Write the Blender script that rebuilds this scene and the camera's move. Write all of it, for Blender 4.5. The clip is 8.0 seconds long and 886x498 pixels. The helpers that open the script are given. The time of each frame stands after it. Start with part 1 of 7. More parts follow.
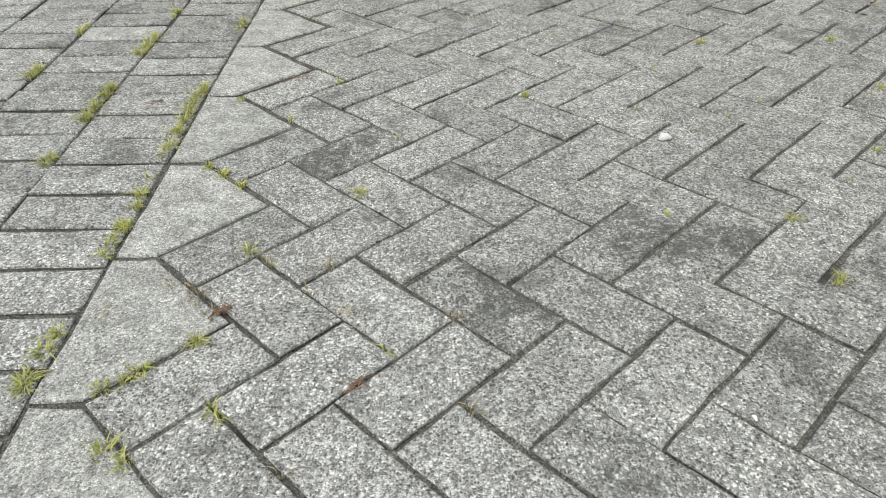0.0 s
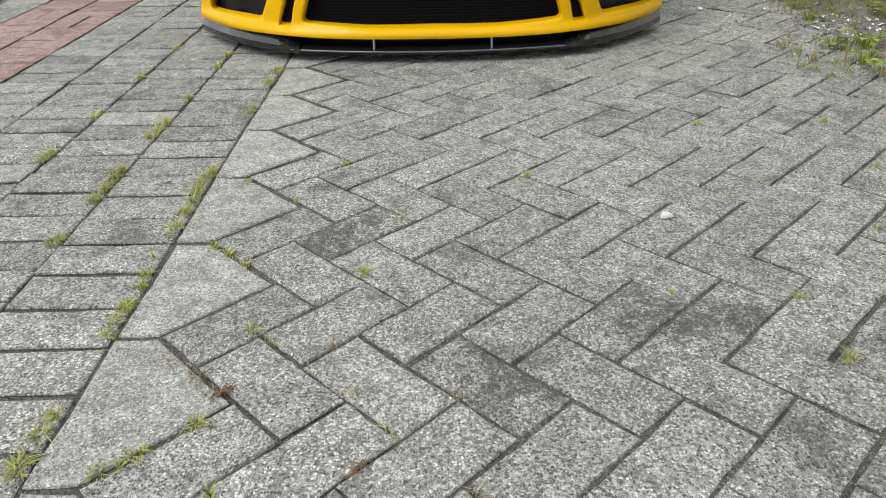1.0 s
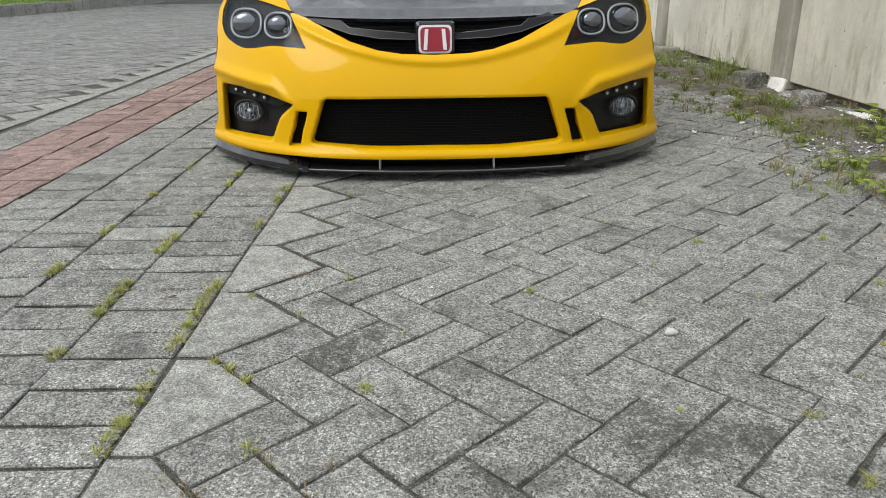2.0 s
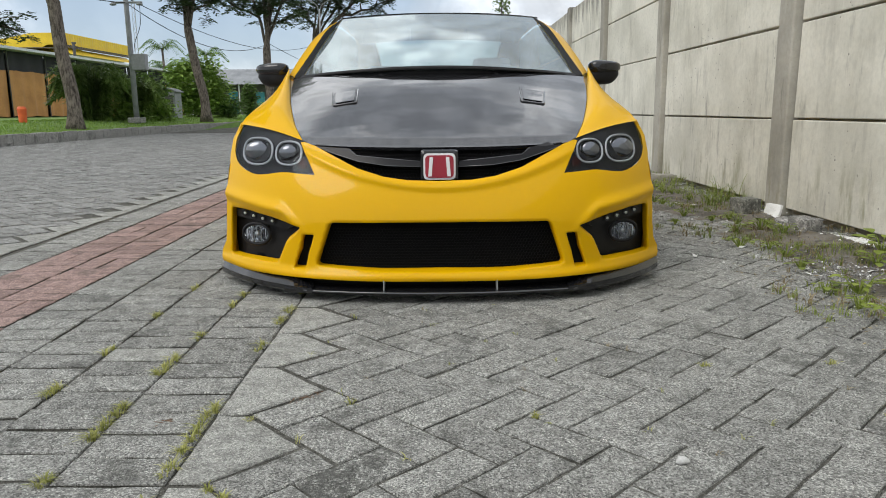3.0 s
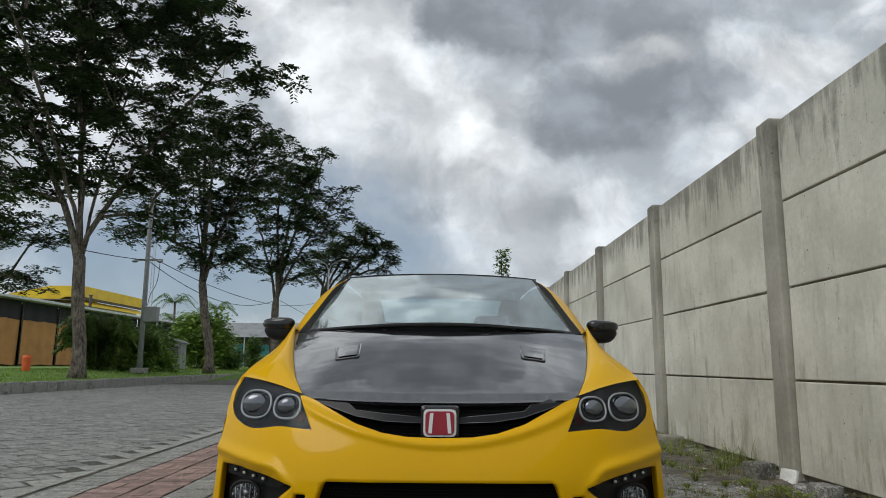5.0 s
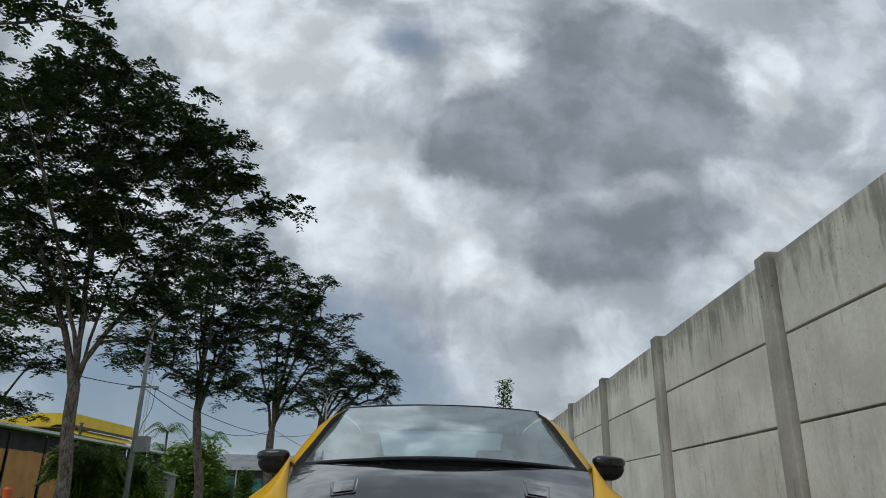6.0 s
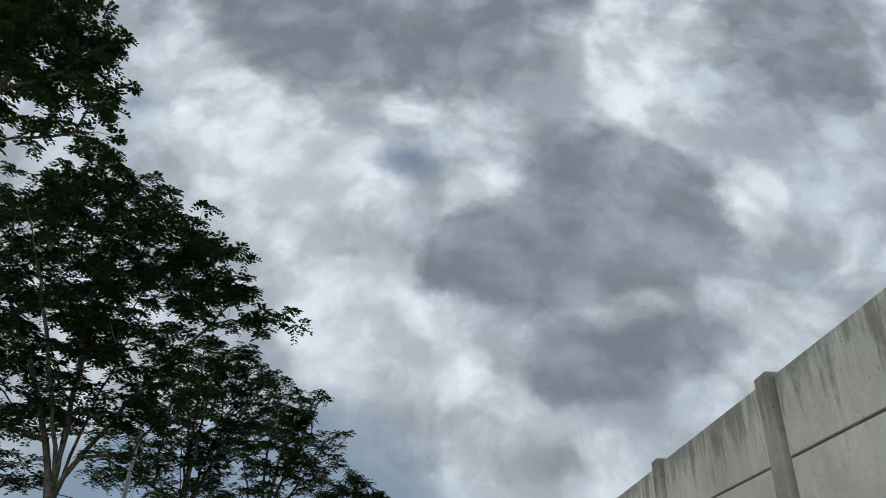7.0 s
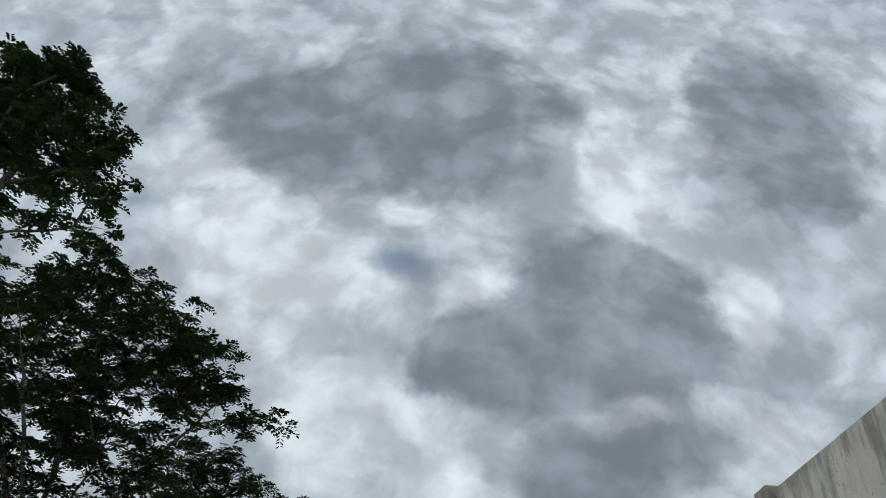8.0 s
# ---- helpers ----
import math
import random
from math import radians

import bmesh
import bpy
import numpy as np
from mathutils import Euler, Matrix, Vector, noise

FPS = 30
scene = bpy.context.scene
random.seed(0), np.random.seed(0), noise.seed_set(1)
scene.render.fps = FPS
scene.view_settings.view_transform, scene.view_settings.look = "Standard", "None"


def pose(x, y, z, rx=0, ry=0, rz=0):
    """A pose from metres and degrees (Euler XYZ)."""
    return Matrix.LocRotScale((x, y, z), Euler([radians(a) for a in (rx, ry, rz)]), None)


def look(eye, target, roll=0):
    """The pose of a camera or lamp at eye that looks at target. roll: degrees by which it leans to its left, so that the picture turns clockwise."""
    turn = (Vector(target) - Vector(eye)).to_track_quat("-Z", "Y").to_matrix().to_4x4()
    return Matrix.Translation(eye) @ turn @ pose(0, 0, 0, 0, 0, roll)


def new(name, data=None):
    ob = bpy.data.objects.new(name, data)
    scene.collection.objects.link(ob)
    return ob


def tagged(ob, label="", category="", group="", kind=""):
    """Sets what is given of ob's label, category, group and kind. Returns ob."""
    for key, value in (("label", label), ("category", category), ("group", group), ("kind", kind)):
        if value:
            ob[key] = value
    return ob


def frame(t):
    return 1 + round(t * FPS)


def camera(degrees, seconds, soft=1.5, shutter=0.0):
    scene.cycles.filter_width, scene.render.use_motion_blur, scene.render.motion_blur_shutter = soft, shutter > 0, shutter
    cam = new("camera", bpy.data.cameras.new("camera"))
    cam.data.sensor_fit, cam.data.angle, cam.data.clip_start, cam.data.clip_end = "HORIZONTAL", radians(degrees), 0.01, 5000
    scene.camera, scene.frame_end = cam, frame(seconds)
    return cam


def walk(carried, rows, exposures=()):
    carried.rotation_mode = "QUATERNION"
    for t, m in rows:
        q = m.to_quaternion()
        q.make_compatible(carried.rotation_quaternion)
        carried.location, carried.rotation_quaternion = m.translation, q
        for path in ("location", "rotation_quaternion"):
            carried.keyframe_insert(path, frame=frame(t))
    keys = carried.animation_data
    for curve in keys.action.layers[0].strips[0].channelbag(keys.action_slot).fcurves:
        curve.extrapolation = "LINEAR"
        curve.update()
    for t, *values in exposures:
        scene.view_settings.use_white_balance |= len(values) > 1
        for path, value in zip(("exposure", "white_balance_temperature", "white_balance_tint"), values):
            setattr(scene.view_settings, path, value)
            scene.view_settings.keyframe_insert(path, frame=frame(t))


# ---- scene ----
cam = camera(64.6, 8.0, soft=0.95)
EYE = (0.0, 0.0, 0.71)


def turn(yaw, pitch, roll):
    return pose(*EYE, 90 + pitch, 0, yaw) @ pose(0, 0, 0, 0, 0, roll)


PATH = [
    (0.0, turn(-0.85, -36.96, -0.52)),
    (0.5, turn(-0.79, -34.33, -0.65)),
    (1.0, turn(-0.56, -30.54, -0.89)),
    (1.5, turn(-0.50, -25.93, -0.79)),
    (3.0, turn(-0.23, -11.19, -0.49)),
    (3.5, turn(-0.17, -6.05, -0.25)),
    (4.0, turn(-0.20, -1.24, -0.05)),
    (4.5, turn(-0.22, 4.06, 0.20)),
    (6.0, turn(0.18, 19.97, 1.18)),
    (6.5, turn(0.21, 24.88, 1.53)),
    (7.0, turn(0.14, 29.32, 1.97)),
    (7.5, turn(0.13, 33.49, 2.39)),
    (8.0, turn(-0.09, 37.61, 3.00)),
]
EXPOSURES = [(0.0, 0.97, 6500, 10), (1.5, 0.76, 6500, 10), (3.5, 0.38, 6500, 10), (4.5, 0.08, 6500, 9), (6.0, -0.44, 6150, 7), (8.0, -0.5, 6050, 6)]
walk(cam, PATH, EXPOSURES)


# ---- node helpers ----
def node(nt, kind, inputs=None, **settings):
    made = nt.nodes.new(kind)
    for key, value in settings.items():
        if key == "operation":
            made.operation = value
        elif key == "use_clamp":
            made.use_clamp = value
        elif key == "interpolation_type":
            made.interpolation_type = value
        elif key == "data_type":
            made.data_type = value
        elif key == "blend_type":
            made.blend_type = value
        elif key == "sky_type":
            made.sky_type = value
        elif key == "sun_disc":
            made.sun_disc = value
        elif key == "sun_elevation":
            made.sun_elevation = value
        elif key == "sun_rotation":
            made.sun_rotation = value
    for key, value in (inputs or {}).items():
        socket = made.inputs[key]
        if isinstance(value, bpy.types.NodeSocket):
            nt.links.new(value, socket)
        else:
            socket.default_value = value
    return made


def calc(nt, operation, a, b=0.0, clamp=False):
    return node(nt, "ShaderNodeMath", {0: a, 1: b}, operation=operation, use_clamp=clamp).outputs[0]


def vec(nt, operation, a, b=(0, 0, 0)):
    made = node(nt, "ShaderNodeVectorMath", {0: a, 1: b}, operation=operation)
    return made.outputs["Value"] if operation in ("LENGTH", "DOT_PRODUCT") else made.outputs["Vector"]


def ramp(nt, value, low, high, to_low=0.0, to_high=1.0):
    return node(nt, "ShaderNodeMapRange", {0: value, 1: low, 2: high, 3: to_low, 4: to_high}, interpolation_type="SMOOTHSTEP").outputs[0]


def blend(nt, factor, a, b, mode="MIX"):
    made = node(nt, "ShaderNodeMix", data_type="RGBA", blend_type=mode)
    for index, value in ((0, factor), (6, a), (7, b)):
        if isinstance(value, bpy.types.NodeSocket):
            nt.links.new(value, made.inputs[index])
        else:
            made.inputs[index].default_value = value if index == 0 else (*value[:3], 1.0)
    return made.outputs[2]


def fuzz(nt, vector, scale, detail=3.0, rough=0.55, colour=False):
    made = node(nt, "ShaderNodeTexNoise", {"Vector": vector, "Scale": scale, "Detail": detail, "Roughness": rough})
    return made.outputs["Color" if colour else "Fac"]


# ---- sky: broken grey cloud over a pale blue sky ----
SUN_TILT, SUN_TURN = radians(49), radians(232)
world = bpy.data.worlds.new("cloudy_sky")
scene.world = world
world.use_nodes = True
nt = world.node_tree
nt.nodes.clear()
way = vec(nt, "NORMALIZE", node(nt, "ShaderNodeTexCoord").outputs["Generated"])
axes = node(nt, "ShaderNodeSeparateXYZ", {0: way})
ahead = calc(nt, "MAXIMUM", axes.outputs[1], 0.08)
flat = node(nt, "ShaderNodeCombineXYZ", {0: calc(nt, "DIVIDE", axes.outputs[0], ahead), 1: calc(nt, "DIVIDE", axes.outputs[2], ahead)}).outputs[0]
lift = calc(nt, "ADD", calc(nt, "MAXIMUM", axes.outputs[2], 0.0), 0.22)
dome = node(nt, "ShaderNodeCombineXYZ", {0: calc(nt, "DIVIDE", axes.outputs[0], lift), 1: calc(nt, "DIVIDE", axes.outputs[1], lift)}).outputs[0]
drift = vec(nt, "SUBTRACT", fuzz(nt, flat, 3.2, 2.0, 0.5, colour=True), (0.5, 0.5, 0.5))
curl = vec(nt, "SUBTRACT", fuzz(nt, flat, 14.0, 4.0, 0.6, colour=True), (0.5, 0.5, 0.5))
warped = vec(nt, "ADD", vec(nt, "ADD", flat, vec(nt, "MULTIPLY", drift, (0.22, 0.18, 0.0))), vec(nt, "MULTIPLY", curl, (0.034, 0.03, 0.0)))
placed = vec(nt, "ADD", vec(nt, "ADD", flat, vec(nt, "MULTIPLY", drift, (0.09, 0.07, 0.0))), vec(nt, "MULTIPLY", curl, (0.07, 0.06, 0.0)))


def bank(x, y, wide, high):
    """A bank of cloud round a point of the sky ahead: 1 in its middle, 0 at twice its reach."""
    off = vec(nt, "MULTIPLY", vec(nt, "SUBTRACT", placed, (x, y, 0.0)), (1 / wide, 1 / high, 0.0))
    return ramp(nt, vec(nt, "LENGTH", off), 1.9, 0.1)


def heap(banks, ragged=0.0, low=0.0, high=1.0):
    """Several banks that merge, their edges torn by billows."""
    total = None
    for weight, shape in banks:
        part_of = calc(nt, "MULTIPLY", bank(*shape), weight)
        total = part_of if total is None else calc(nt, "ADD", total, part_of)
    if ragged:
        total = calc(nt, "ADD", total, calc(nt, "MULTIPLY", calc(nt, "SUBTRACT", tear, 0.5), ragged))
        total = ramp(nt, total, low, high)
    return calc(nt, "MULTIPLY", total, ramp(nt, axes.outputs[1], 0.05, 0.2))


stirred = vec(nt, "ADD", flat, vec(nt, "ADD", vec(nt, "MULTIPLY", drift, (0.12, 0.10, 0.0)), vec(nt, "MULTIPLY", curl, (0.07, 0.06, 0.0))))
large = node(nt, "ShaderNodeTexVoronoi", {"Vector": stirred, "Scale": 9.0}).outputs["Distance"]
small = node(nt, "ShaderNodeTexVoronoi", {"Vector": stirred, "Scale": 21.0}).outputs["Distance"]
puffs = calc(nt, "ADD", calc(nt, "MULTIPLY", large, 0.62), calc(nt, "MULTIPLY", small, 0.38))
tear = calc(nt, "ADD", calc(nt, "MULTIPLY", fuzz(nt, warped, 7.5, 6.0, 0.6), 0.66), calc(nt, "MULTIPLY", puffs, 0.36))
billow = fuzz(nt, warped, 4.2, 7.0, 0.58)
dark = heap([
    (0.9, (0.077, 0.55, 0.14, 0.087)), (0.9, (0.276, 0.72, 0.15, 0.12)), (0.85, (0.375, 0.62, 0.125, 0.13)), (0.6, (0.21, 0.58, 0.15, 0.12)),
    (0.85, (0.245, 0.365, 0.15, 0.065)), (0.5, (0.41, 0.42, 0.09, 0.05)), (0.65, (0.15, 0.225, 0.08, 0.04)), (0.5, (-0.012, 0.23, 0.065, 0.03)),
    (1.1, (-0.03, 1.13, 0.29, 0.24)), (0.7, (-0.27, 1.05, 0.12, 0.13)), (0.55, (-0.55, 1.18, 0.2, 0.2)), (1.1, (0.69, 1.14, 0.17, 0.27)),
    (0.35, (-0.114, 0.235, 0.06, 0.03)), (0.38, (-0.2, 0.6, 0.14, 0.045)),
], 1.0, 0.38, 0.80)
gap = heap([(0.75, (-0.071, 0.725, 0.075, 0.045)), (1.0, (-0.33, 0.14, 0.34, 0.12)), (0.25, (-0.131, 0.268, 0.10, 0.05)), (0.5, (-0.58, 0.86, 0.09, 0.06))], 0.8, 0.25, 0.9)
lit = heap([
    (1.0, (0.34, 0.99, 0.095, 0.2)), (1.0, (0.53, 0.672, 0.055, 0.09)), (0.9, (-0.323, 0.758, 0.2, 0.08)), (0.9, (-0.225, 0.685, 0.14, 0.06)), (0.9, (0.058, 0.675, 0.075, 0.05)),
    (0.55, (0.068, 0.36, 0.08, 0.065)), (0.7, (-0.13, 0.51, 0.13, 0.1)), (0.95, (0.29, 0.47, 0.09, 0.03)), (0.7, (0.56, 0.46, 0.11, 0.06)), (0.5, (0.02, 0.30, 0.1, 0.035)),
    (0.5, (-0.16, 0.38, 0.15, 0.08)), (0.7, (-0.45, 0.95, 0.25, 0.1)),
], 1.5, 0.34, 0.80)
broad = fuzz(nt, dome, 1.1, 4.0, 0.5)
cover = blend(nt, ramp(nt, broad, 0.3, 0.68), (0.485, 0.53, 0.585), (0.685, 0.73, 0.785))
cover = blend(nt, calc(nt, "MULTIPLY", ramp(nt, billow, 0.40, 0.60), ramp(nt, puffs, 0.62, 0.18, 0.35, 0.95)), cover, (1.0, 1.02, 1.04))
cover = blend(nt, ramp(nt, tear, 0.52, 0.36, 0.0, 0.35), cover, (0.44, 0.47, 0.51))
cover = blend(nt, calc(nt, "MULTIPLY", lit, 0.62), cover, (1.02, 1.04, 1.06))
cover = blend(nt, calc(nt, "MULTIPLY", dark, ramp(nt, billow, 0.70, 0.36, 0.78, 1.0)), cover, (0.328, 0.358, 0.402))
eddy = vec(nt, "ADD", flat, vec(nt, "ADD", vec(nt, "MULTIPLY", drift, (0.10, 0.08, 0.0)), vec(nt, "MULTIPLY", curl, (0.045, 0.04, 0.0))))
ruffle = calc(nt, "ADD", calc(nt, "MULTIPLY", fuzz(nt, eddy, 8.0, 6.0, 0.55), 0.6), calc(nt, "MULTIPLY", node(nt, "ShaderNodeTexVoronoi", {"Vector": eddy, "Scale": 13.0}).outputs["Distance"], -0.14))
swell = ramp(nt, ruffle, 0.15, 0.34, 0.82, 1.24)
cover = blend(nt, 1.0, cover, node(nt, "ShaderNodeCombineColor", {0: swell, 1: swell, 2: swell}).outputs[0], "MULTIPLY")
blue = node(nt, "ShaderNodeTexSky", sky_type="NISHITA", sun_disc=False, sun_elevation=SUN_TILT, sun_rotation=SUN_TURN)
blue = blend(nt, 1.0, blue.outputs[0], (0.078, 0.078, 0.078), "MULTIPLY")
blue = blend(nt, 0.5, blue, (0.38, 0.48, 0.62))
sky = blend(nt, calc(nt, "MULTIPLY", gap, 0.92), cover, blue)
glow = node(nt, "ShaderNodeBackground", {"Color": sky, "Strength": 1.0})
nt.links.new(glow.outputs[0], node(nt, "ShaderNodeOutputWorld").inputs[0])

sun = new("sun", bpy.data.lights.new("sun", "SUN"))
sun.data.energy, sun.data.angle, sun.data.color = 1.35, radians(40), (1.0, 0.97, 0.92)
sun.matrix_world = look((-9, -7, 13), (0, 0, 0))


# ---- materials ----
def material(name, colour=(0.5, 0.5, 0.5), rough=0.6, metal=0.0, coat=0.0, spec=0.5):
    made = bpy.data.materials.new(name)
    made.use_nodes = True
    shader = made.node_tree.nodes["Principled BSDF"]
    shader.inputs["Base Color"].default_value = (*colour, 1)
    shader.inputs["Roughness"].default_value = rough
    shader.inputs["Metallic"].default_value = metal
    shader.inputs["Coat Weight"].default_value = coat
    shader.inputs["Coat Roughness"].default_value = 0.04
    shader.inputs["Specular IOR Level"].default_value = spec
    return made, made.node_tree, shader


def place_of(nt):
    return node(nt, "ShaderNodeNewGeometry").outputs["Position"]


def relief(nt, shader, height, strength=0.3, far=0.01):
    bump = node(nt, "ShaderNodeBump", {"Height": height, "Strength": strength, "Distance": far})
    nt.links.new(bump.outputs[0], shader.inputs["Normal"])


def chance(nt, island=False):
    if island:
        return node(nt, "ShaderNodeNewGeometry").outputs["Random Per Island"]
    return node(nt, "ShaderNodeObjectInfo").outputs["Random"]


def stony(name, low, high, grit=420.0, speck=0.5, stain=0.5, island=False, spread=0.35, stain_colour=(0.055, 0.056, 0.05), moss=0.0, stain_from=0.57):
    """Exposed-aggregate concrete: grains of many greys in a darker matrix, pale chips, pits, and broad dark stains."""
    made, nt, shader = material(name, low, 0.92, spec=0.22)
    at = place_of(nt)
    mid = tuple((a + b) / 2 for a, b in zip(low, high))
    fine = fuzz(nt, at, grit * 1.25, 3.0, 0.8)
    stirred = vec(nt, "ADD", at, vec(nt, "MULTIPLY", fuzz(nt, at, grit * 0.5, 2.0, 0.5, colour=True), (2.0 / grit, 2.0 / grit, 2.0 / grit)))
    cells = node(nt, "ShaderNodeTexVoronoi", {"Vector": stirred, "Scale": grit * 0.62, "Randomness": 1.0})
    picks = node(nt, "ShaderNodeSeparateColor", {0: cells.outputs["Color"]})
    grains = blend(nt, picks.outputs[2], tuple(c * (1 - 0.75 * speck) for c in mid), tuple(min(1.0, c * (1 + 0.75 * speck)) for c in mid))
    tone = blend(nt, ramp(nt, cells.outputs["Distance"], 0.30, 0.65, 0.0, 0.55 * speck), grains, tuple(c * 0.5 for c in low))
    big = node(nt, "ShaderNodeTexVoronoi", {"Vector": stirred, "Scale": grit * 0.34, "Randomness": 1.0})
    lots = node(nt, "ShaderNodeSeparateColor", {0: big.outputs["Color"]})
    chips = calc(nt, "MULTIPLY", ramp(nt, lots.outputs[0], 0.90, 0.99, 0.3, 1.0), calc(nt, "MULTIPLY", ramp(nt, lots.outputs[0], 0.895, 0.91), ramp(nt, big.outputs["Distance"], 0.40, 0.20)))
    tone = blend(nt, calc(nt, "MULTIPLY", chips, min(1.0, speck * 0.8)), tone, tuple(min(1.0, c * 1.28 + 0.01) for c in high))
    pits = calc(nt, "MULTIPLY", ramp(nt, lots.outputs[1], 0.78, 0.84), ramp(nt, big.outputs["Distance"], 0.36, 0.15))
    tone = blend(nt, calc(nt, "MULTIPLY", pits, min(1.0, speck * 0.95)), tone, tuple(c * 0.28 for c in low))
    holes = calc(nt, "MULTIPLY", ramp(nt, picks.outputs[0], 0.60, 0.66), ramp(nt, cells.outputs["Distance"], 0.48, 0.30))
    tone = blend(nt, calc(nt, "MULTIPLY", holes, min(1.0, speck * 1.0)), tone, tuple(c * 0.22 for c in low))
    grain = ramp(nt, fine, 0.33, 0.67, 0.46, 1.52)
    tone = blend(nt, 1.0, tone, node(nt, "ShaderNodeCombineColor", {0: grain, 1: grain, 2: grain}).outputs[0], "MULTIPLY")
    each = calc(nt, "ADD", calc(nt, "MULTIPLY", chance(nt, island), spread), 1.0 - spread * 0.6)
    tone = blend(nt, 1.0, tone, node(nt, "ShaderNodeCombineColor", {0: each, 1: each, 2: each}).outputs[0], "MULTIPLY")
    film = ramp(nt, fuzz(nt, at, 21.0, 5.0, 0.65), 0.34, 0.66, 0.80, 1.16)
    tone = blend(nt, 1.0, tone, node(nt, "ShaderNodeCombineColor", {0: film, 1: film, 2: film}).outputs[0], "MULTIPLY")
    patch = calc(nt, "MULTIPLY", ramp(nt, fuzz(nt, at, 6.5, 2.0, 0.5), stain_from, stain_from + 0.11), ramp(nt, fuzz(nt, at, 45.0, 3.0, 0.7), 0.30, 0.58))
    keep = calc(nt, "SUBTRACT", 1.0, calc(nt, "MULTIPLY", chips, 0.7))
    tone = blend(nt, calc(nt, "MULTIPLY", calc(nt, "MULTIPLY", patch, keep), stain), tone, stain_colour)
    if moss:
        green = calc(nt, "MULTIPLY", ramp(nt, fuzz(nt, at, 5.0, 4.0, 0.6), 0.5, 0.7), moss)
        tone = blend(nt, green, tone, (0.10, 0.115, 0.04))
    nt.links.new(tone, shader.inputs["Base Color"])
    height = calc(nt, "ADD", calc(nt, "MULTIPLY", fine, 0.35), calc(nt, "SUBTRACT", calc(nt, "SUBTRACT", calc(nt, "MULTIPLY", chips, 0.5), cells.outputs["Distance"]), calc(nt, "MULTIPLY", calc(nt, "ADD", pits, holes), 0.8)))
    relief(nt, shader, height, 0.6, 0.0035)
    return made


def plain(name, low, high, scale=8.0, rough=0.7, metal=0.0, coat=0.0, bump=0.15, spread=0.0, island=False, far=0.01, spec=0.5):
    """A surface of one stuff with two scales of mottling."""
    made, nt, shader = material(name, low, rough, metal, coat, spec)
    at = place_of(nt)
    mix = calc(nt, "ADD", calc(nt, "MULTIPLY", fuzz(nt, at, scale, 4.0, 0.6), 0.65), calc(nt, "MULTIPLY", fuzz(nt, at, scale * 11, 3.0, 0.65), 0.35))
    tone = blend(nt, ramp(nt, mix, 0.35, 0.65), low, high)
    if spread:
        each = calc(nt, "ADD", calc(nt, "MULTIPLY", chance(nt, island), spread), 1.0 - spread / 2)
        tone = blend(nt, 1.0, tone, node(nt, "ShaderNodeCombineColor", {0: each, 1: each, 2: each}).outputs[0], "MULTIPLY")
    nt.links.new(tone, shader.inputs["Base Color"])
    nt.links.new(ramp(nt, mix, 0.3, 0.7, max(0.02, rough - 0.08), min(1.0, rough + 0.08)), shader.inputs["Roughness"])
    if bump:
        relief(nt, shader, mix, bump, far)
    return made


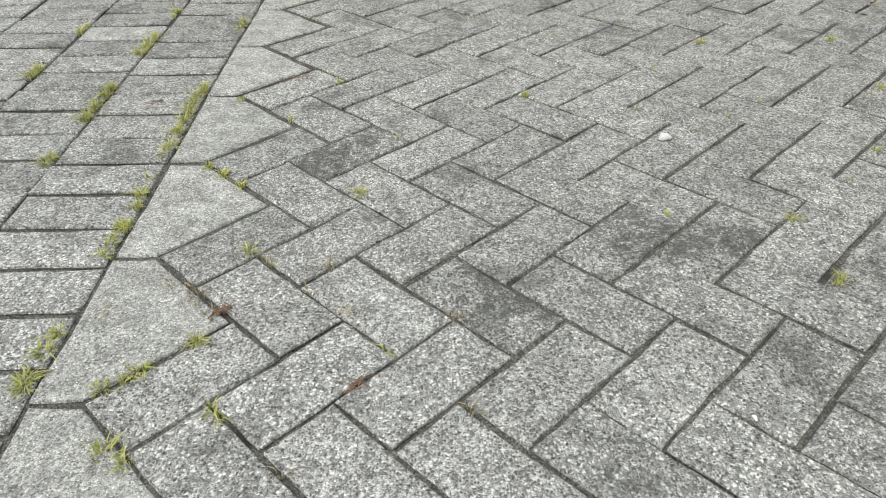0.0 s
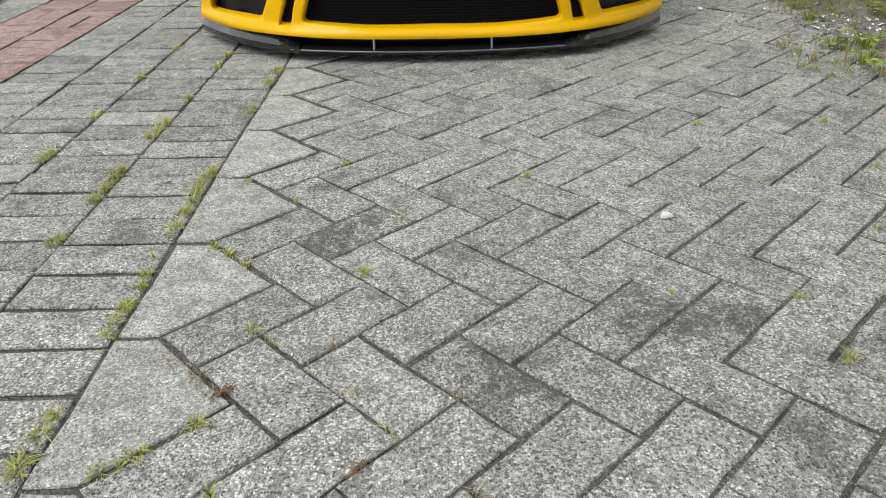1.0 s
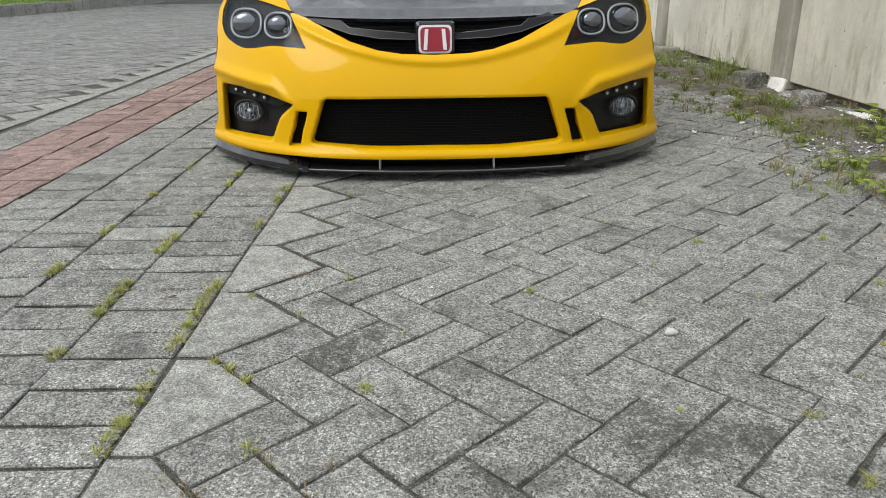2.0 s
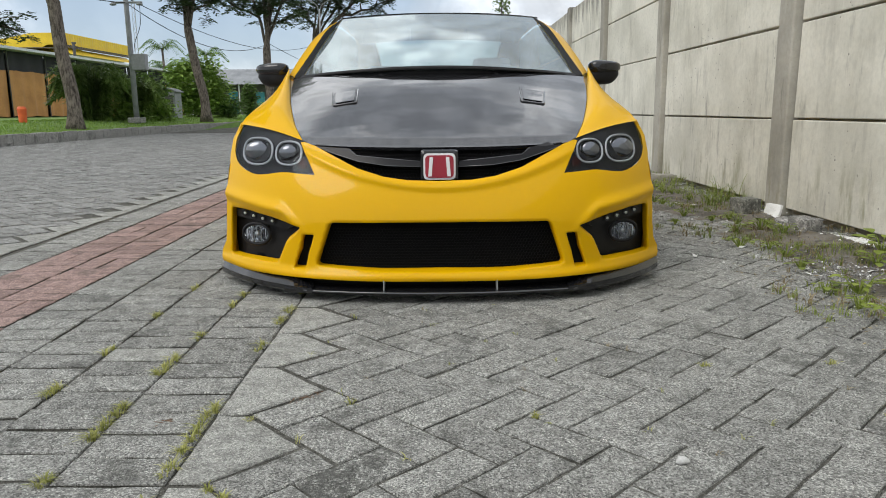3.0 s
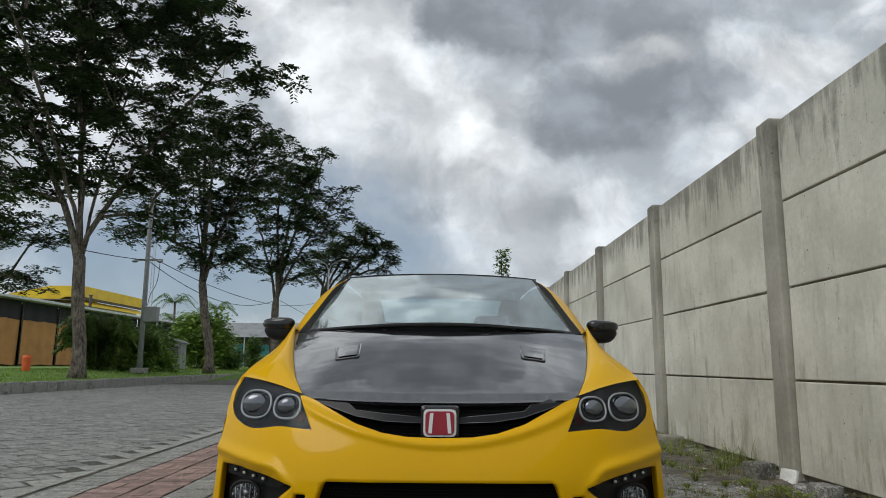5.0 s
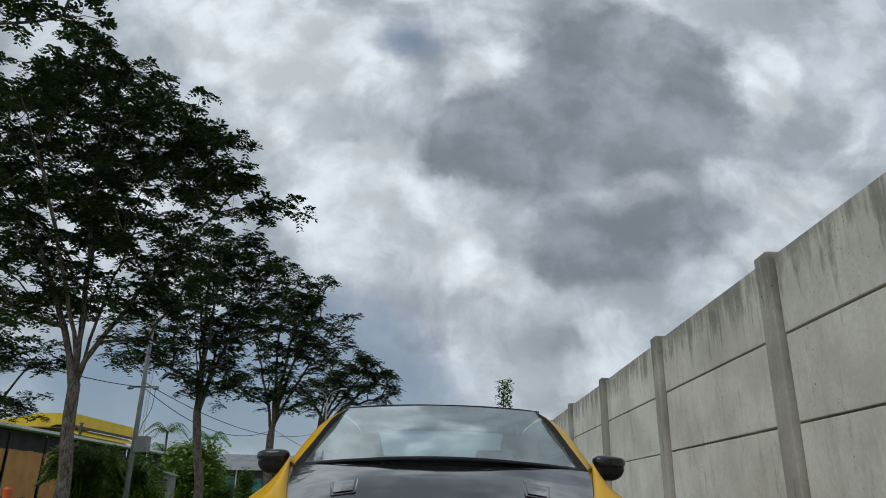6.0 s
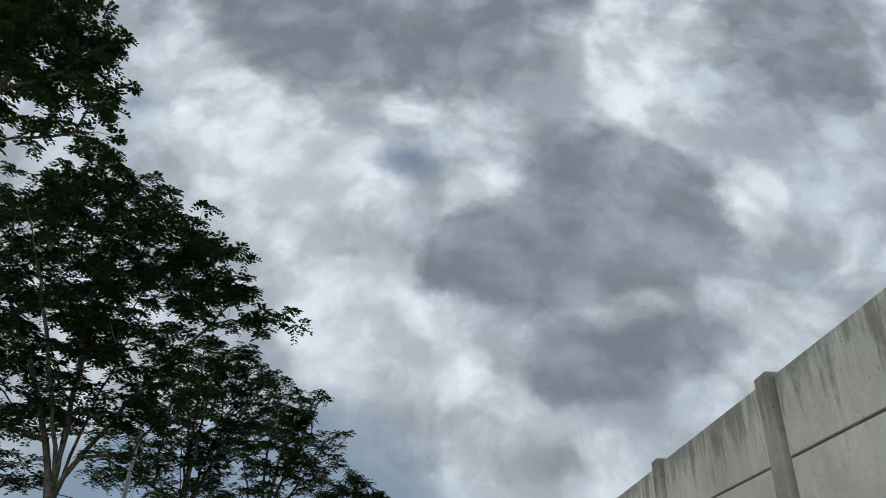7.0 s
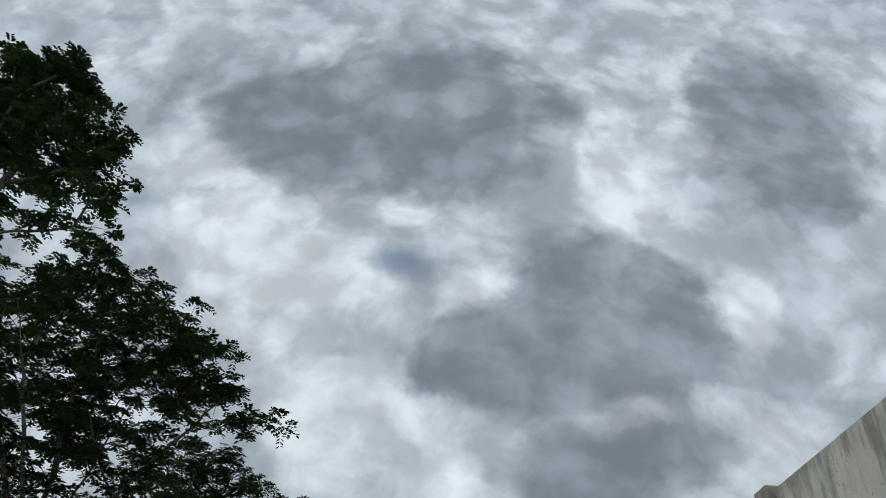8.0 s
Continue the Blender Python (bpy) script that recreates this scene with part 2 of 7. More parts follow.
def weathered_wall(name, low, high):
    """Precast concrete with rain streaks that run down from the top edges and pale blooms."""
    made, nt, shader = material(name, low, 0.9, spec=0.2)
    at = place_of(nt)
    fine = fuzz(nt, at, 30.0, 5.0, 0.7)
    broad = fuzz(nt, at, 1.3, 4.0, 0.6)
    tone = blend(nt, ramp(nt, broad, 0.35, 0.66), low, high)
    tone = blend(nt, ramp(nt, fine, 0.35, 0.7, 0.0, 0.22), tone, tuple(c * 0.62 for c in low))
    runs = fuzz(nt, vec(nt, "MULTIPLY", at, (1.0, 4.0, 0.6)), 1.9, 6.0, 0.62)
    tone = blend(nt, ramp(nt, runs, 0.52, 0.78, 0.0, 0.25), tone, (0.115, 0.105, 0.09))
    high_up = node(nt, "ShaderNodeSeparateXYZ", {0: at}).outputs[2]
    drips = fuzz(nt, vec(nt, "MULTIPLY", at, (1.0, 6.5, 1.1)), 1.5, 6.0, 0.68)
    grime = calc(nt, "MULTIPLY", ramp(nt, calc(nt, "ADD", drips, ramp(nt, high_up, 1.9, 2.45, -0.14, 0.10)), 0.42, 0.62), ramp(nt, fuzz(nt, at, 5.0, 5.0, 0.7), 0.25, 0.6, 0.45, 1.0))
    tone = blend(nt, calc(nt, "MULTIPLY", grime, 0.62), tone, (0.10, 0.096, 0.085))
    spots = node(nt, "ShaderNodeTexVoronoi", {"Vector": at, "Scale": 11.0})
    holes = calc(nt, "MULTIPLY", ramp(nt, spots.outputs["Distance"], 0.11, 0.05), ramp(nt, fuzz(nt, at, 4.0), 0.5, 0.6))
    tone = blend(nt, calc(nt, "MULTIPLY", holes, 0.7), tone, (0.05, 0.045, 0.04))
    specks = node(nt, "ShaderNodeTexVoronoi", {"Vector": at, "Scale": 24.0})
    pocks = calc(nt, "MULTIPLY", ramp(nt, specks.outputs["Distance"], 0.15, 0.08), ramp(nt, fuzz(nt, at, 1.7, 4.0, 0.7), 0.52, 0.62))
    tone = blend(nt, calc(nt, "MULTIPLY", pocks, 0.75), tone, (0.07, 0.065, 0.055))
    smear = ramp(nt, fuzz(nt, vec(nt, "MULTIPLY", at, (1.0, 1.3, 0.55)), 2.2, 6.0, 0.7), 0.54, 0.72, 0.0, 0.30)
    tone = blend(nt, smear, tone, (0.23, 0.205, 0.15))
    moss = calc(nt, "MULTIPLY", ramp(nt, fuzz(nt, vec(nt, "MULTIPLY", at, (1.0, 3.0, 0.7)), 2.4, 5.0, 0.65), 0.50, 0.66), ramp(nt, high_up, 0.5, 0.1))
    tone = blend(nt, calc(nt, "MULTIPLY", moss, 0.55), tone, (0.17, 0.165, 0.06))
    each = calc(nt, "ADD", calc(nt, "MULTIPLY", chance(nt), 0.16), 0.92)
    tone = blend(nt, 1.0, tone, node(nt, "ShaderNodeCombineColor", {0: each, 1: each, 2: each}).outputs[0], "MULTIPLY")
    nt.links.new(tone, shader.inputs["Base Color"])
    relief(nt, shader, calc(nt, "SUBTRACT", calc(nt, "ADD", fine, calc(nt, "MULTIPLY", broad, 2.0)), calc(nt, "MULTIPLY", holes, 1.2)), 0.3, 0.008)
    return made


def leafy(name, low, high, shine=0.45, thin_part=0.3):
    """Leaves: each its own green, a little light passing through."""
    made, nt, shader = material(name, low, shine, spec=0.35)
    tone = blend(nt, chance(nt, True), low, high)
    tone = blend(nt, ramp(nt, fuzz(nt, place_of(nt), 0.8, 3.0), 0.35, 0.65, 0.0, 0.5), tone, tuple(c * 0.55 for c in low))
    nt.links.new(tone, shader.inputs["Base Color"])
    thin = node(nt, "ShaderNodeBsdfTranslucent", {"Color": tone})
    mixed = node(nt, "ShaderNodeMixShader", {0: thin_part, 1: shader.outputs[0], 2: thin.outputs[0]})
    nt.links.new(mixed.outputs[0], nt.nodes["Material Output"].inputs[0])
    return made


def bark(name, low, high):
    """Rough bark: long upright ridges with pale flakes and dark furrows."""
    made, nt, shader = material(name, low, 0.95, spec=0.15)
    at = place_of(nt)
    ridges = fuzz(nt, vec(nt, "MULTIPLY", at, (1.0, 1.0, 0.22)), 24.0, 5.0, 0.7)
    blotch = fuzz(nt, at, 3.2, 4.0, 0.6)
    tone = blend(nt, ramp(nt, ridges, 0.36, 0.62), low, high)
    tone = blend(nt, ramp(nt, blotch, 0.52, 0.68, 0.0, 0.6), tone, tuple(c * 1.25 for c in high))
    tone = blend(nt, ramp(nt, blotch, 0.46, 0.34, 0.0, 0.6), tone, tuple(c * 0.6 for c in low))
    nt.links.new(tone, shader.inputs["Base Color"])
    relief(nt, shader, ridges, 0.9, 0.04)
    return made


def see_through(name, tint, gloss=0.08, rough=0.02, dust_haze=0.0, gain=1.0):
    """Thin glass: mostly clear with a mirror-like film of reflection that grows towards the edge."""
    made, nt, shader = material(name)
    nt.nodes.remove(shader)
    facing = node(nt, "ShaderNodeLayerWeight", {"Blend": 0.5}).outputs["Facing"]
    film = calc(nt, "ADD", calc(nt, "MULTIPLY", calc(nt, "POWER", facing, 5.0), 0.957), 0.043)
    clear = node(nt, "ShaderNodeBsdfTransparent", {"Color": (*tint, 1)})
    shine = node(nt, "ShaderNodeBsdfGlossy", {"Color": (0.90, 0.99, 1.0, 1), "Roughness": rough})
    amount = calc(nt, "ADD", calc(nt, "MULTIPLY", film, gain), gloss, clamp=True)
    mixed = node(nt, "ShaderNodeMixShader", {0: amount, 1: clear.outputs[0], 2: shine.outputs[0]})
    # pale diffuse layer brightens the glass: haze and sky glow painted in
    if dust_haze:
        film = node(nt, "ShaderNodeBsdfDiffuse", {"Color": (0.62, 0.66, 0.66, 1)})
        spots = ramp(nt, fuzz(nt, place_of(nt), 3.0, 4.0, 0.6), 0.3, 0.7, dust_haze * 0.7, dust_haze * 1.3)
        mixed = node(nt, "ShaderNodeMixShader", {0: spots, 1: mixed.outputs[0], 2: film.outputs[0]})
    nt.links.new(mixed.outputs[0], nt.nodes["Material Output"].inputs[0])
    return made


def carbon(name):
    """Lacquered carbon fibre: a fine twill under a clear coat."""
    made, nt, shader = material(name, (0.012, 0.012, 0.013), 0.16, 0.0, 1.0, 0.4)
    at = place_of(nt)
    turned = node(nt, "ShaderNodeMapping", {"Vector": at, "Rotation": (0, 0, radians(45))}).outputs[0]
    weave = node(nt, "ShaderNodeTexChecker", {"Vector": turned, "Scale": 260.0}).outputs["Fac"]
    tone = blend(nt, weave, (0.010, 0.010, 0.011), (0.022, 0.022, 0.024))
    nt.links.new(tone, shader.inputs["Base Color"])
    waves = fuzz(nt, vec(nt, "MULTIPLY", at, (0.8, 2.6, 1.0)), 2.6, 2.0, 0.5)
    bump = node(nt, "ShaderNodeBump", {"Height": waves, "Strength": 0.08, "Distance": 0.02})
    nt.links.new(bump.outputs[0], shader.inputs["Coat Normal"])
    nt.links.new(bump.outputs[0], shader.inputs["Normal"])
    shader.inputs["Coat IOR"].default_value = 2.0
    return made


def faceted(name):
    """A bright reflector pressed in many small facets."""
    made, nt, shader = material(name, (0.72, 0.73, 0.74), 0.12, 1.0)
    cells = node(nt, "ShaderNodeTexVoronoi", {"Vector": place_of(nt), "Scale": 95.0})
    tone = blend(nt, node(nt, "ShaderNodeSeparateColor", {0: cells.outputs["Color"]}).outputs[0], (0.25, 0.26, 0.27), (0.9, 0.91, 0.92))
    nt.links.new(tone, shader.inputs["Base Color"])
    relief(nt, shader, cells.outputs["Distance"], 0.9, 0.02)
    return made


def lacquer(name, colour):
    """Car paint: colour under a clear coat with faint orange peel and dust."""
    made, nt, shader = material(name, colour, 0.5, 0.0, 0.42, 0.03)
    at = place_of(nt)
    dust_haze = ramp(nt, fuzz(nt, at, 7.0, 4.0, 0.6), 0.4, 0.75, 0.0, 0.1)
    tone = blend(nt, dust_haze, colour, tuple(min(1.0, c * 0.86 + 0.008) for c in colour))
    nt.links.new(tone, shader.inputs["Base Color"])
    peel = fuzz(nt, at, 240.0, 2.0, 0.5)
    bump = node(nt, "ShaderNodeBump", {"Height": peel, "Strength": 0.02, "Distance": 0.002})
    nt.links.new(bump.outputs[0], shader.inputs["Coat Normal"])
    shader.inputs["Coat Roughness"].default_value = 0.09
    return made


PAVER = stony("grey_paver", (0.25, 0.25, 0.233), (0.44, 0.44, 0.409), speck=0.86, stain=0.52, spread=0.24, grit=390.0)
PAVER_DARK = stony("stained_grey_paver", (0.225, 0.225, 0.21), (0.42, 0.42, 0.389), speck=0.95, stain=0.75, spread=0.1, grit=390.0, stain_from=0.43)
PAVER_FIELD = stony("grey_paver_field", (0.27, 0.27, 0.252), (0.485, 0.485, 0.45), speck=0.95, stain=0.32, island=True, spread=0.24, grit=340.0)
PAVER_PALE = stony("pale_edge_paver", (0.31, 0.31, 0.286), (0.44, 0.44, 0.405), grit=430.0, speck=0.6, stain=0.15, spread=0.15)
PAVER_RED = stony("red_paver", (0.29, 0.20, 0.18), (0.43, 0.315, 0.283), speck=0.6, stain=0.5, island=True)
PAVER_ROAD = stony("road_paver", (0.225, 0.225, 0.215), (0.385, 0.385, 0.365), speck=0.6, stain=0.6, island=True, grit=260.0)
JOINT = stony("joint_sand_and_shade", (0.075, 0.073, 0.062), (0.175, 0.17, 0.15), grit=560.0, speck=0.8, stain=0.85, spread=0.0, stain_colour=(0.03, 0.03, 0.024))
SOIL = plain("damp_soil", (0.080, 0.070, 0.056), (0.20, 0.18, 0.15), 7.0, 0.95, bump=0.8, far=0.03)
WALL = weathered_wall("precast_panel", (0.575, 0.56, 0.485), (0.735, 0.715, 0.63))
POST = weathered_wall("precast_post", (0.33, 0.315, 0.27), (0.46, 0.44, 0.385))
KERB = stony("kerb_concrete", (0.23, 0.225, 0.205), (0.39, 0.38, 0.35), grit=90.0, stain=0.7, island=True)
RUBBLE = stony("broken_concrete", (0.24, 0.235, 0.22), (0.42, 0.41, 0.39), grit=120.0, stain=0.4)
PEBBLE = stony("stone_chip", (0.20, 0.20, 0.19), (0.38, 0.37, 0.35), grit=500.0, stain=0.2, island=True)
PALE_STONE = plain("pale_pebble", (0.40, 0.40, 0.38), (0.56, 0.56, 0.54), 60.0, 0.8, bump=0.2)
LAWN = plain("lawn_soil", (0.09, 0.16, 0.028), (0.16, 0.26, 0.05), 2.5, 0.95, bump=0.6, far=0.05)
GRASS = leafy("grass_blade", (0.14, 0.25, 0.035), (0.28, 0.42, 0.07), 0.6)
WEED = leafy("weed_blade", (0.25, 0.28, 0.065), (0.58, 0.56, 0.20), 0.6)
DRY = leafy("dry_blade", (0.22, 0.165, 0.085), (0.46, 0.39, 0.23), 0.8)
WALL_GRASS = leafy("wall_grass", (0.16, 0.21, 0.045), (0.36, 0.42, 0.10), 0.6)
MOSSY = stony("mossy_concrete", (0.15, 0.15, 0.13), (0.27, 0.27, 0.24), grit=120.0, stain=0.6, moss=0.5)
WEED_LEAF = leafy("weed_leaf", (0.18, 0.25, 0.04), (0.38, 0.45, 0.09), 0.5)
LEAF = leafy("tree_leaf", (0.030, 0.056, 0.021), (0.080, 0.128, 0.042), thin_part=0.18)
LEAF_LIGHT = leafy("shrub_leaf", (0.15, 0.26, 0.045), (0.32, 0.46, 0.10))
LEAF_ARCH = leafy("arching_leaf", (0.11, 0.19, 0.04), (0.27, 0.38, 0.10))
LEAF_DARK = leafy("dark_shrub_leaf", (0.075, 0.15, 0.035), (0.20, 0.31, 0.075))
BARK = bark("bark", (0.06, 0.05, 0.042), (0.21, 0.18, 0.15))
YELLOW = lacquer("yellow_car_paint", (0.66, 0.37, 0.0))
CARBON = carbon("carbon_fibre")
BLACK = plain("black_plastic", (0.007, 0.007, 0.008), (0.014, 0.014, 0.015), 30.0, 0.5, bump=0.05, spec=0.22)
GLOSS_BLACK = material("gloss_black", (0.010, 0.010, 0.011), 0.2, 0.0, 0.9, 0.15)[0]
SATIN = material("satin_black", (0.011, 0.011, 0.012), 0.25, 0.0, 0.0, 0.2)[0]
MATT = plain("cavity_shade_black", (0.004, 0.004, 0.004), (0.008, 0.008, 0.008), 20.0, 0.9, bump=0.0, spec=0.1)
PALE_EDGE = material("pale_edge_black", (0.05, 0.05, 0.055), 0.25, 0.0, 1.0, 0.6)[0]
FACETS = faceted("faceted_chrome")
CHROME = material("chrome", (0.75, 0.76, 0.78), 0.3, 1.0)[0]
PROJECTOR = material("smoked_projector", (0.20, 0.205, 0.22), 0.16, 0.85, 0.6)[0]
RING = material("pale_ring", (0.36, 0.375, 0.39), 0.3, 0.0, 0.3)[0]
BOWL = plain("lamp_bowl", (0.016, 0.016, 0.018), (0.034, 0.034, 0.038), 25.0, 0.5, bump=0.0, spec=0.15)
CRIMSON = material("crimson_enamel", (0.30, 0.012, 0.03), 0.3, 0.0, 0.6)[0]
RUBBER = plain("rubber", (0.015, 0.015, 0.015), (0.03, 0.03, 0.03), 30.0, 0.85, bump=0.2, spec=0.2)
ALLOY = material("alloy", (0.25, 0.25, 0.26), 0.3, 1.0)[0]
SEAT = plain("seat_cloth", (0.02, 0.02, 0.022), (0.04, 0.04, 0.043), 40.0, 0.9, bump=0.2)
GLASS = see_through("tinted_glass", (0.70, 0.86, 0.85), 0.12, rough=0.03, dust_haze=0.12, gain=1.6)
REAR_GLASS = see_through("rear_glass", (0.50, 0.60, 0.60), 0.03)
SIDE_GLASS = see_through("dark_tinted_glass", (0.14, 0.16, 0.16), 0.05, rough=0.04, dust_haze=0.04)
LENS = see_through("lamp_lens", (0.86, 0.87, 0.89), 0.0, gain=0.38)
LED = material("led_cup", (0.45, 0.48, 0.42), 0.2, 0.3, 0.3)[0]
NET = plain("net_black", (0.004, 0.004, 0.0045), (0.009, 0.009, 0.010), 60.0, 0.75, bump=0.0, spec=0.12)
AMBER = material("red_reflector", (0.05, 0.008, 0.008), 0.45, 0.0, 0.0, 0.2)[0]
STEEL = plain("galvanised_steel", (0.30, 0.31, 0.32), (0.45, 0.46, 0.47), 4.0, 0.5, metal=0.4, bump=0.05)
POLE = plain("dull_pole_paint", (0.20, 0.21, 0.215), (0.31, 0.32, 0.325), 4.0, 0.6, metal=0.2, bump=0.05)
CABLE = plain("cable_black", (0.015, 0.015, 0.016), (0.03, 0.03, 0.03), 10.0, 0.7, bump=0.0)
TARP_ORANGE = plain("orange_tarpaulin", (0.42, 0.20, 0.06), (0.55, 0.275, 0.09), 0.9, 0.75, bump=0.3, far=0.05)
TARP_BLACK = plain("black_net", (0.012, 0.012, 0.014), (0.03, 0.03, 0.034), 1.5, 0.8, bump=0.2, far=0.05)
SHEET_YELLOW = plain("yellow_sheet_metal", (0.72, 0.47, 0.02), (0.86, 0.60, 0.03), 0.7, 0.5, bump=0.1)
SHEET_PALE = plain("pale_sheet_metal", (0.52, 0.54, 0.56), (0.68, 0.70, 0.72), 0.8, 0.5, bump=0.1)
SHEET_GREY = plain("grey_roof_sheet", (0.16, 0.17, 0.18), (0.27, 0.28, 0.29), 0.9, 0.7, bump=0.2)
SHED_WALL = plain("dark_shed_wall", (0.06, 0.06, 0.058), (0.12, 0.118, 0.11), 0.9, 0.85, bump=0.2)
TEAL = plain("teal_paint", (0.03, 0.20, 0.25), (0.06, 0.30, 0.36), 2.0, 0.6, bump=0.1)
BIN_ORANGE = plain("orange_plastic", (0.62, 0.09, 0.02), (0.75, 0.14, 0.03), 4.0, 0.5, bump=0.05)
BOOTH = plain("grey_booth", (0.20, 0.21, 0.21), (0.30, 0.31, 0.31), 2.0, 0.7, bump=0.1)
PALE_METAL = material("brushed_badge", (0.78, 0.79, 0.80), 0.3, 0.2)[0]
WHITE = plain("white_scrap", (0.62, 0.62, 0.60), (0.80, 0.80, 0.78), 12.0, 0.6, bump=0.2)
RUST = plain("fallen_needles", (0.10, 0.058, 0.034), (0.20, 0.12, 0.07), 30.0, 0.9, bump=0.3)


# ---- mesh helpers ----
def part(name, bm, mat, parent=None, label="", smooth=False):
    """Links a bmesh as one mesh object, under a thing or a part."""
    mesh = bpy.data.meshes.new(name)
    bm.normal_update()
    bm.to_mesh(mesh)
    bm.free()
    mesh.materials.append(mat)
    if smooth:
        for face in mesh.polygons:
            face.use_smooth = True
    ob = new(name, mesh)
    ob.parent = parent
    if label:
        ob["label"] = label
    return ob


def arrayed(name, verts, faces, mat, parent=None, smooth=False):
    """A mesh from computed vertices and faces."""
    mesh = bpy.data.meshes.new(name)
    mesh.from_pydata([tuple(v) for v in verts], [], faces)
    mesh.materials.append(mat)
    mesh.validate()
    if smooth:
        for face in mesh.polygons:
            face.use_smooth = True
    ob = new(name, mesh)
    ob.parent = parent
    return ob


def thing(name, label, category, place=(0, 0, 0), turn_z=0.0, group="", kind=""):
    ob = new(name)
    ob.empty_display_size = 0.1
    ob.matrix_basis = pose(*place, 0, 0, turn_z)
    return tagged(ob, label, category, group, kind)


def box(bm, x0, x1, y0, y1, z0, z1, bevel=0.0, m=None):
    made = bmesh.ops.create_cube(bm, size=1.0)["verts"]
    bmesh.ops.transform(bm, verts=made, matrix=Matrix.Translation(((x0 + x1) / 2, (y0 + y1) / 2, (z0 + z1) / 2)) @ Matrix.Diagonal((x1 - x0, y1 - y0, z1 - z0, 1)))
    if bevel:
        edges = list({e for v in made for e in v.link_edges})
        made = list({v for f in bmesh.ops.bevel(bm, geom=edges, offset=bevel, segments=2, affect="EDGES", profile=0.5)["faces"] for v in f.verts} | {v for v in made if v.is_valid})
    if m is not None:
        bmesh.ops.transform(bm, verts=[v for v in made if v.is_valid], matrix=m)
    return made


def tube(bm, points, radii, sides=8, close=True):
    """A round bar along a line of points, with a radius at each."""
    points = [Vector(p) for p in points]
    rings, side = [], None
    for n, p in enumerate(points):
        along = (points[min(n + 1, len(points) - 1)] - points[max(n - 1, 0)]).normalized()
        side = along.orthogonal().normalized() if side is None else (side - along * side.dot(along)).normalized()
        up = along.cross(side)
        radius = radii[n] if isinstance(radii, (list, tuple)) else radii
        rings.append([bm.verts.new(p + radius * (math.cos(a) * side + math.sin(a) * up)) for a in (2 * math.pi * k / sides for k in range(sides))])
    for low, high in zip(rings, rings[1:]):
        for k in range(sides):
            bm.faces.new((low[k], low[(k + 1) % sides], high[(k + 1) % sides], high[k]))
    if close:
        bm.faces.new(rings[0][::-1])
        bm.faces.new(rings[-1])
    return rings


def patch_grid(bm, point, across, along):
    """A sheet of quads from point(u, v), both 0 to 1."""
    rows = [[bm.verts.new(point(u / along, v / across)) for v in range(across + 1)] for u in range(along + 1)]
    for low, high in zip(rows, rows[1:]):
        for v in range(across):
            bm.faces.new((low[v], low[v + 1], high[v + 1], high[v]))
    return rows


def solid(bm, thick):
    """Gives a sheet thickness: a second sheet pushed in against the normals, and a rim between the two."""
    bmesh.ops.recalc_face_normals(bm, faces=bm.faces)
    bm.normal_update()
    faces = bm.faces[:]
    toward = sum((f.normal * f.calc_area() for f in faces), Vector())
    if toward.dot(Vector((0, -1, 0.6))) < 0:
        bmesh.ops.reverse_faces(bm, faces=faces)
        bm.normal_update()
    twin = {v: bm.verts.new(v.co - v.normal * thick) for v in bm.verts[:]}
    rims = [(e.verts[0], e.verts[1], e.link_faces[0]) for e in bm.edges if len(e.link_faces) == 1]
    for f in faces:
        bm.faces.new([twin[v] for v in reversed(f.verts)])
    for a, b, f in rims:
        order = list(f.verts)
        if order[(order.index(a) + 1) % len(order)] == b:
            a, b = b, a
        bm.faces.new([bm.verts.new(v.co) for v in (a, b, twin[b], twin[a])])


def smoothline(points, count):
    """A smooth curve of count points through a few given ones (Catmull-Rom)."""
    pts = [Vector(p) for p in points]
    pts = [2 * pts[0] - pts[1], *pts, 2 * pts[-1] - pts[-2]]
    out = []
    for n in range(count):
        s = n / (count - 1) * (len(pts) - 3)
        k = min(int(s), len(pts) - 4)
        t = s - k
        a, b, c, d = pts[k:k + 4]
        out.append(0.5 * (2 * b + (c - a) * t + (2 * a - 5 * b + 4 * c - d) * t * t + (3 * b - a - 3 * c + d) * t ** 3))
    return out


def lerp_table(table, s):
    """A smooth value from rows of (s, value)."""
    if s <= table[0][0]:
        return table[0][1]
    for (s0, v0), (s1, v1) in zip(table, table[1:]):
        if s <= s1:
            t = (s - s0) / (s1 - s0)
            return v0 + (v1 - v0) * t
    return table[-1][1]


